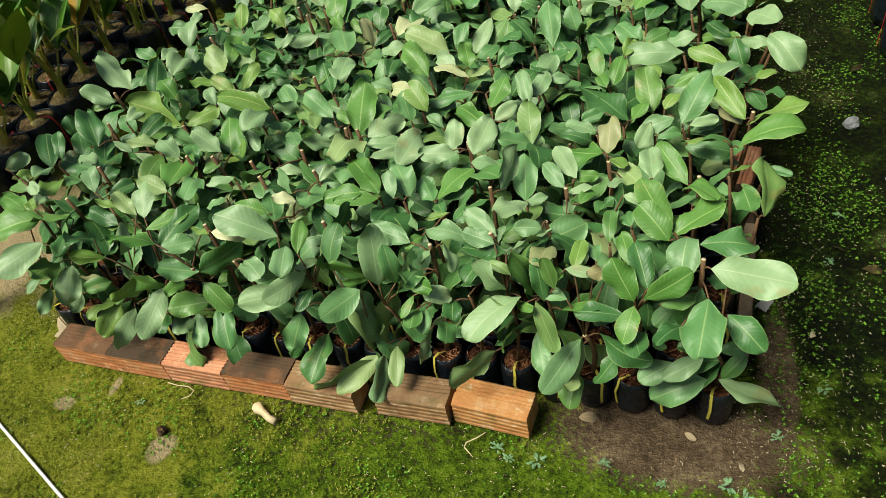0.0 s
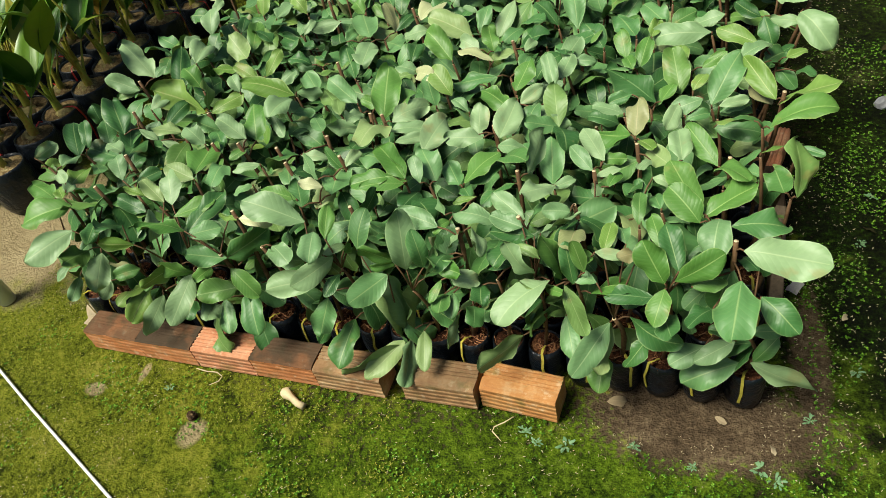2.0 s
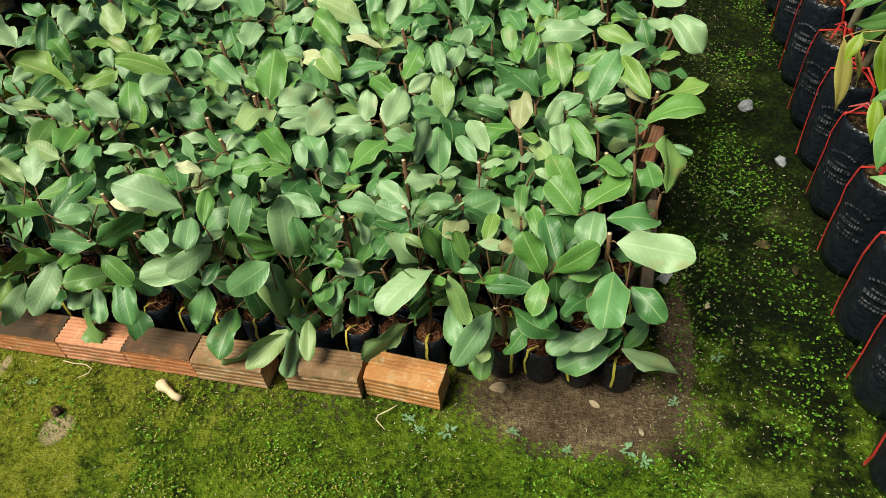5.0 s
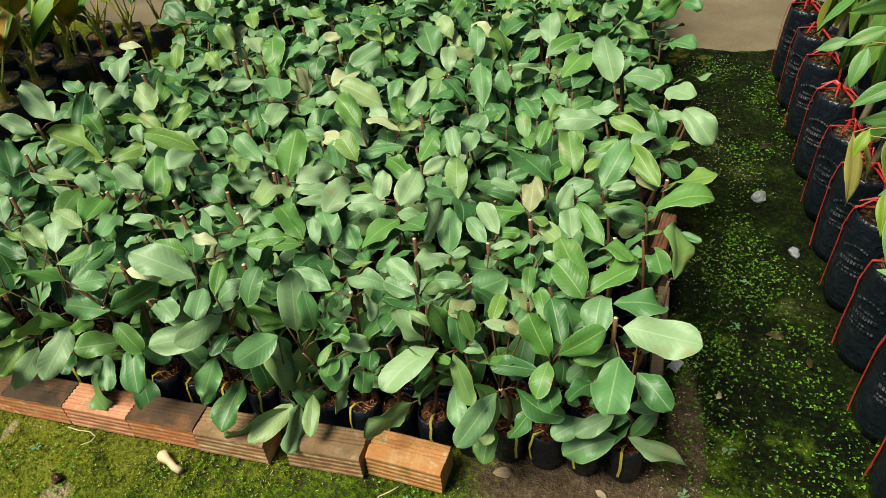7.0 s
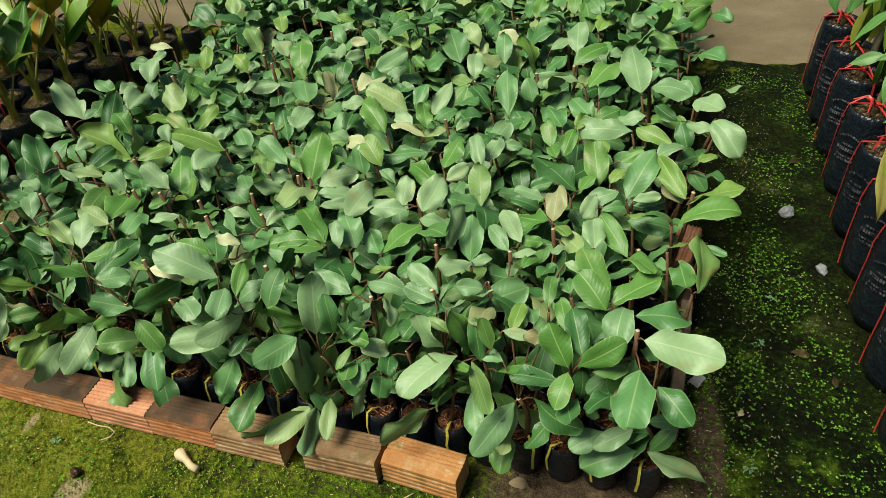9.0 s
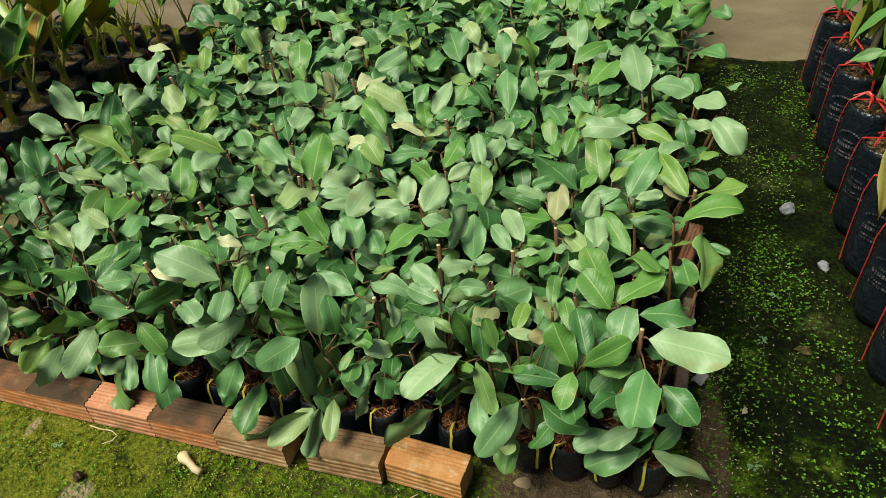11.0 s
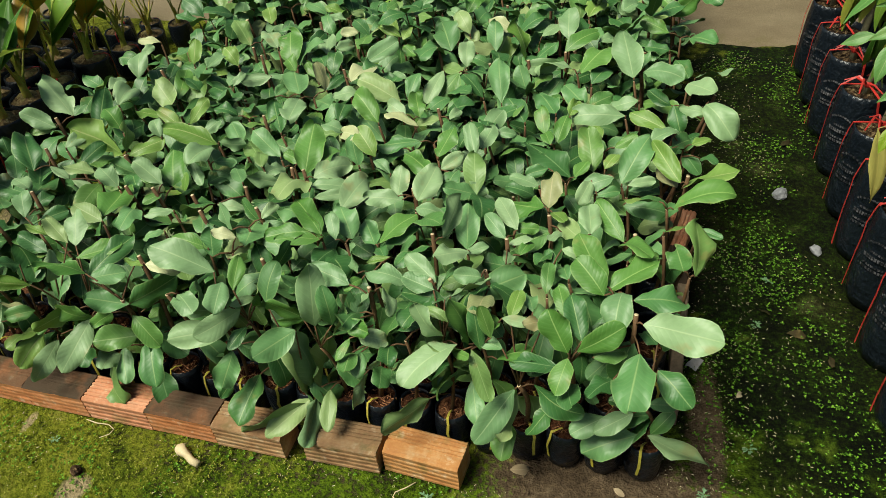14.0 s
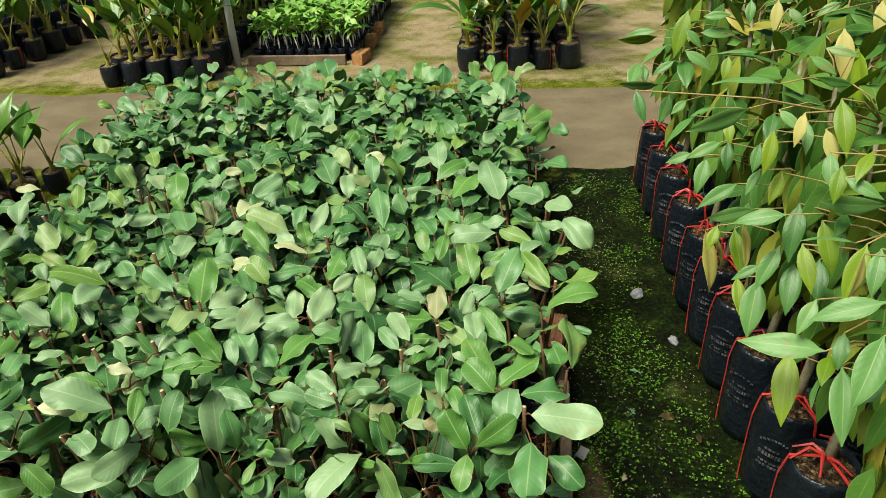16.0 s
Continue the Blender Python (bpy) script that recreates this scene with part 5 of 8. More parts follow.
hero(15, 10, (-0.087, 0.973, 0.408), (
    (-0.087, 0.973, 0.418, 99, 31, -2, 0.145, 0.055, 1),
))
hero(16, 10, (0.079, 0.99, 0.364), (
    (0.079, 0.99, 0.374, 80, -6, 6, 0.073, 0.041, 4),
))
hero(17, 10, (0.162, 0.977, 0.411), (
    (0.162, 0.977, 0.421, 38, 12, 18, 0.074, 0.045, 1),
))
hero(19, 10, (0.294, 1.002, 0.428), (
    (0.294, 1.002, 0.438, -168, -17, -34, 0.072, 0.038, 2),
))
hero(20, 10, (0.492, 1.026, 0.455), (
    (0.391, 1.03, 0.414, -69, -34, 17, 0.078, 0.045, 1),
    (0.471, 0.997, 0.44, -53, -22, 21, 0.119, 0.065, 2),
    (0.384, 1.038, 0.408, 163, 6, -77, 0.075, 0.035, 1),
), True)
hero(0, 11, (-1.33, 1.079, 0.424), (
    (-1.338, 1.086, 0.422, -172, 10, -32, 0.086, 0.047, 1),
    (-1.321, 1.072, 0.446, 71, 21, 23, 0.051, 0.029, 2),
))
hero(2, 11, (-1.146, 1.085, 0.416), (
    (-1.146, 1.085, 0.426, 111, 27, 10, 0.094, 0.04, 3),
))
hero(3, 11, (-1.1, 1.067, 0.373), (
    (-1.1, 1.067, 0.383, 165, 19, -13, 0.094, 0.048, 4),
))
hero(4, 11, (-0.979, 1.082, 0.42), (
    (-0.979, 1.082, 0.43, 153, 32, -16, 0.083, 0.046, 3),
))
hero(5, 11, (-0.909, 1.116, 0.455), (), True)
hero(6, 11, (-0.793, 1.123, 0.41), (
    (-0.803, 1.117, 0.422, 112, 31, -3, 0.132, 0.071, 0),
    (-0.783, 1.13, 0.417, 89, 25, -31, 0.098, 0.046, 1),
))
hero(7, 11, (-0.7, 1.07, 0.398), (
    (-0.7, 1.07, 0.408, 133, 22, -8, 0.07, 0.03, 1),
))
hero(8, 11, (-0.672, 1.104, 0.408), (
    (-0.693, 1.125, 0.421, 126, 1, -2, 0.088, 0.05, 1),
    (-0.651, 1.082, 0.416, 99, 29, 5, 0.086, 0.044, 1),
))
hero(9, 11, (-0.561, 1.142, 0.422), (
    (-0.561, 1.142, 0.432, 44, 15, 32, 0.119, 0.059, 2),
))
hero(11, 11, (-0.418, 1.086, 0.364), (
    (-0.418, 1.086, 0.374, 170, 22, -28, 0.109, 0.046, 4),
))
hero(12, 11, (-0.289, 1.1, 0.435), (
    (-0.289, 1.1, 0.445, -104, -26, -9, 0.114, 0.044, 2),
))
hero(13, 11, (-0.232, 1.117, 0.431), (
    (-0.222, 1.13, 0.445, 105, 34, -9, 0.084, 0.046, 2),
    (-0.242, 1.103, 0.438, -117, -30, -26, 0.109, 0.06, 0),
))
hero(16, 11, (0.076, 1.113, 0.402), (
    (0.076, 1.113, 0.412, -49, 0, 23, 0.099, 0.055, 1),
))
hero(17, 11, (0.154, 1.133, 0.399), (
    (0.154, 1.133, 0.409, 59, 4, 21, 0.097, 0.055, 1),
))
hero(19, 11, (0.274, 1.116, 0.436), (
    (0.274, 1.116, 0.446, 108, 28, -9, 0.148, 0.074, 2),
))
hero(20, 11, (0.423, 1.101, 0.434), (
    (0.423, 1.101, 0.444, -55, 15, 28, 0.105, 0.059, 2),
))
hero(0, 12, (-1.33, 1.192, 0.436), (
    (-1.33, 1.192, 0.446, -157, 11, -23, 0.069, 0.031, 7),
))
hero(4, 12, (-0.962, 1.168, 0.455), (), True)
hero(5, 12, (-0.887, 1.197, 0.433), (
    (-0.887, 1.197, 0.443, 137, 12, -9, 0.092, 0.052, 2),
))
hero(7, 12, (-0.71, 1.188, 0.425), (
    (-0.71, 1.188, 0.435, 105, 5, 10, 0.099, 0.056, 2),
))
hero(8, 12, (-0.69, 1.216, 0.428), (
    (-0.69, 1.216, 0.438, 57, -11, 33, 0.07, 0.039, 2),
))
hero(10, 12, (-0.511, 1.151, 0.412), (
    (-0.511, 1.151, 0.422, -96, 14, -27, 0.089, 0.05, 1),
))
hero(12, 12, (-0.342, 1.23, 0.455), (), True)
hero(15, 12, (-0.043, 1.176, 0.455), (
    (-0.057, 1.219, 0.433, 104, 38, 58, 0.125, 0.059, 3),
    (-0.042, 1.225, 0.377, -18, -21, 16, 0.123, 0.061, 4),
), True)
hero(16, 12, (0.057, 1.195, 0.434), (
    (0.057, 1.195, 0.444, -162, -12, -85, 0.098, 0.046, 2),
))
hero(17, 12, (0.107, 1.162, 0.424), (
    (0.094, 1.17, 0.435, -177, -5, 19, 0.107, 0.05, 2),
    (0.12, 1.153, 0.432, 57, 14, 7, 0.13, 0.073, 0),
))
hero(19, 12, (0.289, 1.172, 0.455), (
    (0.299, 1.162, 0.443, -25, -1, 26, 0.113, 0.064, 2),
), True)
hero(20, 12, (0.443, 1.146, 0.429), (
    (0.443, 1.146, 0.439, 14, 9, -33, 0.108, 0.051, 2),
))
hero(4, 13, (-0.998, 1.285, 0.416), (
    (-1.02, 1.254, 0.418, 143, 32, -4, 0.104, 0.054, 1),
    (-0.977, 1.316, 0.435, 91, -6, 25, 0.097, 0.054, 2),
))
hero(6, 13, (-0.803, 1.255, 0.402), (
    (-0.803, 1.255, 0.412, 72, 15, 30, 0.084, 0.047, 1),
))
hero(10, 13, (-0.471, 1.273, 0.426), (
    (-0.471, 1.273, 0.436, -36, -8, 25, 0.062, 0.035, 0),
))
hero(12, 13, (-0.33, 1.301, 0.401), (
    (-0.313, 1.291, 0.415, 120, 17, -7, 0.142, 0.08, 1),
    (-0.347, 1.31, 0.407, -97, 17, -20, 0.144, 0.081, 1),
))
hero(15, 13, (-0.029, 1.267, 0.405), (
    (-0.029, 1.267, 0.415, 49, 19, 24, 0.085, 0.039, 1),
))
hero(16, 13, (0.062, 1.242, 0.455), (
    (0.057, 1.284, 0.435, 43, 16, 19, 0.122, 0.054, 0),
), True)
hero(19, 13, (0.295, 1.246, 0.399), (
    (0.295, 1.246, 0.409, 87, 18, -6, 0.061, 0.034, 1),
))
hero(20, 13, (0.392, 1.304, 0.406), (
    (0.392, 1.304, 0.416, -63, -10, 5, 0.085, 0.047, 1),
))
hero(3, 14, (-1.12, 1.381, 0.43), (
    (-1.12, 1.381, 0.44, 95, 25, 14, 0.087, 0.049, 2),
))
hero(4, 14, (-1.007, 1.377, 0.417), (
    (-1.002, 1.394, 0.435, 115, 22, 10, 0.079, 0.044, 3),
    (-1.012, 1.36, 0.419, -90, -25, -20, 0.097, 0.044, 1),
))
hero(8, 14, (-0.666, 1.368, 0.4), (
    (-0.65, 1.355, 0.444, -150, -2, -35, 0.06, 0.031, 7),
    (-0.683, 1.38, 0.377, 60, 12, 28, 0.114, 0.052, 4),
))
hero(9, 14, (-0.525, 1.39, 0.42), (
    (-0.525, 1.39, 0.43, 140, 30, -18, 0.084, 0.036, 3),
))
hero(10, 14, (-0.492, 1.36, 0.405), (
    (-0.499, 1.34, 0.434, 175, 17, -36, 0.078, 0.028, 3),
    (-0.492, 1.336, 0.426, 74, 20, 15, 0.061, 0.033, 3),
    (-0.486, 1.404, 0.385, 74, -14, 28, 0.136, 0.076, 4),
))
hero(12, 14, (-0.264, 1.355, 0.438), (
    (-0.264, 1.355, 0.448, 133, 31, -19, 0.089, 0.049, 5),
))
hero(13, 14, (-0.241, 1.337, 0.402), (
    (-0.241, 1.337, 0.412, 112, 28, -11, 0.093, 0.041, 1),
))
hero(14, 14, (-0.127, 1.401, 0.434), (
    (-0.127, 1.401, 0.444, 172, 20, -25, 0.085, 0.048, 7),
))
hero(15, 14, (-0.042, 1.388, 0.396), (
    (-0.052, 1.383, 0.378, 78, 6, 6, 0.123, 0.069, 4),
    (-0.031, 1.393, 0.434, 44, 13, 29, 0.081, 0.032, 2),
))
hero(16, 14, (0.059, 1.36, 0.432), (
    (0.059, 1.36, 0.442, 102, 33, -6, 0.108, 0.057, 2),
))
hero(17, 14, (0.154, 1.361, 0.428), (
    (0.154, 1.361, 0.438, 28, -5, 28, 0.059, 0.033, 2),
))
hero(20, 14, (0.374, 1.385, 0.398), (
    (0.374, 1.385, 0.408, 178, 4, -30, 0.07, 0.041, 1),
))
hero(0, 15, (-1.361, 1.487, 0.377), (
    (-1.361, 1.487, 0.387, -175, 18, -36, 0.084, 0.038, 4),
))
hero(7, 15, (-0.728, 1.464, 0.432), (
    (-0.736, 1.452, 0.439, -175, 9, -22, 0.057, 0.031, 2),
    (-0.721, 1.475, 0.445, 81, -14, 17, 0.076, 0.043, 5),
))
hero(14, 15, (-0.117, 1.471, 0.41), (
    (-0.097, 1.486, 0.415, 66, 24, 11, 0.13, 0.059, 1),
    (-0.137, 1.456, 0.426, -98, -3, -1, 0.149, 0.083, 3),
))
hero(20, 15, (0.405, 1.473, 0.411), (
    (0.369, 1.47, 0.428, 167, 13, -33, 0.094, 0.044, 0),
    (0.441, 1.475, 0.414, -57, 13, 24, 0.104, 0.058, 1),
))
hero(0, 16, (-1.371, 1.543, 0.375), (
    (-1.371, 1.543, 0.385, 167, 28, -23, 0.111, 0.062, 4),
))
hero(1, 16, (-1.28, 1.551, 0.408), (
    (-1.28, 1.551, 0.418, 121, 30, -1, 0.103, 0.058, 1),
))
hero(4, 16, (-0.994, 1.547, 0.43), (
    (-1.031, 1.529, 0.438, 108, 7, 3, 0.129, 0.072, 2),
    (-0.958, 1.565, 0.442, 90, 11, 22, 0.108, 0.06, 2),
))
hero(5, 16, (-0.924, 1.545, 0.42), (
    (-0.942, 1.525, 0.412, 83, 30, 26, 0.095, 0.037, 1),
    (-0.906, 1.565, 0.447, -32, -2, 12, 0.078, 0.044, 2),
))
hero(7, 16, (-0.743, 1.501, 0.416), (
    (-0.743, 1.501, 0.426, -177, 24, -30, 0.085, 0.037, 3),
))
hero(8, 16, (-0.681, 1.573, 0.374), (
    (-0.681, 1.573, 0.384, 94, 14, 8, 0.1, 0.056, 4),
))
hero(10, 16, (-0.488, 1.568, 0.437), (
    (-0.488, 1.568, 0.447, 60, 11, 23, 0.097, 0.054, 2),
))
hero(11, 16, (-0.409, 1.54, 0.435), (
    (-0.424, 1.527, 0.446, 60, 11, 20, 0.081, 0.045, 2),
    (-0.393, 1.552, 0.445, -33, -2, 22, 0.065, 0.036, 2),
))
hero(12, 16, (-0.317, 1.553, 0.424), (
    (-0.317, 1.553, 0.434, 59, 27, 31, 0.091, 0.053, 0),
))
hero(13, 16, (-0.181, 1.582, 0.455), (), True)
hero(14, 16, (-0.157, 1.565, 0.398), (
    (-0.157, 1.565, 0.408, 75, 2, 9, 0.095, 0.053, 1),
))
hero(17, 16, (0.103, 1.565, 0.42), (
    (0.103, 1.565, 0.43, 74, 1, 14, 0.106, 0.06, 3),
))
hero(20, 16, (0.374, 1.564, 0.414), (
    (0.374, 1.582, 0.436, 25, 21, 62, 0.12, 0.056, 0),
    (0.375, 1.546, 0.412, 24, 10, -17, 0.106, 0.05, 1),
))
hero(6, 17, (-0.817, 1.648, 0.425), (
    (-0.817, 1.648, 0.435, 89, 15, 13, 0.104, 0.059, 2),
))
hero(9, 17, (-0.549, 1.674, 0.413), (
    (-0.549, 1.674, 0.423, 89, 25, 8, 0.139, 0.069, 1),
))
hero(10, 17, (-0.463, 1.588, 0.424), (
    (-0.463, 1.588, 0.434, 69, 7, 13, 0.1, 0.056, 2),
))
hero(12, 17, (-0.303, 1.586, 0.419), (
    (-0.303, 1.586, 0.429, 70, 6, 24, 0.115, 0.064, 0),
))
hero(14, 17, (-0.11, 1.66, 0.428), (
    (-0.124, 1.654, 0.428, 82, 26, 1, 0.083, 0.046, 0),
    (-0.095, 1.666, 0.447, 10, 1, 39, 0.05, 0.02, 7),
))
hero(16, 17, (0.066, 1.607, 0.406), (
    (0.076, 1.597, 0.407, 112, 40, -8, 0.118, 0.058, 1),
    (0.056, 1.617, 0.424, 86, 23, 11, 0.11, 0.062, 0),
))
hero(17, 17, (0.116, 1.668, 0.401), (
    (0.116, 1.668, 0.411, 118, 6, -21, 0.063, 0.035, 1),
))
hero(19, 17, (0.264, 1.66, 0.437), (
    (0.264, 1.66, 0.447, -114, 4, -26, 0.091, 0.051, 2),
))
hero(20, 17, (0.376, 1.611, 0.455), (
    (0.366, 1.61, 0.423, 155, 4, -35, 0.085, 0.045, 3),
    (0.4, 1.646, 0.375, -65, -11, 23, 0.065, 0.037, 4),
    (0.373, 1.653, 0.438, 130, 9, -28, 0.118, 0.066, 0),
), True)
hero(1, 18, (-1.259, 1.758, 0.407), (
    (-1.259, 1.758, 0.417, 178, 27, -26, 0.098, 0.061, 1),
))
hero(3, 18, (-1.105, 1.709, 0.401), (
    (-1.105, 1.709, 0.411, 106, 2, 10, 0.119, 0.066, 1),
))
hero(7, 18, (-0.774, 1.752, 0.408), (
    (-0.774, 1.752, 0.418, -96, -3, -20, 0.124, 0.069, 1),
))
hero(8, 18, (-0.661, 1.735, 0.4), (
    (-0.661, 1.735, 0.41, 94, 18, 13, 0.089, 0.05, 1),
))
hero(11, 18, (-0.385, 1.731, 0.455), (
    (-0.437, 1.75, 0.44, 84, 37, 13, 0.108, 0.055, 2),
), True)
hero(13, 18, (-0.23, 1.724, 0.423), (
    (-0.23, 1.724, 0.433, 117, 3, -11, 0.076, 0.043, 2),
))
hero(14, 18, (-0.136, 1.688, 0.423), (
    (-0.152, 1.681, 0.416, 85, 26, -2, 0.087, 0.053, 1),
    (-0.12, 1.694, 0.45, -2, -6, 82, 0.056, 0.026, 7),
))
hero(15, 18, (-0.007, 1.717, 0.404), (
    (-0.007, 1.717, 0.414, 74, 11, 23, 0.106, 0.059, 1),
))
hero(19, 18, (0.257, 1.684, 0.433), (
    (0.257, 1.684, 0.443, -110, -7, -12, 0.09, 0.051, 2),
))
hero(2, 19, (-1.194, 1.804, 0.401), (
    (-1.194, 1.804, 0.411, 154, 30, -24, 0.099, 0.06, 1),
))
hero(5, 19, (-0.899, 1.787, 0.431), (
    (-0.899, 1.787, 0.441, 150, 6, -16, 0.112, 0.063, 2),
))
hero(10, 19, (-0.458, 1.791, 0.426), (
    (-0.458, 1.791, 0.436, -99, 14, -27, 0.102, 0.057, 2),
))
hero(17, 19, (0.137, 1.796, 0.365), (
    (0.139, 1.778, 0.377, 62, 14, 21, 0.094, 0.052, 4),
    (0.135, 1.813, 0.374, 61, 4, 23, 0.116, 0.065, 4),
))
hero(19, 19, (0.263, 1.836, 0.433), (
    (0.263, 1.836, 0.443, 27, 14, 39, 0.094, 0.045, 2),
))
hero(20, 19, (0.409, 1.802, 0.398), (
    (0.367, 1.768, 0.383, 153, 22, -32, 0.117, 0.058, 4),
    (0.482, 1.812, 0.413, -48, 0, 25, 0.079, 0.044, 1),
    (0.378, 1.825, 0.429, 60, 4, 20, 0.151, 0.085, 0),
))
hero(1, 20, (-1.299, 1.918, 0.434), (
    (-1.299, 1.918, 0.444, 150, 24, -20, 0.122, 0.057, 2),
))
hero(3, 20, (-1.104, 1.871, 0.425), (
    (-1.104, 1.871, 0.435, 111, 33, 7, 0.107, 0.06, 0),
))
hero(20, 20, (0.362, 1.905, 0.401), (
    (0.362, 1.905, 0.411, 95, 39, -7, 0.062, 0.033, 1),
))
hero(0, 21, (-1.44, 1.98, 0.447), (
    (-1.44, 1.98, 0.457, -149, 15, -51, 0.063, 0.032, 3),
))
hero(1, 21, (-1.227, 1.972, 0.4), (
    (-1.227, 1.972, 0.41, 125, 8, -3, 0.151, 0.084, 1),
))
hero(4, 21, (-0.996, 1.993, 0.43), (
    (-0.996, 1.993, 0.44, 121, 2, -13, 0.116, 0.065, 2),
))
hero(8, 21, (-0.678, 1.993, 0.427), (
    (-0.678, 1.993, 0.437, 155, -1, -27, 0.113, 0.064, 3),
))
hero(12, 21, (-0.323, 2.002, 0.414), (
    (-0.343, 2.016, 0.439, 151, 9, -21, 0.144, 0.08, 2),
    (-0.303, 1.988, 0.41, -168, 7, -36, 0.11, 0.058, 1),
))
hero(13, 21, (-0.205, 1.999, 0.408), (
    (-0.205, 1.999, 0.418, 159, 6, -30, 0.113, 0.053, 1),
))
hero(15, 21, (-0.038, 2.001, 0.406), (
    (-0.044, 2.018, 0.448, 138, 7, -19, 0.148, 0.083, 2),
    (-0.032, 1.983, 0.384, 94, 13, 3, 0.132, 0.074, 4),
))
hero(18, 21, (0.213, 2.007, 0.427), (
    (0.213, 2.007, 0.437, 69, 6, 2, 0.104, 0.058, 2),
))
hero(6, 22, (-0.838, 2.048, 0.408), (
    (-0.838, 2.048, 0.418, 153, -1, -22, 0.105, 0.059, 1),
))
hero(19, 22, (0.286, 2.043, 0.426), (
    (0.286, 2.043, 0.436, 117, 18, -19, 0.126, 0.071, 2),
))
hero(3, 23, (-1.101, 2.19, 0.428), (
    (-1.101, 2.19, 0.438, 120, 38, -17, 0.096, 0.047, 0),
))
hero(6, 23, (-0.841, 2.154, 0.424), (
    (-0.841, 2.154, 0.434, 74, 7, 15, 0.119, 0.067, 2),
))
hero(8, 23, (-0.654, 2.132, 0.436), (
    (-0.657, 2.117, 0.445, -32, -22, 29, 0.145, 0.08, 2),
    (-0.651, 2.147, 0.448, 61, 16, 35, 0.084, 0.047, 2),
))
hero(13, 23, (-0.255, 2.175, 0.397), (
    (-0.255, 2.175, 0.407, 103, 29, 2, 0.103, 0.058, 1),
))
hero(17, 23, (0.106, 2.186, 0.363), (
    (0.106, 2.186, 0.373, 67, -4, 13, 0.159, 0.089, 4),
))
hero(19, 23, (0.299, 2.119, 0.412), (
    (0.299, 2.119, 0.422, 77, 24, 11, 0.128, 0.071, 1),
))
hero(4, 24, (-1.036, 2.29, 0.407), (
    (-1.036, 2.29, 0.417, 102, 0, 1, 0.126, 0.071, 1),
))
hero(10, 24, (-0.499, 2.226, 0.423), (
    (-0.499, 2.226, 0.433, 123, 23, -10, 0.104, 0.055, 3),
))
hero(15, 24, (-0.028, 2.278, 0.427), (
    (-0.028, 2.278, 0.437, 115, 34, -5, 0.125, 0.061, 2),
))
hero(16, 24, (0.001, 2.241, 0.426), (
    (0.001, 2.241, 0.436, -52, -9, 17, 0.094, 0.053, 2),
))
hero(20, 24, (0.364, 2.234, 0.371), (
    (0.364, 2.234, 0.381, 59, 2, 26, 0.079, 0.044, 4),
))
hero(0, 25, (-1.419, 2.466, 0.401), (
    (-1.419, 2.466, 0.411, 146, 14, -17, 0.092, 0.051, 1),
))
hero(2, 25, (-1.188, 2.441, 0.416), (
    (-1.192, 2.335, 0.417, 132, 14, -3, 0.131, 0.073, 1),
    (-1.185, 2.547, 0.435, 111, 16, -4, 0.09, 0.051, 2),
))
hero(4, 25, (-1.014, 2.398, 0.418), (
    (-1.014, 2.398, 0.428, 70, 19, 28, 0.106, 0.057, 3),
))
hero(5, 25, (-0.892, 2.563, 0.401), (
    (-0.892, 2.563, 0.411, 121, 4, -8, 0.153, 0.086, 1),
))
hero(6, 25, (-0.793, 2.33, 0.438), (
    (-0.793, 2.33, 0.448, 60, 26, 23, 0.072, 0.041, 2),
))
hero(8, 25, (-0.659, 2.403, 0.435), (
    (-0.659, 2.403, 0.445, 107, 19, 0, 0.117, 0.066, 2),
))
hero(9, 25, (-0.561, 2.454, 0.412), (
    (-0.561, 2.454, 0.422, 115, 13, -3, 0.17, 0.099, 1),
))
hero(11, 25, (-0.434, 2.375, 0.408), (
    (-0.434, 2.375, 0.418, 25, 21, 36, 0.111, 0.069, 1),
))
hero(12, 25, (-0.296, 2.364, 0.421), (
    (-0.312, 2.359, 0.433, 105, 31, 4, 0.107, 0.05, 2),
    (-0.281, 2.369, 0.429, 68, 11, 14, 0.118, 0.066, 0),
))
hero(13, 25, (-0.21, 2.552, 0.367), (
    (-0.21, 2.552, 0.377, 112, 17, -17, 0.103, 0.057, 4),
))
hero(14, 25, (-0.116, 2.36, 0.42), (
    (-0.116, 2.36, 0.43, 86, 27, 13, 0.123, 0.071, 0),
))
hero(15, 25, (-0.008, 2.516, 0.362), (
    (-0.008, 2.516, 0.372, 93, 24, 10, 0.133, 0.074, 4),
))
hero(16, 25, (0.075, 2.297, 0.406), (
    (0.075, 2.297, 0.416, 52, -1, 14, 0.17, 0.101, 1),
))
hero(18, 25, (0.236, 2.456, 0.417), (
    (0.246, 2.376, 0.429, 63, 29, 9, 0.119, 0.058, 0),
    (0.225, 2.536, 0.426, 90, 40, -4, 0.09, 0.051, 0),
))
hero(20, 25, (0.365, 2.549, 0.399), (
    (0.365, 2.549, 0.409, 18, 14, 38, 0.097, 0.038, 1),
))


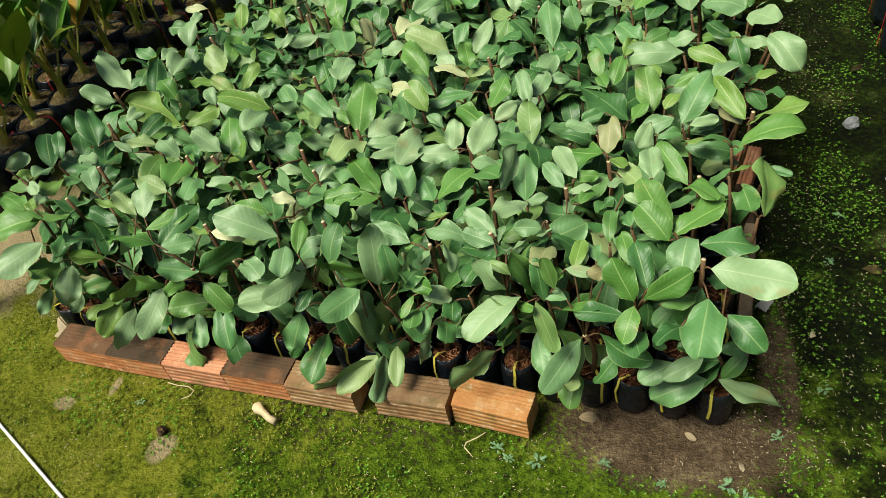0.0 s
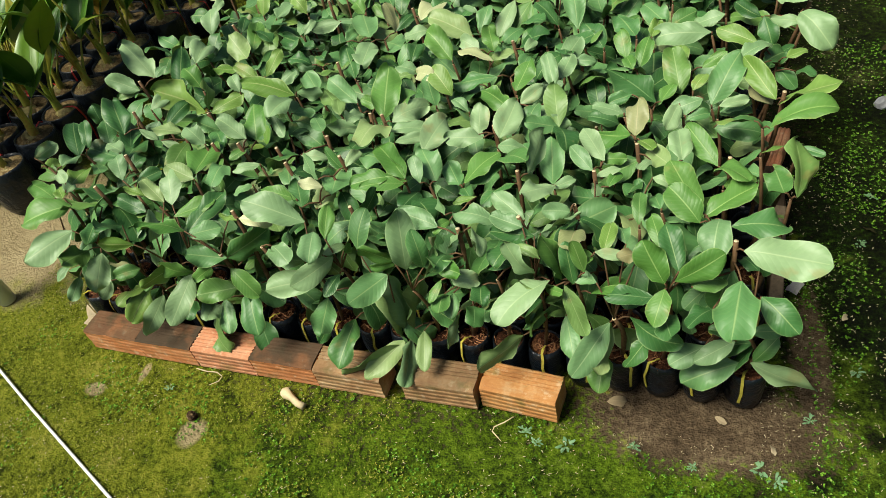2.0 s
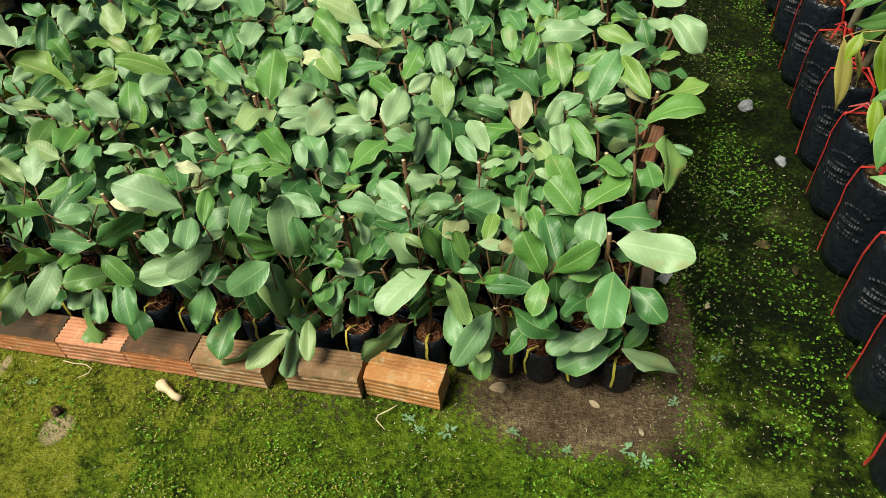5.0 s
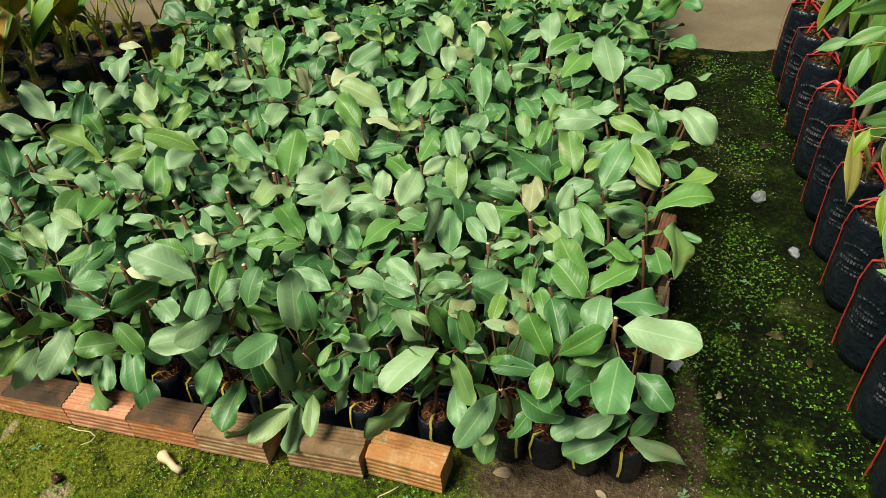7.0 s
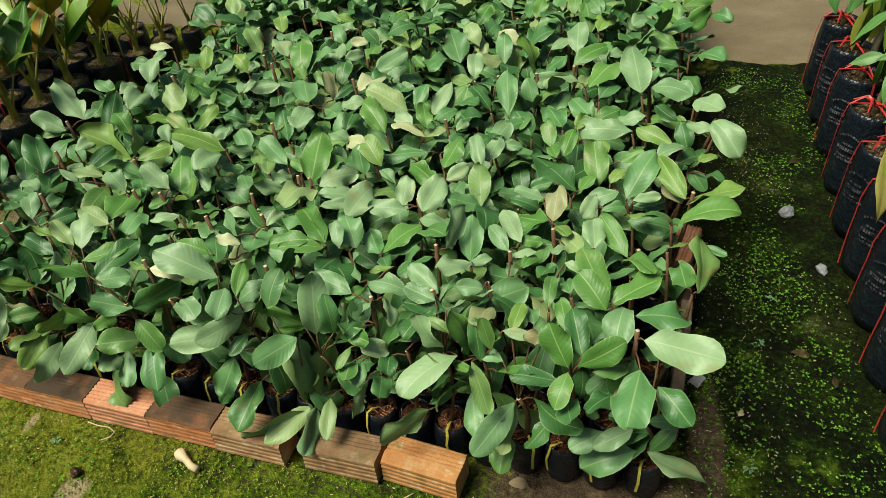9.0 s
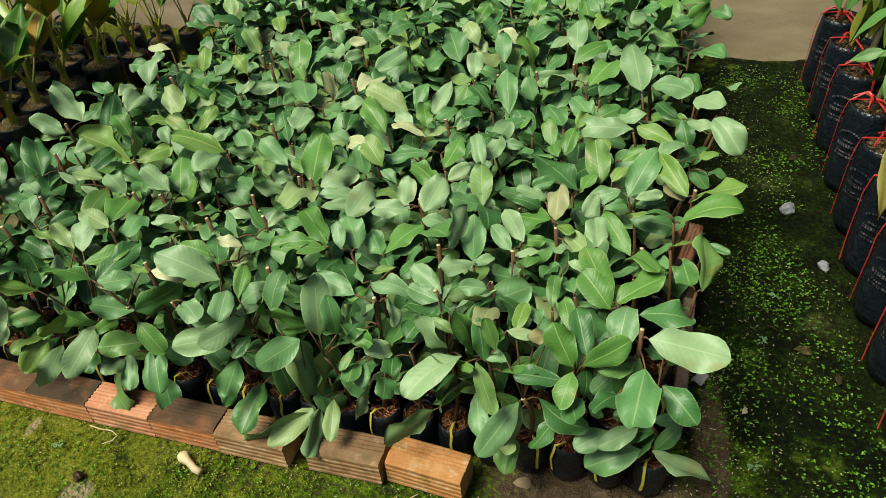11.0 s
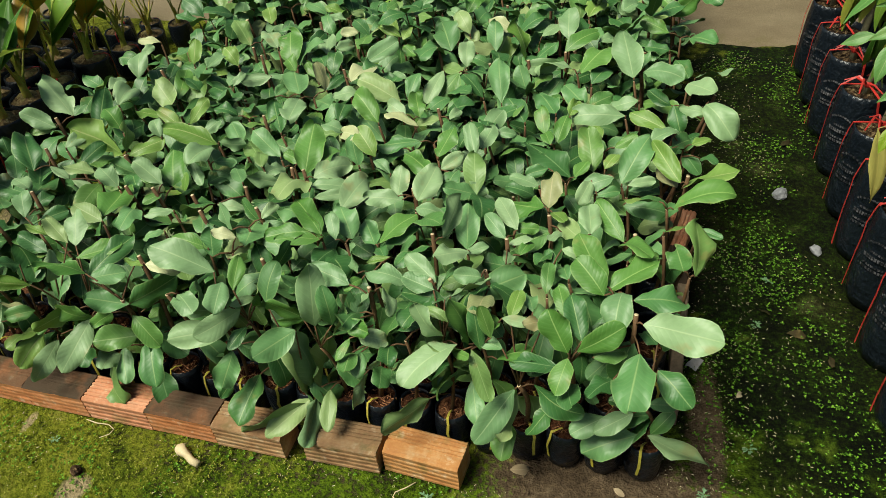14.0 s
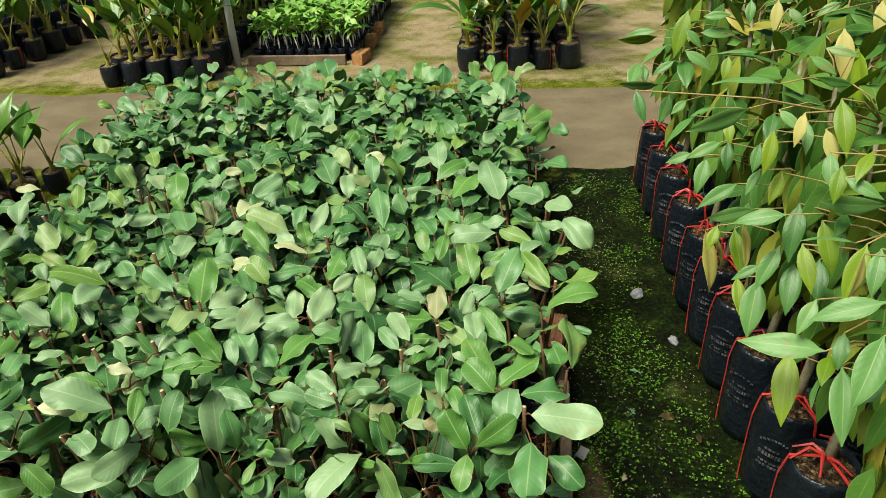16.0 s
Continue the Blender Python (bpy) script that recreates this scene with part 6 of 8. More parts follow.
BRIGHT = leaf_material("bright_leaf", [(0.0, (0.075, 0.205, 0.034)), (1.0, (0.125, 0.275, 0.055))], (0.32, 0.46, 0.15), glow=0.12)
PALE = leaf_material("pale_leaf", [(0.0, (0.150, 0.290, 0.120)), (1.0, (0.29, 0.43, 0.21))], (0.36, 0.48, 0.24), glow=0.12)
SPRING = leaf_material("yellow_green_leaf", [(0.0, (0.13, 0.26, 0.04)), (1.0, (0.22, 0.36, 0.08))], (0.46, 0.52, 0.22), glow=0.15)
DEEP = leaf_material("deep_green_leaf", [(0.0, (0.035, 0.115, 0.030)), (1.0, (0.065, 0.17, 0.048))], (0.20, 0.32, 0.13))
SPROUT = leaf_material("sprout_leaf", [(0.0, (0.24, 0.36, 0.13)), (1.0, (0.30, 0.42, 0.16))], (0.42, 0.50, 0.25), glow=0.15)
RUSSET = leaf_material("russet_leaf", [(0.0, (0.24, 0.27, 0.12)), (1.0, (0.30, 0.28, 0.14))], (0.40, 0.36, 0.2))
CREAM = leaf_material("faded_leaf", [(0.0, (0.46, 0.50, 0.25)), (1.0, (0.54, 0.57, 0.32))], (0.58, 0.6, 0.36), glow=0.12)
TONES = [BRIGHT, guava_top, PALE, SPRING, DEEP, SPROUT, RUSSET, CREAM]


def build_heroes(cells):
    for n, (col, row, node, leaves, cut) in enumerate(HEROES):
        x, y = cells(col, row)
        label = "guava sapling with a bare cut stem in a black bag" if cut else "guava sapling with large wavy green leaves in a black bag"
        ob = root("guava_sapling", label, "sapling", "guava saplings in the bed", pose(x, y, 0))
        child("bag", BAGS[n % 5], ob, pose(0, 0, 0, 0, 0, 50 * n), "small black plastic grow bag")
        if row < 4:
            tagged(child("soil", SOILS[n % 3], ob), kind="stuff")
            child("ribbon", TIES[n % 4], ob, pose(0, 0, 0, 0, 0, 225 + 15 * (n % 6)), "yellow plastic tie")
        tip = Vector(node) - Vector((x, y, 0))
        foot = Vector((0, 0, 0.09))
        line = lambda s: foot.lerp(tip, s) + Vector((0.012 * math.sin(s * 3), 0, 0.02 * math.sin(s * math.pi)))
        thick = 1.35 if cut else 1.0
        verts, faces = tube([line(s / 5) for s in range(6)], [0.0048 * thick, 0.0046 * thick, 0.0044 * thick, 0.0041 * thick, 0.004 * thick, 0.0046 if cut else 0.003], 7)
        ids = [0] * (len(faces) - 1) + [1]
        blades = []
        for k, (lx, ly, lz, az, lift, roll, length, width, tone) in enumerate(leaves):
            p = Vector((lx - x, ly - y, lz))
            near = min((line(s / 12) for s in range(13)), key=lambda q: (q - p).length + 0.3 * abs(q.z - p.z + 0.02))
            v, f = tube([near, near.lerp(p, 0.55) + Vector((0, 0, 0.006)), p], [0.0024, 0.002, 0.0016], 5)
            faces += [tuple(i + len(verts) for i in q) for q in f]
            ids += [0] * len(f)
            verts += v
            r = random.Random(4000 + 17 * n + k)
            bend = r.uniform(-0.1, 1.2)
            me = leaf_mesh("leaf", length * 1.12, width * 1.16, bend, r.choice((r.uniform(-0.7, -0.2), r.uniform(0.2, 0.9))), r.uniform(0.07, 0.21), [TONES[tone], guava_under], "oval", 1000 + n * 11 + k, 12, r.uniform(-0.6, 0.6))
            blades.append((me, leaf_pose(p, az, lift + math.degrees(bend) * 0.25, roll)))
        # lower leaves that fill the plant up
        fill = random.Random(2000 + n)
        turn = fill.uniform(0, 360)
        for k in range(2 if col > 18 else (max(4, 8 - len(leaves)) if row < 15 else 8) if row else 5 if not leaves and col < 15 else 1):
            p = line(fill.uniform(0.4, 0.9) if row else fill.uniform(0.55, 0.85))
            turn = fill.uniform(120, 240) if col > 18 else fill.uniform(20, 160) if row == 0 and k < 2 else fill.uniform(210, 330) if row == 0 else turn + fill.uniform(70, 130)
            blades.append((fill.choice(LEAVES), leaf_pose(p, turn, fill.uniform(-70, -25) if row == 0 else fill.uniform(-40, 12), fill.uniform(-35, 35)) @ Matrix.Scale(fill.uniform(0.9, 1.1), 4)))
        # leaves low on the front rows, hanging to both sides of the stem
        for k in range(3 if row < 3 and col < 17 else 0):
            turn = fill.choice((0, 180)) + fill.uniform(-40, 40)
            blades.append((fill.choice(LEAVES), leaf_pose(line(fill.uniform(0.4, 0.75)), turn, fill.uniform(-65, -20), fill.uniform(-30, 30)) @ Matrix.Scale(fill.uniform(0.85, 1.0), 4)))
        child("stem", mesh_of("stem", verts, faces, [bark, cut_wood], ids), ob)
        for me, m in blades:
            child("leaf", me, ob, m)


def bed():
    step = 0.0865
    cols = [-1.345 + step * i for i in range(21)]
    rows = [0.125 + 0.0885 * j for j in range(26)]
    rest = []
    taken = {(h[0], h[1]) for h in HEROES}
    build_heroes(lambda i, j: (cols[i], rows[j]))
    made = [sapling(p, BAGS[i % 5], SOILS[i % 3], TIES[i % 4], "guava sapling with broad matte green leaves in a black bag") for i, p in enumerate(PLANS)]
    used = set()
    for j, y in enumerate(rows):
        for i, x in enumerate(cols):
            k = random.randrange(26) if j else 26 + random.randrange(7)
            if (i, j) in taken or (i == 20 and (j < 6 or 8 < j < 11)):
                continue
            low = 0.74 if j < 2 or i == 20 else 0.84 if j < 15 else 0.96
            px, py = x + random.uniform(-0.012, 0.012), y + random.uniform(-0.012, 0.012)
            lean_x = random.uniform(-5, 5) + (-5 if j == 0 else 0)
            lean_y = random.uniform(-5, 5) + (-4 if i > 18 else -8 if i == 0 else 0)
            m = Matrix.Translation((px, py, 0)) @ pose(0, 0, 0, lean_x, lean_y, 0) @ pose(0, 0, 0, 0, 0, random.uniform(0, 360)) @ Matrix.Scale(low * random.uniform(0.92, 1.10), 4)
            if j < 8:
                if k in used:
                    copy_thing(made[k], m)
                else:
                    made[k].matrix_basis = m
                    used.add(k)
            else:
                stem, leaves, shoot = PLANS[k]
                rest += [(BAGS[k % 5], m), (SOILS[k % 3], m), (stem, m)] + ([(shoot, m)] if shoot else []) + [(me, m @ lm) for me, lm in leaves]
    drop_unused(made, used)
    join_stuff("guava_saplings", rest, "dense rows of guava saplings with broad green leaves", "saplings")


bed()


# ---- tall saplings beyond the aisle ----
LONG = [leaf_mesh("leaf", L := random.uniform(0.115, 0.165), L * random.uniform(0.29, 0.36), random.uniform(0.2, 0.8), random.uniform(0.15, 0.5), 0.02, [durian_top, durian_under], "lance", 400 + i, 9, random.uniform(-0.4, 0.4), False) for i in range(16)]
TALL_BAGS = []
for i in range(4):
    prof = [(0.058, 0.0), (0.071, 0.006), (0.078, 0.03), (0.081, 0.09), (0.080, 0.16), (0.077, 0.23), (0.072, 0.285), (0.070, 0.300), (0.067, 0.300), (0.066, 0.272)]
    TALL_BAGS.append(mesh_of("bag", *lathe(prof, 20, 0.012, 420 + i), [bag_plastic]))


def soil_mesh(radius, z, mat, seed, rough=0.012):
    r = random.Random(seed)
    n = 16
    verts = [(0, 0, z + rough)]
    for k in range(1, 5):
        verts += [(radius * k / 4 * math.cos(a * math.tau / n), radius * k / 4 * math.sin(a * math.tau / n), z + r.uniform(-rough, rough) * (1.2 - k / 5)) for a in range(n)]
    faces = [(0, 1 + k, 1 + (k + 1) % n) for k in range(n)] + [(1 + j * n + k, 1 + (j + 1) * n + k, 1 + (j + 1) * n + (k + 1) % n, 1 + j * n + (k + 1) % n) for j in range(3) for k in range(n)]
    return mesh_of("soil", verts, faces, [mat])


TALL_SOIL = [soil_mesh(0.068, 0.280, dark_soil, 430 + i) for i in range(3)]


def on_wall(radius, az, z):
    return (radius * math.cos(az), radius * math.sin(az), z)


def tall_ribbon(az, seed, bow):
    """A red tie from the stem over the rim and down the bag's side."""
    r = random.Random(seed)
    line = [(0.012 * math.cos(az), 0.012 * math.sin(az), 0.315), (0.05 * math.cos(az), 0.05 * math.sin(az), 0.309), on_wall(0.073, az, 0.304), on_wall(0.0775, az, 0.285)]
    a = az
    for z in (0.24, 0.19, 0.13, 0.07, 0.02):
        a += r.uniform(-0.10, 0.10)
        line.append(on_wall(0.0845, a, z))
    return strip(line, 0.007, red_tie)


def bow_mesh(seed):
    """The knot round the stem with its loose ends."""
    r = random.Random(seed)
    verts, faces = [], []
    for k in range(5):
        a = r.uniform(0, 6.28)
        end = r.uniform(0.04, 0.08)
        pts = [(0.008 * math.cos(a), 0.008 * math.sin(a), 0.318), (end * 0.5 * math.cos(a), end * 0.5 * math.sin(a), 0.325 + r.uniform(0, 0.02)), (end * math.cos(a + 0.3), end * math.sin(a + 0.3), 0.308)]
        v, f = tube(pts, [0.005, 0.004, 0.002], 4)
        faces += [tuple(i + len(verts) for i in q) for q in f]
        verts += v
    v, f = lathe([(0.010, 0.308), (0.013, 0.314), (0.013, 0.322), (0.010, 0.327)], 10, 0.05, seed)
    faces += [tuple(i + len(verts) for i in q) for q in f]
    verts += [Vector(p) for p in v]
    return mesh_of("bow", verts, faces, [red_tie], smooth=False)


BOWS = [bow_mesh(440 + i) for i in range(3)]


def print_mesh(az, seed):
    """Lines of unreadable white print on the bag, the top one arched."""
    r = random.Random(seed)
    verts, faces = [], []
    for row, (z, half, tall) in enumerate(((0.215, 0.42, 0.006), (0.196, 0.22, 0.006), (0.176, 0.40, 0.011), (0.155, 0.34, 0.006), (0.142, 0.38, 0.008))):
        a = -half
        while a < half:
            w = r.uniform(0.045, 0.10)
            lift = 0.014 * (1 - (a / 0.42) ** 2) if row == 0 else 0.0
            b = len(verts)
            for d in (0, w / 2, w):
                for zz in (z + lift, z + lift + tall):
                    verts.append(on_wall(0.0852, az + a + d, zz))
            faces += [(b, b + 2, b + 3, b + 1), (b + 2, b + 4, b + 5, b + 3)]
            a += w + 0.03
    return mesh_of("print", verts, faces, [white_print], smooth=False)


PRINTS = [print_mesh(radians(215 + 8 * i), 450 + i) for i in range(3)]


twig_bark = speckled("golden_twig", [(0.3, (0.20, 0.14, 0.05)), (0.7, (0.42, 0.32, 0.12))], 40, 0.6, 0.2, 0.4, 0.001)


def plan_tall(seed, height):
    """Stem, branches and leaf poses of one tall sapling."""
    r = random.Random(seed)
    sway = (r.uniform(-0.05, 0.05), r.uniform(-0.05, 0.05))
    at = lambda s: Vector((sway[0] * math.sin(s * 2.6), sway[1] * math.sin(s * 2.2), 0.27 + (height - 0.27) * s))
    stem = mesh_of("stem", *tube([at(s / 6) for s in range(7)], [0.009 - 0.0011 * s for s in range(7)], 7), [grey_bark])
    leaves, twigs = [], []
    az = r.uniform(0, 360)
    s = r.uniform(0.08, 0.14)
    while s < 1.0:
        p0 = at(s)
        d = Vector((math.cos(radians(az)), math.sin(radians(az)), 0))
        reach = r.uniform(0.07, 0.17) * (1.15 - 0.5 * s) * (0.35 if d.x < -0.3 else 1.0)
        p1 = p0 + d * reach * 0.5 + Vector((0, 0, 0.035))
        p2 = p0 + d * reach + Vector((0, 0, 0.02))
        twigs.append(mesh_of("branch", *tube([p0, p1, p2], [0.0032, 0.0024, 0.0016], 5), [twig_bark]))
        for p, da in ((p0.lerp(p1, 0.5), 80), (p1, 60), (p1, -70), (p2, 15), (p2, -55)):
            blade, m = r.choice(LONG), leaf_pose(p, az + da + r.uniform(-30, 30), r.choice((r.uniform(-88, -60), r.uniform(-85, -50), r.uniform(-25, 14))), r.uniform(-45, 45))
            if (m @ Vector((0.12, 0, 0))).x > -0.08 and (p.z > 0.37 or p.x > 0):
                leaves.append((blade, m))
        az += r.uniform(110, 165)
        s += r.uniform(0.045, 0.062)
    leaves.append((r.choice(LONG), leaf_pose(at(1.0), az, 60, 0)))
    leaves.append((r.choice(LONG), leaf_pose(at(1.0), az + 170, 20, 10)))
    return stem, leaves, twigs


GOLD = leaf_material("golden_leaf", [(0.0, (0.42, 0.40, 0.10)), (1.0, (0.55, 0.48, 0.14))], (0.5, 0.42, 0.12), 0.5, 0.35, 9.0, 0.15, glow=0.25)
LIME = leaf_material("lime_leaf", [(0.0, (0.16, 0.30, 0.012)), (1.0, (0.27, 0.40, 0.018))], (0.40, 0.42, 0.08), 0.45, 0.4, 9.0, 0.15, glow=0.35)
MINT = leaf_material("fresh_leaf", [(0.0, (0.085, 0.235, 0.045)), (1.0, (0.165, 0.345, 0.095))], (0.34, 0.46, 0.16), 0.45, 0.4, 9.0, 0.15, glow=0.2)
DARK = leaf_material("dark_glossy_leaf", [(0.0, (0.05, 0.16, 0.03)), (1.0, (0.08, 0.22, 0.04))], (0.16, 0.28, 0.07), 0.42, 0.4, 9.0, 0.15, glow=0.2)
TALL_TONES = [MINT, LIME, DARK, GOLD]
TALL_HEROES = []


def tall_hero(x, y, leaves):
    """A tall sapling whose nearest leaves are known: x, y, z, turn, lift, roll, length, width, tone."""
    TALL_HEROES.append((x, y, leaves))


tall_hero(0.975, -0.03, (
    (0.836, 0.02, 0.913, -110, -46, -57, 0.071, 0.025, 3),
    (0.844, -0.057, 0.877, -179, -27, -35, 0.097, 0.034, 0),
    (0.885, 0.064, 0.897, -111, -47, 5, 0.075, 0.028, 0),
    (0.869, 0.04, 0.671, -97, -40, 5, 0.122, 0.043, 0),
    (0.834, -0.095, 0.843, -128, -44, -12, 0.107, 0.042, 0),
    (0.881, -0.061, 0.732, -151, -31, -23, 0.06, 0.026, 2),
))
tall_hero(0.975, 0.17, (
    (0.873, 0.148, 1.029, -125, -30, -2, 0.06, 0.021, 1),
    (0.839, 0.216, 0.998, -95, -49, 25, 0.06, 0.025, 0),
    (0.84, 0.21, 0.905, -25, -2, 91, 0.098, 0.034, 0),
    (0.874, 0.121, 0.874, 155, -7, 15, 0.077, 0.027, 0),
    (0.832, 0.216, 0.815, -91, -46, 20, 0.085, 0.03, 1),
    (0.867, 0.238, 0.853, -86, -49, 15, 0.095, 0.033, 1),
    (0.877, 0.093, 0.888, -119, -51, -8, 0.094, 0.033, 1),
    (0.856, 0.16, 0.73, -131, -45, -13, 0.068, 0.028, 0),
    (0.846, 0.179, 0.989, -114, -52, -2, 0.06, 0.025, 1),
    (0.832, 0.132, 0.99, -45, -18, 52, 0.06, 0.021, 0),
    (0.911, 0.243, 0.863, -129, -16, -13, 0.06, 0.023, 2),
    (0.875, 0.117, 0.644, 163, -5, -41, 0.137, 0.048, 0),
    (0.883, 0.26, 0.528, -107, -42, 14, 0.143, 0.05, 1),
    (0.886, 0.115, 0.635, -118, -14, 5, 0.065, 0.029, 1),
    (0.893, 0.106, 0.695, -113, -42, 12, 0.063, 0.028, 2),
    (0.875, 0.103, 0.597, -132, -43, 54, 0.063, 0.022, 0),
))
tall_hero(0.975, 0.36, (
    (0.528, 0.369, 1.06, -67, -49, 27, 0.06, 0.021, 2),
    (0.832, 0.457, 0.943, -117, -55, -14, 0.084, 0.029, 1),
    (0.88, 0.311, 1.06, -93, -50, 14, 0.097, 0.034, 1),
    (0.864, 0.306, 1.005, -74, -49, 33, 0.067, 0.023, 3),
    (0.844, 0.36, 1.016, -128, -57, -8, 0.06, 0.021, 3),
    (0.93, 0.388, 1.06, 157, -9, -104, 0.06, 0.021, 0),
    (0.867, 0.394, 0.986, -106, -50, 6, 0.06, 0.021, 0),
    (0.856, 0.365, 0.797, 175, -17, -39, 0.093, 0.034, 0),
    (0.871, 0.466, 0.844, -119, -50, -15, 0.068, 0.027, 1),
    (0.912, 0.444, 0.782, -107, -52, 9, 0.117, 0.041, 2),
    (0.876, 0.407, 0.698, -128, -50, -12, 0.097, 0.034, 0),
    (0.916, 0.41, 0.654, -113, -46, 6, 0.107, 0.042, 2),
    (0.929, 0.334, 0.709, -107, -44, 13, 0.084, 0.038, 2),
    (0.881, 0.293, 0.457, -83, -41, 82, 0.079, 0.028, 3),
))
tall_hero(0.975, 0.575, (
    (0.846, 0.515, 1.021, 159, -2, 0, 0.119, 0.042, 0),
    (0.906, 0.667, 0.901, -110, -35, -1, 0.078, 0.035, 2),
    (1.034, 0.617, 1.06, -100, -55, 64, 0.137, 0.048, 1),
    (0.919, 0.572, 1.06, -31, -33, 55, 0.06, 0.021, 0),
    (0.973, 0.633, 1.06, -39, -14, 57, 0.06, 0.021, 0),
    (0.852, 0.506, 0.968, -50, -35, 49, 0.06, 0.021, 0),
    (0.85, 0.564, 0.868, -122, -58, -9, 0.06, 0.026, 0),
    (0.831, 0.603, 0.752, -160, -35, -40, 0.094, 0.033, 0),
    (0.872, 0.577, 0.698, 174, -25, -84, 0.101, 0.035, 0),
    (0.884, 0.661, 0.614, -82, -46, -32, 0.109, 0.038, 3),
    (0.872, 0.472, 0.568, -106, -51, 4, 0.126, 0.053, 0),
    (0.865, 0.576, 0.508, -96, -42, 5, 0.089, 0.031, 1),
    (0.869, 0.585, 0.796, -131, -49, -18, 0.06, 0.022, 0),
    (0.879, 0.492, 0.595, -171, -32, -38, 0.065, 0.023, 0),
))
tall_hero(0.975, 0.785, (
    (0.877, 0.748, 1.017, 163, -3, 6, 0.103, 0.036, 0),
    (0.864, 0.718, 0.894, -166, -29, -91, 0.136, 0.048, 0),
    (0.884, 0.88, 0.74, -97, -53, 7, 0.074, 0.033, 2),
    (0.846, 0.797, 0.836, -90, -46, 17, 0.06, 0.026, 1),
    (1.074, 0.795, 1.06, -97, -60, 15, 0.118, 0.041, 3),
    (0.881, 0.702, 0.574, -90, -46, 5, 0.115, 0.041, 1),
    (0.855, 0.756, 0.553, -122, -48, -10, 0.065, 0.029, 1),
    (0.865, 0.813, 0.503, -67, -45, -35, 0.099, 0.035, 3),
))
tall_hero(0.975, 0.985, (
    (0.889, 1.013, 0.934, -114, -56, -3, 0.063, 0.028, 1),
    (0.882, 1.012, 0.79, 175, -18, -1, 0.074, 0.026, 0),
    (0.834, 1.051, 0.751, -160, -38, 9, 0.108, 0.038, 0),
    (0.834, 1.021, 0.646, 177, -23, -46, 0.071, 0.031, 0),
    (0.885, 0.944, 0.714, -169, -30, -51, 0.092, 0.032, 0),
    (0.851, 0.935, 0.67, -112, -55, -3, 0.094, 0.039, 0),
    (1.281, 1.076, 1.06, -106, -61, 8, 0.101, 0.035, 3),
    (1.015, 1.001, 1.06, -53, -34, 47, 0.06, 0.023, 2),
    (1.168, 1.053, 1.06, -176, -31, -48, 0.06, 0.027, 0),
    (0.876, 0.914, 0.449, -79, -48, -24, 0.168, 0.059, 3),
))
tall_hero(0.975, 1.18, (
    (0.858, 1.209, 0.947, -11, -6, 53, 0.093, 0.032, 0),
    (0.858, 1.204, 0.994, -21, 1, 64, 0.069, 0.024, 0),
    (0.953, 1.107, 1.06, -96, -56, 12, 0.06, 0.026, 0),
    (1.022, 1.1, 1.06, -107, -59, 6, 0.088, 0.031, 3),
))
tall_hero(0.975, 1.41, (
    (0.879, 1.472, 0.952, -124, -63, -10, 0.141, 0.049, 1),
    (0.839, 1.521, 0.827, -161, -27, 3, 0.104, 0.037, 0),
    (0.859, 1.487, 0.782, -166, -38, -43, 0.077, 0.027, 0),
    (0.845, 1.309, 0.867, -35, -35, 54, 0.095, 0.033, 0),
    (0.844, 1.322, 0.929, -44, -46, 38, 0.068, 0.027, 0),
    (0.884, 1.463, 0.794, -97, -27, 5, 0.115, 0.052, 2),
    (0.88, 1.341, 0.695, -148, -36, -39, 0.061, 0.028, 0),
))
tall_hero(0.975, 1.65, (
    (0.847, 1.742, 0.797, 177, -18, -116, 0.127, 0.044, 1),
    (0.832, 1.56, 0.676, 171, -18, -116, 0.126, 0.044, 0),
    (0.884, 1.594, 0.627, -124, -53, -26, 0.098, 0.044, 0),
))
tall_hero(0.975, 1.87, (
    (0.857, 1.833, 0.795, 173, -18, -52, 0.106, 0.037, 0),
))
tall_hero(0.975, 2.1, (
    (0.861, 2.119, 0.586, -113, -27, -14, 0.128, 0.057, 0),
    (0.901, 2.197, 0.555, -94, -40, 7, 0.085, 0.038, 2),
))


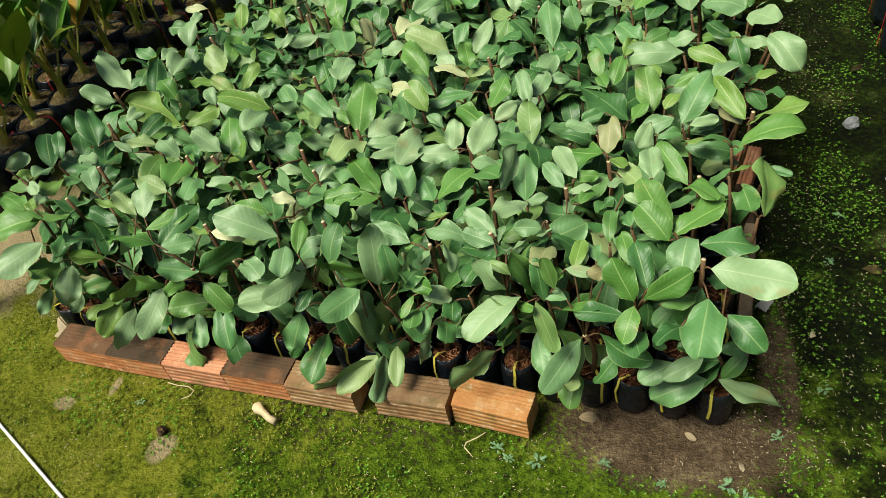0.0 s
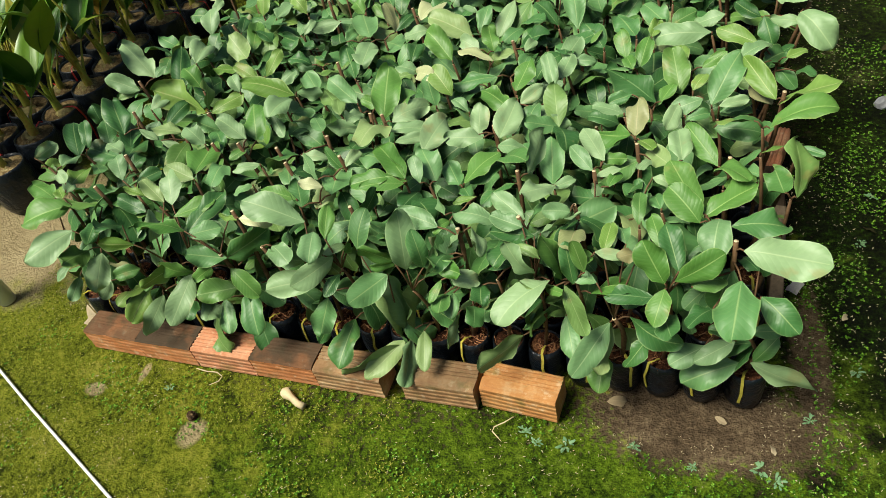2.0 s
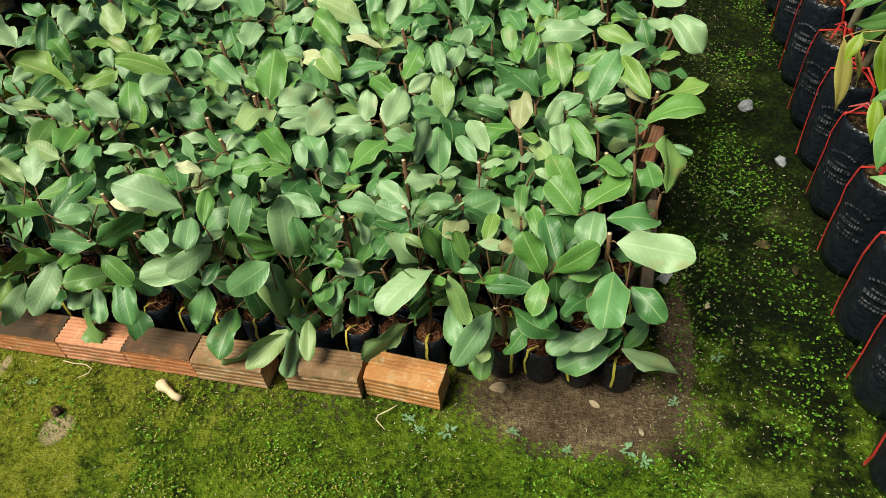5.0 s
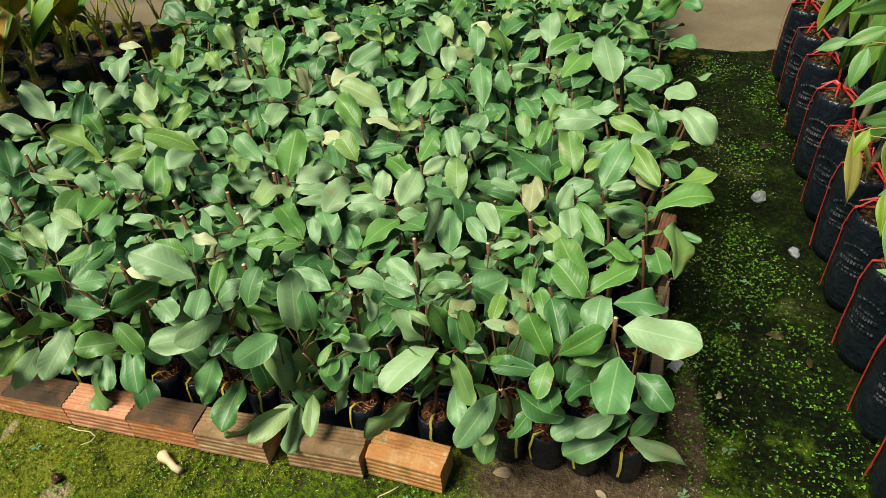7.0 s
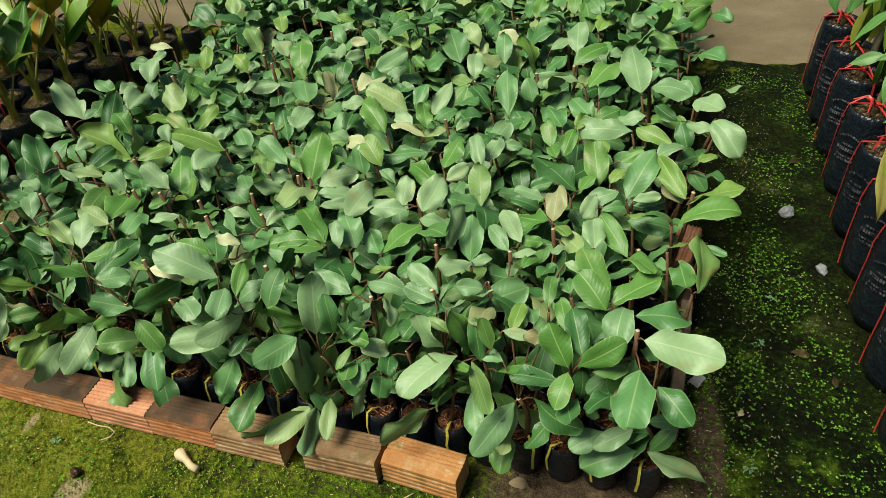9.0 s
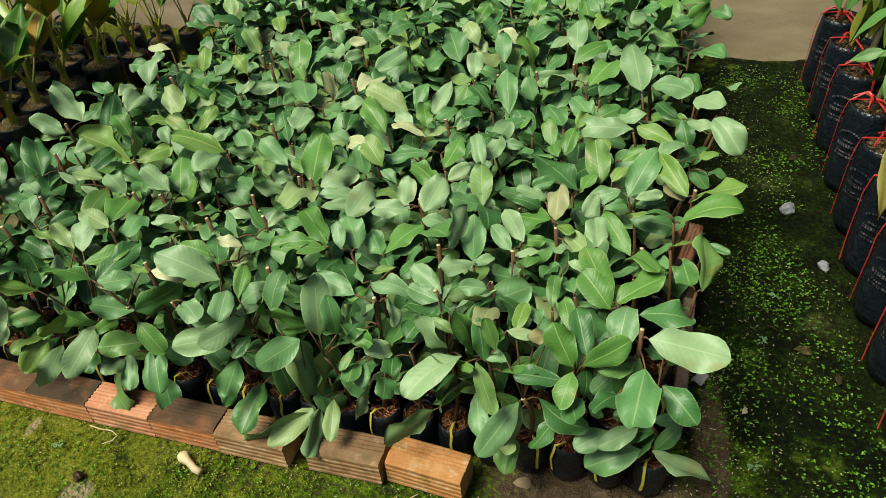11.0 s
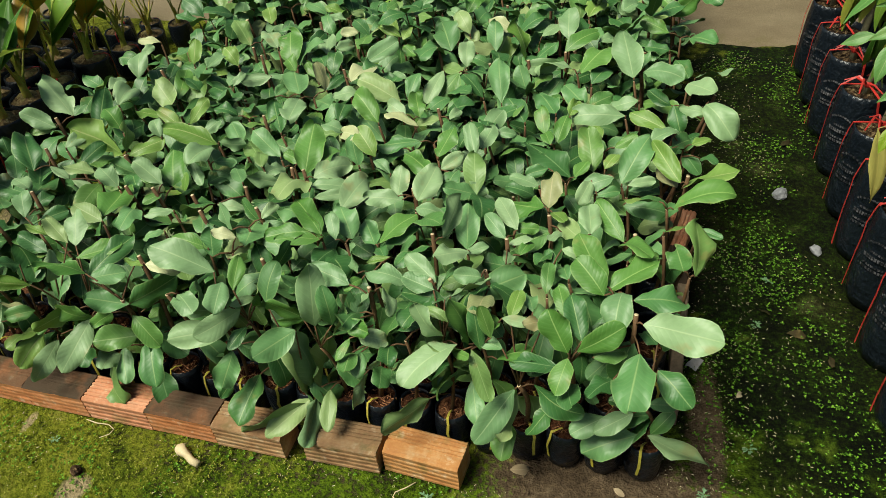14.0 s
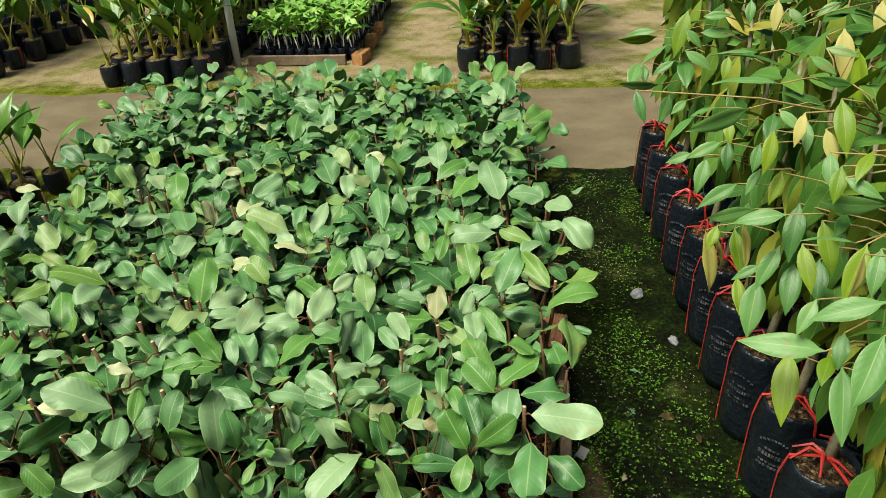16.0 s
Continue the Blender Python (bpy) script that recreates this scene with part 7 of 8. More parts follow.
def build_tall_heroes(plans):
    for n, (x, y, leaves) in enumerate(TALL_HEROES):
        ob = root("tall_sapling", "tall sapling with large drooping glossy leaves in a black bag", "sapling", "tall saplings beyond the aisle", pose(x, y, 0))
        bag = child("bag", TALL_BAGS[n % 4], ob, None, "black plastic grow bag")
        child("print", PRINTS[n % 3], bag, None, "faded white print")
        child("ribbon", tall_ribbon(radians(168), 780 + n, True), bag, None, "red plastic tie")
        child("ribbon", tall_ribbon(radians(288), 790 + n, True), bag, None, "red plastic tie")
        child("bow", BOWS[n % 3], ob, None, "red plastic bow")
        child("soil", TALL_SOIL[n % 3], ob)
        line = lambda s: Vector((0.03 * math.sin(s * 2.4), 0.02 * s, 0.27 + 0.72 * s))
        verts, faces = tube([line(s / 6) for s in range(7)], [0.012, 0.011, 0.0095, 0.008, 0.007, 0.006, 0.004], 8)
        blades = []
        for lx, ly, lz, az, lift, roll, length, width, tone in leaves:
            p = Vector((lx - x, ly - y, lz))
            near = line(max(0.1, min(1.0, (lz - 0.30) / 0.72)))
            child("branch", mesh_of("branch", *tube([near, near.lerp(p, 0.5) + Vector((0, 0, 0.015)), p], [0.0022, 0.0018, 0.0014], 5), [twig_bark]), ob)
            me = leaf_mesh("leaf", length * 1.12, width * 1.05, 0.45, 0.35, 0.03, [TALL_TONES[tone], durian_under if tone != 3 else GOLD], "lance", 1500 + 20 * n + len(blades), 14)
            blades.append((me, leaf_pose(p, az, lift + 7, roll)))
        for me, m in plans[n % 8][1]:
            q = m.translation
            if q.z > 0.52 and q.x > -0.06:
                blades.append((me, m))
        child("stem", mesh_of("stem", verts, faces, [grey_bark]), ob)
        for me, m in blades:
            child("leaf", me, ob, m)


def tall_saplings():
    made, plans, rest = [], [], []
    for i in range(8):
        stem, leaves, twigs = plan_tall(470 + i, random.uniform(0.82, 1.08))
        plans.append((stem, leaves, twigs))
        ob = root("tall_sapling", "tall sapling with glossy green and bronze leaves in a black bag", "sapling", "tall saplings beyond the aisle")
        bag = child("bag", TALL_BAGS[i % 4], ob, None, "black plastic grow bag")
        child("print", PRINTS[i % 3], bag, None, "faded white print")
        child("ribbon", tall_ribbon(radians(172 + random.uniform(-12, 12)), 480 + i, True), bag, None, "red plastic tie")
        child("ribbon", tall_ribbon(radians(285 + random.uniform(-25, 25)), 490 + i, True), bag, None, "red plastic tie")
        child("bow", BOWS[i % 3], ob, None, "red plastic bow")
        child("soil", TALL_SOIL[i % 3], ob)
        child("stem", stem, ob)
        for me in twigs:
            child("branch", me, ob)
        for me, m in leaves:
            child("leaf", me, ob, m)
        made.append(ob)
    used = set()
    for col in range(5):
        for row in range(11):
            x = 0.972 + 0.205 * col + random.uniform(-0.008, 0.008)
            y = (-0.03, 0.17, 0.36, 0.575, 0.785, 0.985, 1.18, 1.41, 1.65, 1.87, 2.10)[row] + random.uniform(-0.008, 0.008)
            k = (row * 3 + col * 5 + random.randrange(2)) % 8
            m = Matrix.Translation((x, y, 0)) @ pose(0, 0, 0, random.uniform(-2, 2), random.uniform(-3, 2), random.uniform(-14, 14)) @ Matrix.Scale(random.uniform(0.94, 1.04), 4)
            if any(abs(x - h[0]) < 0.13 and abs(y - h[1]) < 0.13 for h in TALL_HEROES):
                continue
            if col > 1 or (col == 1 and y > 0.7):
                stem, leaves, twigs = plans[k]
                rest.extend([(TALL_BAGS[k % 4], m), (TALL_SOIL[k % 3], m), (stem, m)] + [(me, m) for me in twigs] + [(me, m @ lm) for me, lm in leaves])
            elif k in used:
                copy_thing(made[k], m)
            else:
                made[k].matrix_basis = m
                used.add(k)
    build_tall_heroes(plans)
    drop_unused(made, used)
    join_stuff("tall_saplings", rest, "further rows of tall glossy-leaved saplings in bags", "saplings")


tall_saplings()

# ---- palm seedlings ----
palm_soil = speckled("dry_husk_soil", [(0.35, (0.05, 0.035, 0.018)), (0.52, (0.16, 0.11, 0.05)), (0.7, (0.36, 0.30, 0.15))], 30, 0.9, 0.1, 1.0, 0.008, 110)
PALM_BAGS = []
for i in range(3):
    prof = [(0.060, 0.0), (0.073, 0.006), (0.080, 0.03), (0.083, 0.08), (0.081, 0.13), (0.077, 0.165), (0.074, 0.172), (0.071, 0.170), (0.070, 0.150)]
    PALM_BAGS.append(mesh_of("bag", *lathe(prof, 18, 0.02, 500 + i), [bag_plastic]))
PALM_SOIL = [soil_mesh(0.073, 0.163, palm_soil, 505 + i, 0.014) for i in range(3)]
BLADES = [leaf_mesh("frond", random.uniform(0.30, 0.46), random.uniform(0.06, 0.095), random.uniform(0.5, 1.5), random.uniform(0.35, 0.7), 0.02, [palm_leaf, palm_leaf], "blade", 510 + i, 12, random.uniform(-0.4, 0.4)) for i in range(8)]
BIFID = [leaf_mesh("frond", random.uniform(0.26, 0.36), random.uniform(0.09, 0.12), random.uniform(0.2, 0.7), random.uniform(0.3, 0.6), 0.02, [palm_leaf, palm_leaf], "blade", 520 + i, 10, random.uniform(-0.3, 0.3)) for i in range(5)]
PALM_TIES = []
for i in range(3):
    PALM_TIES.append(strip([on_wall(0.02, 0, 0.18), on_wall(0.065, 0, 0.182), on_wall(0.08, 0, 0.172), on_wall(0.087, 0.05, 0.13), on_wall(0.089, 0.0, 0.07), on_wall(0.085, -0.05, 0.02)], 0.007, red_tie))


husk_skin = speckled("coconut_husk", [(0.35, (0.06, 0.045, 0.018)), (0.5, (0.17, 0.14, 0.05)), (0.68, (0.34, 0.29, 0.11))], 26, 0.7, 0.2, 0.6, 0.003, 70)
HUSKS = [mesh_of("husk", *lathe([(0.004, -0.012), (0.034, -0.008), (0.044, 0.006), (0.040, 0.020), (0.024, 0.031), (0.003, 0.034)], 12, 0.09, 560 + i), [husk_skin]) for i in range(3)]


def plan_palm(seed, height):
    r = random.Random(seed)
    verts, faces = lathe([(0.012, 0.15), (0.019, 0.165), (0.017, 0.19), (0.013, 0.23), (0.009, 0.28)], 9, 0.05, seed)
    verts = [Vector(v) for v in verts]
    fronds = []
    for k in range(r.randrange(3, 5)):
        a = k * 137.5 + r.uniform(-25, 25)
        d = Vector((math.cos(radians(a)), math.sin(radians(a)), 0))
        h = height * (r.uniform(0.30, 0.5) if k > 1 else r.uniform(0.6, 1.0))
        out = r.uniform(0.03, 0.10)
        p = [Vector((0, 0, 0.18)), d * out * 0.3 + Vector((0, 0, 0.18 + h * 0.45)), d * out + Vector((0, 0, 0.18 + h))]
        v, f = tube(p, [0.0075, 0.0052, 0.0034], 6)
        faces += [tuple(i + len(verts) for i in q) for q in f]
        verts += v
        if r.random() < 0.6:
            fronds.append((r.choice(BLADES), leaf_pose(p[2], a, r.uniform(35, 78), r.uniform(-20, 20))))
        else:
            for da in (-13, 13):
                fronds.append((r.choice(BIFID), leaf_pose(p[2], a + da, r.uniform(45, 75), da * 1.5)))
    return mesh_of("stem", verts, faces, [palm_stem]), fronds


def palms():
    made, plans = [], []
    for i in range(6):
        stem, fronds = plan_palm(530 + i, random.uniform(0.24, 0.42))
        plans.append((stem, fronds))
        ob = root("palm_seedling", "young palm with arching green fronds in a black bag", "palm", "potted palm seedlings")
        bag = child("bag", PALM_BAGS[i % 3], ob, None, "black plastic grow bag")
        child("ribbon", PALM_TIES[i % 3], bag, pose(0, 0, 0, 0, 0, random.uniform(250, 350)), "red plastic tie")
        child("soil", PALM_SOIL[i % 3], ob)
        child("husk", HUSKS[i % 3], ob, pose(0.022, -0.006, 0.147, 0, 0, 40 * i), "yellow-green coconut husk")
        child("stem", stem, ob)
        for me, m in fronds:
            child("frond", me, ob, m)
        made.append(ob)
    spots = []
    for col in range(3):
        spots += [(-2.06 - 0.17 * col + 0.015 * (k % 2) + 0.25 * max(0.0, 0.168 * k - 0.85), 0.56 + 0.168 * k, 1.0 if k < 7 else 0.8) for k in range(10)]
    for row in range(4):
        spots += [(0.055 + 0.173 * k, 3.96 + 0.018 * abs(k - 1) + 0.18 * row, 1.0) for k in range(5)]
    for row in range(4):
        spots += [(-2.40 + 0.155 * k, 3.72 + 0.028 * k + 0.18 * row, 0.97) for k in range(5)]
    spots += [(-3.42 + 0.04 * k - 0.22 * c, 3.95 + 0.22 * k, 1.0) for k in range(6) for c in range(2)]
    far = [(0.055 + 0.173 * k, 4.69 + 0.18 * row, 1.0) for row in range(7) for k in range(5)]
    far += [(-2.40 + 0.155 * k, 4.46 + 0.18 * row, 1.0) for row in range(9) for k in range(5)]
    far += [(-3.86 + 0.04 * k - 0.22 * c, 3.95 + 0.22 * k, 1.1) for k in range(9) for c in range(4)]
    far += [(-2.60, 0.58 + 0.168 * k, 0.8) for k in range(10)]
    rest = []
    for x, y, s in far:
        k = random.randrange(6)
        m = Matrix.Translation((x, y, 0)) @ pose(0, 0, 0, 0, 0, random.uniform(0, 360)) @ Matrix.Scale(s * random.uniform(0.95, 1.1), 4)
        rest += [(PALM_BAGS[k % 3], m), (PALM_SOIL[k % 3], m), (plans[k][0], m)] + [(me, m @ fm) for me, fm in plans[k][1]]
    join_stuff("palm_seedlings", rest, "further rows of young palms in black bags", "palms")
    used = set()
    for n, (x, y, s) in enumerate(spots):
        k = random.randrange(6)
        m = Matrix.Translation((x + random.uniform(-0.012, 0.012), y + random.uniform(-0.012, 0.012), 0)) @ pose(0, 0, 0, random.uniform(-3, 3), random.uniform(-3, 3), random.uniform(0, 360)) @ Matrix.Scale(s * random.uniform(0.95, 1.05), 4)
        if k in used:
            copy_thing(made[k], m)
        else:
            made[k].matrix_basis = m
            used.add(k)
    drop_unused(made, used)


palms()


# ---- tagged seedlings behind the path ----
def seedlings():
    bright_tag = speckled("bright_tag", [(0.3, (0.8, 0.8, 0.8)), (0.7, (0.88, 0.88, 0.88))], 20, 0.5)
    pot = mesh_of("pot", *lathe([(0.026, 0), (0.033, 0.005), (0.036, 0.05), (0.036, 0.09), (0.034, 0.092), (0.033, 0.08)], 12, 0.02, 600), [bag_plastic])
    small = [leaf_mesh("leaf", random.uniform(0.07, 0.10), random.uniform(0.035, 0.05), random.uniform(0.2, 0.8), 0.2, 0.04, [seedling_leaf, seedling_leaf], "lance", 610 + i, 5, 0.0, False) for i in range(6)]
    tag = mesh_of("tag", *tube([(0.014, 0, 0.09), (0.022, 0.002, 0.14), (0.03, 0.004, 0.175), (0.034, 0.004, 0.185)], [0.0015, 0.0062, 0.0035, 0.001], 4), [bright_tag], smooth=False)
    made = []
    for i in range(5):
        r = random.Random(620 + i)
        h = r.uniform(0.27, 0.38)
        stem = mesh_of("stem", *tube([(0, 0, 0.07), (r.uniform(-0.01, 0.01), 0.0, h * 0.6), (r.uniform(-0.02, 0.02), r.uniform(-0.02, 0.02), h)], [0.003, 0.0025, 0.002], 5), [grey_bark])
        ob = root("seedling", "bright green tagged seedling in a small black pot", "seedling", "tagged seedlings in the tray bed")
        child("pot", pot, ob)
        child("stem", stem, ob)
        child("tag", tag, ob, pose(0, 0, 0, 0, 0, r.uniform(200, 340)), "white plastic tag")
        for k in range(11):
            child("leaf", r.choice(small), ob, leaf_pose((0, 0, h - 0.03 * (k // 3)), k * 137 + r.uniform(-20, 20), r.uniform(-40, 60), r.uniform(-40, 40)))
        made.append(ob)
    used, rest = set(), []
    for row in range(22):
        for col in range(10):
            x, y = -1.50 + 0.078 * col + random.uniform(-0.01, 0.01), 4.24 + 0.088 * row + random.uniform(-0.01, 0.01)
            k = random.randrange(5)
            m = Matrix.Translation((x, y, 0.005)) @ pose(0, 0, 0, random.uniform(-5, 5), random.uniform(-5, 5), random.uniform(-60, 60))
            if row > 7:
                rest += [(o.data, m @ o.matrix_basis) for o in made[k].children]
            elif k in used:
                copy_thing(made[k], m)
            else:
                made[k].matrix_basis = m
                used.add(k)
    drop_unused(made, used)
    join_stuff("seedlings", rest, "further rows of bright green tagged seedlings", "seedlings")


seedlings()


def plank(x0, x1, y, h, thick, label, turn=0.0):
    """A sawn board on edge, its long faces slightly uneven."""
    bm = bmesh.new()
    bmesh.ops.create_cube(bm, size=1.0, matrix=Matrix.Diagonal((x1 - x0, thick, h, 1)))
    bmesh.ops.subdivide_edges(bm, edges=[e for e in bm.edges if abs(e.verts[0].co.x - e.verts[1].co.x) > 0.1], cuts=9)
    for v in bm.verts:
        v.co.z += 0.004 * noise.noise((v.co.x * 9, v.co.y * 30, v.co.z * 30))
        v.co.y += 0.002 * noise.noise((v.co.x * 14, 3.0, v.co.z * 30))
    bmesh.ops.bevel(bm, geom=bm.edges[:], offset=0.003, segments=1, affect="EDGES")
    me = bpy.data.meshes.new("edging_board")
    bm.to_mesh(me)
    bm.free()
    me.materials.append(wood_grey)
    ob = tagged(new("edging_board", me), label, "board")
    if turn > 45:
        ob.matrix_basis = pose(y, (x0 + x1) / 2, h / 2, 0, 0, turn)
    else:
        ob.matrix_basis = pose((x0 + x1) / 2, y, h / 2, 0, 0, turn)


plank(0.255, 0.665, 0.455, 0.085, 0.03, "rough brown board edging the sapling bed", 87)
plank(-1.56, -0.84, 4.14, 0.07, 0.03, "weathered tan board edging the seedling bed")
for k, y in enumerate((4.20, 4.62, 5.0)):
    ob = brick(-0.735, y, 78 if k == 0 else 90, 700 + k, "tan clay brick edging the seedling bed", clay_tan)
    ob["group"] = "bricks edging the seedlings"


# ---- posts and cord ----
def post(x, y, label):
    v, f = lathe([(0.026, 0.0), (0.026, 0.6), (0.026, 1.4), (0.026, 2.2), (0.026, 2.6)], 16, 0.0, 1)
    f.append(tuple(range(64, 80)))
    ob = tagged(new("post", mesh_of("post", v, f, [pipe_metal])), label, "post", "metal posts")
    ob.matrix_basis = pose(x, y, 0)


post(-1.77, 0.12, "grey galvanised steel post standing in moss")
post(-1.64, 4.12, "grey galvanised steel post beside the seedling bed")
cord_v, cord_f = tube([(-2.6, 0.352, 0.008), (-1.64, -0.096, 0.008), (-1.389, -0.216, 0.006), (-1.05, -0.371, 0.006), (-0.55, -0.60, 0.006), (-0.1, -0.81, 0.006)], [0.0040] * 6, 8)
tagged(new("cord", mesh_of("cord", cord_v, cord_f, [white_tag])), "thin white cord stretched over the moss", "cord")


# ---- litter on the ground ----
def pebble(x, y, size, seed, label, mat, flat=0.6):
    bm = bmesh.new()
    bmesh.ops.create_icosphere(bm, subdivisions=2, radius=size)
    for v in bm.verts:
        k = 1 + 0.35 * noise.noise(v.co / size * 1.3 + Vector((seed, 0, 0)))
        v.co = Vector((v.co.x * k, v.co.y * k * 0.75, max(v.co.z * k * flat, -size * 0.25)))
    me = bpy.data.meshes.new("stone")
    bm.to_mesh(me)
    bm.free()
    me.materials.append(mat)
    ob = tagged(new("stone", me), label, "stone")
    ob.matrix_basis = pose(x, y, size * 0.2, 0, 0, seed * 50)


pebble(0.775, 1.228, 0.028, 1, "pale grey stone on the mossy aisle", grey_stone)
pebble(0.850, 0.960, 0.022, 2, "small whitish stone on the mossy aisle", grey_stone)
pebble(-0.909, -0.155, 0.018, 3, "brown clod of earth on the moss", dark_soil, 0.9)

# a chewed piece of pale stalk
sv, sf = tube([(-0.048, 0, 0.012), (-0.035, 0.002, 0.014), (-0.01, 0.001, 0.011), (0.02, -0.002, 0.010), (0.045, 0, 0.010)], [0.010, 0.016, 0.011, 0.010, 0.012], 9)
sv = [v + Vector((0, 0.5, 0.5)) * 0.006 * noise.noise(v * 60) for v in sv]
stalk = tagged(new("stalk", mesh_of("stalk", sv, sf, [cut_wood])), "pale chewed piece of plant stalk on moss", "stalk")
stalk.matrix_basis = pose(-0.656, -0.066, 0.0, 0, 0, -22) @ Matrix.Scale(0.85, 4)

DRY = [leaf_mesh("dead_leaf", 0.07, 0.035, 0.9, 0.5, 0.12, [dry_leaf, dry_leaf], "oval", 800 + i, 8, 0.8) for i in range(4)]
for n, (x, y, turn, size) in enumerate(((-1.46, 0.135, -20, 1.3), (-1.40, 0.105, 70, 1.1), (-1.34, 0.10, 160, 1.2), (0.10, 0.055, 15, 0.7), (0.33, 0.055, -20, 0.4), (0.449, -0.017, 100, 0.4), (0.60, 0.36, 60, 0.4), (0.95, 1.42, 30, 0.6), (-1.423, 0.07, 30, 1.1), (-1.30, 0.09, 100, 1.0))):
    ob = tagged(new("dead_leaf", DRY[n % 4]), "curled dry brown leaf lying on the ground", "dead leaf", "fallen leaves")
    ob.matrix_basis = pose(x, y, 0.008, random.uniform(-15, 15), 0, turn) @ Matrix.Scale(size, 4)

# a scrap of clear film by the side bricks
fv = [(0.03 * (i - 2) + random.uniform(-0.004, 0.004), 0.026 * (j - 1.5) + random.uniform(-0.004, 0.004), 0.008 + random.uniform(0, 0.018)) for i in range(5) for j in range(4)]
ff = [(i * 4 + j, i * 4 + j + 4, i * 4 + j + 5, i * 4 + j + 1) for i in range(4) for j in range(3)]
film_mat = speckled("cloudy_film", [(0.3, (0.2, 0.19, 0.18)), (0.7, (0.38, 0.37, 0.36))], 30, 0.3, 0.5, 0.5)
scrap = tagged(new("film_scrap", mesh_of("film_scrap", fv, ff, [film_mat])), "crumpled scrap of cloudy plastic film", "plastic scrap")
scrap.matrix_basis = pose(0.505, 0.455, 0.0, 0, 0, 60) @ Matrix.Scale(0.36, 4)


def weed(x, y, size, seed, mat, label):
    """A small rosette of narrow leaves on the moss."""
    r = random.Random(seed)
    size *= 0.62
    ob = root("weed", label, "weed", "small weeds", pose(x, y, 0))
    blade = leaf_mesh("leaf", size, size * 0.42, 0.6, 0.2, 0.05, [mat, mat], "oval", seed, 5)
    for k in range(14):
        a, d = r.uniform(0, 360), r.uniform(0, size * 0.9)
        child("leaf", blade, ob, leaf_pose((d * math.cos(radians(a)), d * math.sin(radians(a)), 0.002 + 0.006 * r.random()), a + r.uniform(-50, 50), r.uniform(0, 35), 0) @ Matrix.Scale(r.uniform(0.6, 1.1), 4))


blue_weed = leaf_material("blue_green_weed", [(0.0, (0.09, 0.20, 0.08)), (1.0, (0.18, 0.32, 0.16))], (0.2, 0.33, 0.18))
for n, (x, y, size) in enumerate(((-0.069, -0.052, 0.020), (0.025, -0.070, 0.024), (0.422, -0.049, 0.022), (-0.04, -0.075, 0.016), (0.45, -0.075, 0.02), (0.17, -0.045, 0.016), (0.52, 0.08, 0.018), (-1.02, -0.09, 0.014), (0.29, -0.07, 0.014), (0.62, 0.22, 0.018), (0.66, 0.62, 0.016), (0.70, 0.80, 0.018))):
    weed(x, y, size, 850 + n, blue_weed, "small blue-green weed rosette growing in the moss")


def twig(points, label):
    """A thin dry stem lying on the moss."""
    pts = [Vector((x, y, 0.006)) for x, y in points]
    v, f = tube(pts, [0.0016] * (len(pts) - 1) + [0.0009], 5)
    tagged(new("twig", mesh_of("twig", v, f, [cut_wood])), label, "twig", "dry twigs")


twig(((-0.973, -0.020), (-0.94, -0.024), (-0.908, -0.022), (-0.886, -0.032), (-0.889, -0.048), (-0.909, -0.062)), "thin pale curled stem lying on the moss")
twig(((-0.103, -0.019), (-0.120, -0.036), (-0.141, -0.052), (-0.143, -0.064), (-0.117, -0.085)), "thin bent pale twig lying on the moss")
brown_leaf = leaf_material("brown_leaf", [(0.0, (0.022, 0.014, 0.008)), (1.0, (0.05, 0.033, 0.018))], (0.06, 0.04, 0.022), 0.9, 0.05)
for n, (x, y, turn, size) in enumerate(((0.735, 0.60, 10, 0.75), (0.83, 0.50, 80, 0.65), (0.80, 1.52, 40, 0.8), (0.70, 0.66, 140, 0.5))):
    ob = tagged(new("dead_leaf", leaf_mesh("dead_leaf", 0.07, 0.03, 0.5, 0.5, 0.15, [brown_leaf, brown_leaf], "oval", 830 + n, 8, 0.5)), "dark brown shrivelled leaf in the mossy aisle", "dead leaf", "fallen leaves")
    ob.matrix_basis = pose(x, y, 0.008, 10, 0, turn) @ Matrix.Scale(size, 4)


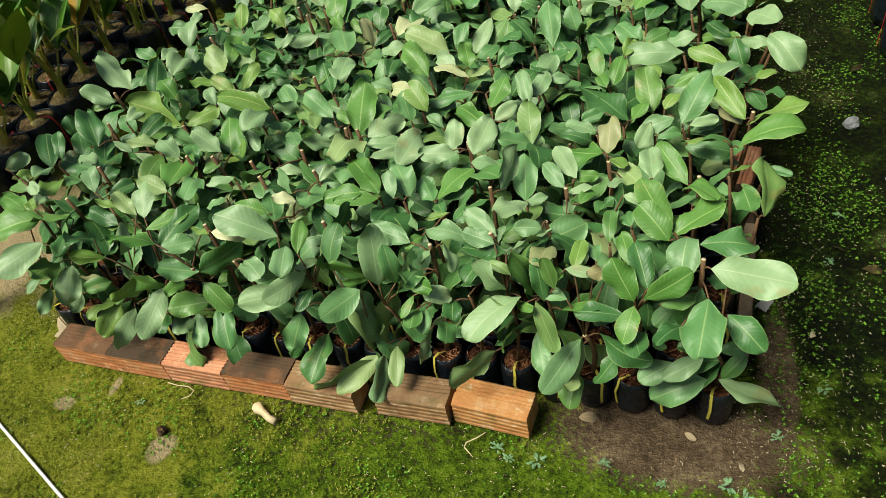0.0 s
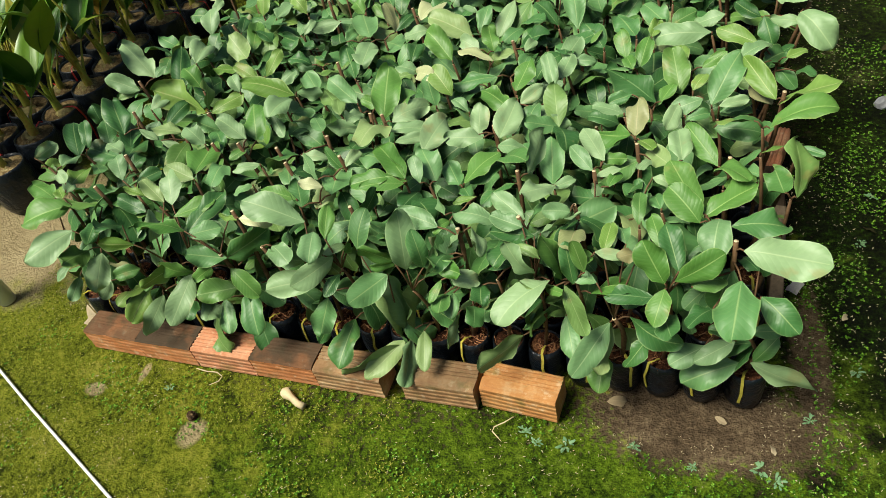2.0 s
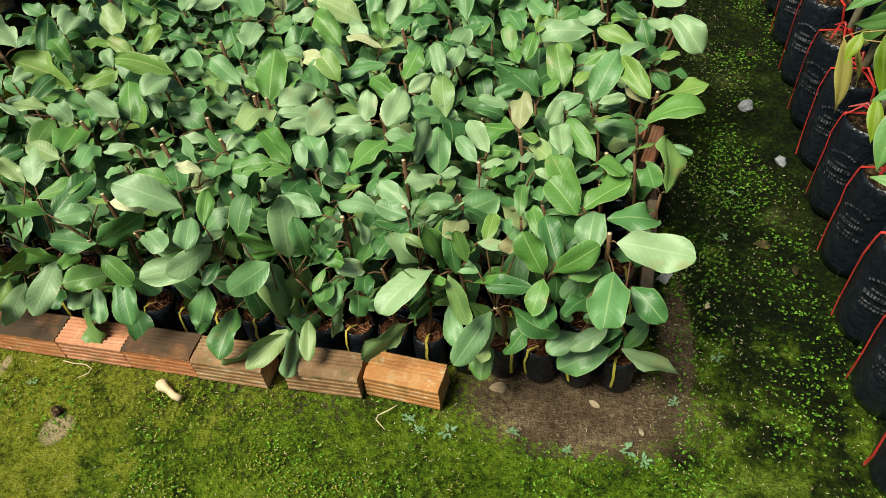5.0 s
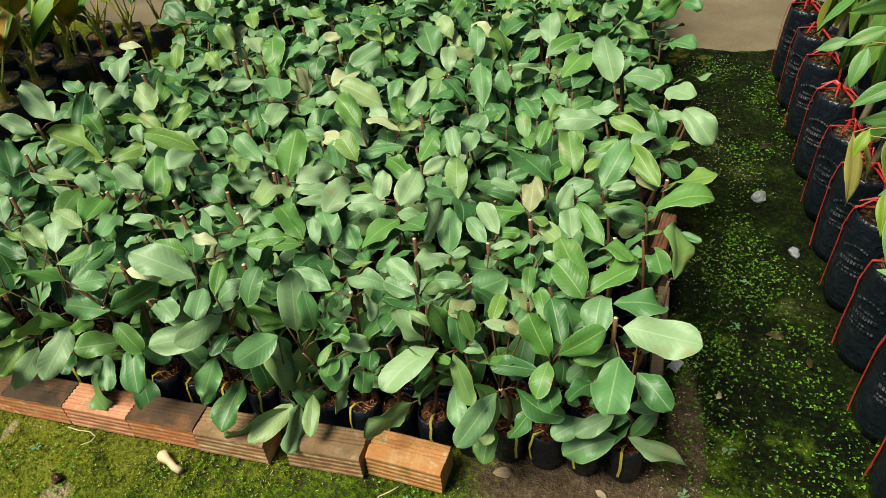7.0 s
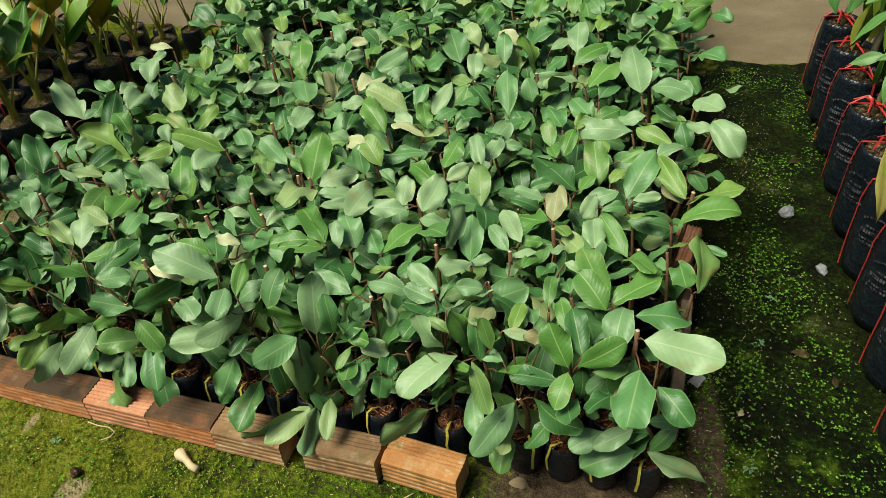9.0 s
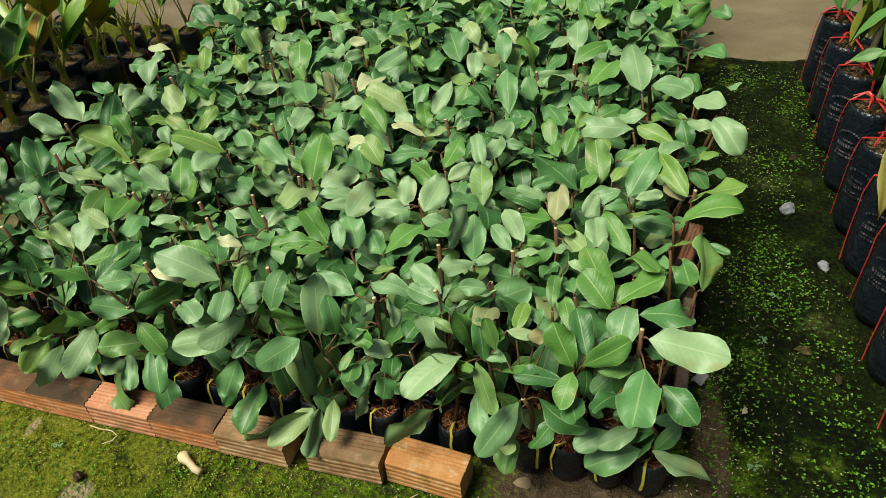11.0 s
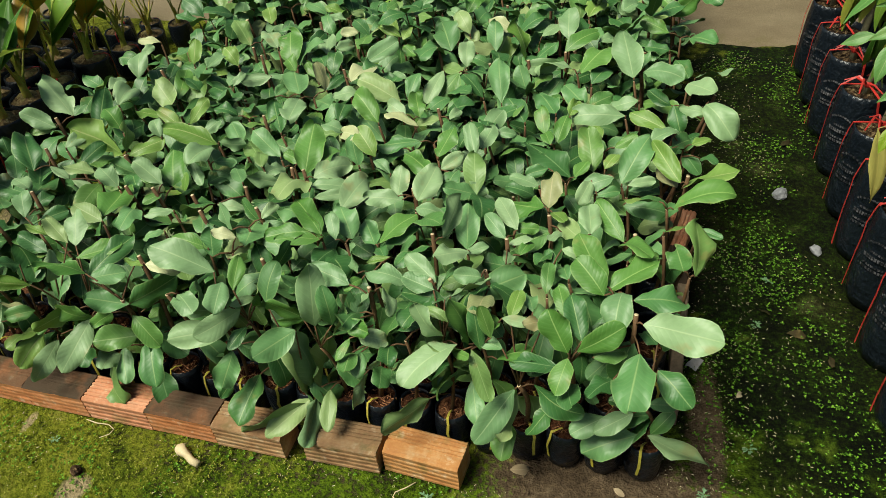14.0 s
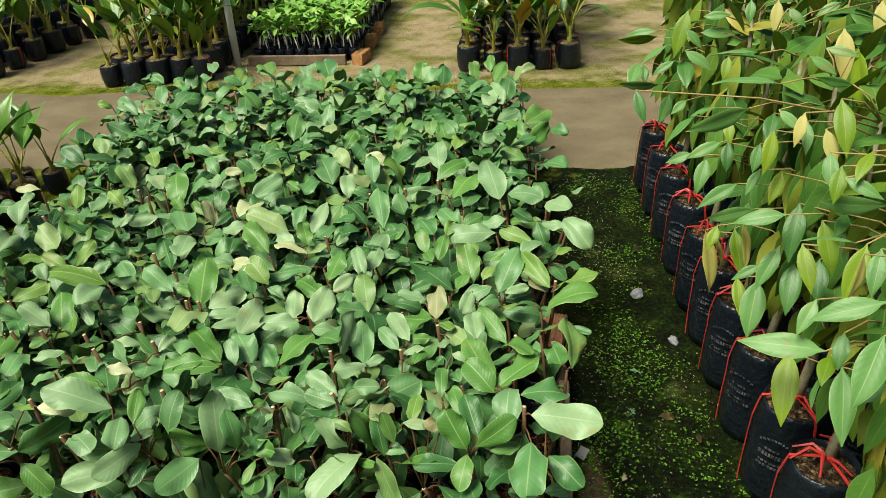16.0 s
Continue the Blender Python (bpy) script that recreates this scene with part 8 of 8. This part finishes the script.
def scatter():
    """Chaff, tiny weeds and moss tufts over the near ground."""
    r = random.Random(900)
    straw_mat = speckled("pale_chaff", [(0.3, (0.26, 0.20, 0.10)), (0.7, (0.52, 0.46, 0.30))], 40, 0.8)
    straws = [mesh_of("chaff", [(0, 0, 0), (L, 0.0003, 0.0006), (L, 0.0013, 0.001), (0, 0.0013, 0.0012), (L / 2, 0.0006, 0.002)], [(0, 1, 4), (1, 2, 4), (2, 3, 4), (3, 0, 4)], [straw_mat], smooth=False) for L in (0.0025, 0.004, 0.0065)]
    items = []
    while len(items) < 4300:
        x, y = r.uniform(-1.7, 1.0), r.uniform(-0.62, 2.25)
        if -1.35 < x < 0.42 and 0.0 < y:
            continue
        dense = noise.noise((x * 4, y * 4, 2)) - (0.22 if x > 0.75 else 0.0) + (0.5 if 0.0 < x < 0.75 and -0.12 < y < 0.6 else 0.0) + (0.6 if 0.46 < x < 0.66 and 0.0 < y < 0.9 else 0.0)
        if r.random() > 0.35 + dense:
            continue
        items.append((r.choice(straws), pose(x, y, 0.002 + 0.004 * r.random(), r.uniform(-20, 20), r.uniform(-20, 20), r.uniform(0, 360))))
    join_stuff("chaff", items, "pale bits of chaff strewn over the moss", "chaff")
    weed_mat = leaf_material("weed_leaf", [(0.0, (0.02, 0.055, 0.003)), (0.5, (0.055, 0.145, 0.008)), (0.75, (0.13, 0.29, 0.02)), (1.0, (0.24, 0.42, 0.06))], (0.08, 0.16, 0.03), 0.85, 0.08)
    bit = mesh_of("bit", [(0, 0, 0), (0.0035, 0.0026, 0.0008), (0.0065, 0, -0.0004), (0.0035, -0.0026, 0.0008), (0.0034, 0, 0)], [(0, 4, 1), (4, 2, 1), (0, 3, 4), (4, 3, 2)], [weed_mat], uvs=[(0, 0.5), (0.5, 1), (1, 0.5), (0.5, 0), (0.5, 0.5)])
    items = []
    while len(items) < 26000:
        x, y = r.uniform(-1.6, 1.05), r.uniform(-0.62, 2.28)
        if -1.4 < x < 0.46 and 0.0 < y:
            continue
        if 0.02 < x < 0.52 and -0.06 < y < 0.2:
            continue
        want = 0.15 + 1.7 * noise.noise((x * 5, y * 5, 7)) + (0.35 if x > 0.5 else 0.15 if x > -0.3 else -0.1) - (0.4 if y > 0.9 else 0.0)
        if r.random() > want:
            continue
        a0, s = r.uniform(0, 360), r.uniform(0.35, 1.0)
        for k in range(r.randrange(2, 5)):
            items.append((bit, leaf_pose((x, y, 0.002), a0 + 110 * k, r.uniform(5, 40), 0) @ Matrix.Scale(s, 4)))
    moss_mat = leaf_material("moss_tuft", [(0.0, (0.05, 0.075, 0.005)), (0.4, (0.14, 0.175, 0.012)), (0.75, (0.25, 0.265, 0.03)), (1.0, (0.40, 0.38, 0.10))], (0.20, 0.21, 0.04), 0.9, 0.05)
    tuft = mesh_of("tuft", [(0, 0, 0), (0.0035, 0.0018, 0.0008), (0.0065, 0, -0.0004), (0.0035, -0.0018, 0.0008), (0.0034, 0, 0)], [(0, 4, 1), (4, 2, 1), (0, 3, 4), (4, 3, 2)], [moss_mat], uvs=[(0, 0.5), (0.5, 1), (1, 0.5), (0.5, 0), (0.5, 0.5)])
    mossy = []
    while len(mossy) < 26000:
        x, y = r.uniform(-1.9, 0.35), r.uniform(-0.62, 0.55)
        if (x > -1.42 and y > -0.0) or (x < -1.7 and y > 0.1) or (x > 0.0 and y > -0.08):
            continue
        if r.random() > 0.45 + 1.3 * noise.noise((x * 6, y * 6, 11)) - (0.35 if x > -0.35 else 0.0):
            continue
        a0, s = r.uniform(0, 360), r.uniform(0.4, 1.0)
        for k in range(3):
            mossy.append((tuft, leaf_pose((x, y, 0.001), a0 + 120 * k, r.uniform(15, 75), 0) @ Matrix.Scale(s, 4)))
    join_stuff("moss_tufts", mossy, "yellow-green moss tufts covering the earth", "moss")
    join_stuff("weeds", items, "tiny bright green weeds growing in the moss", "weeds")


scatter()
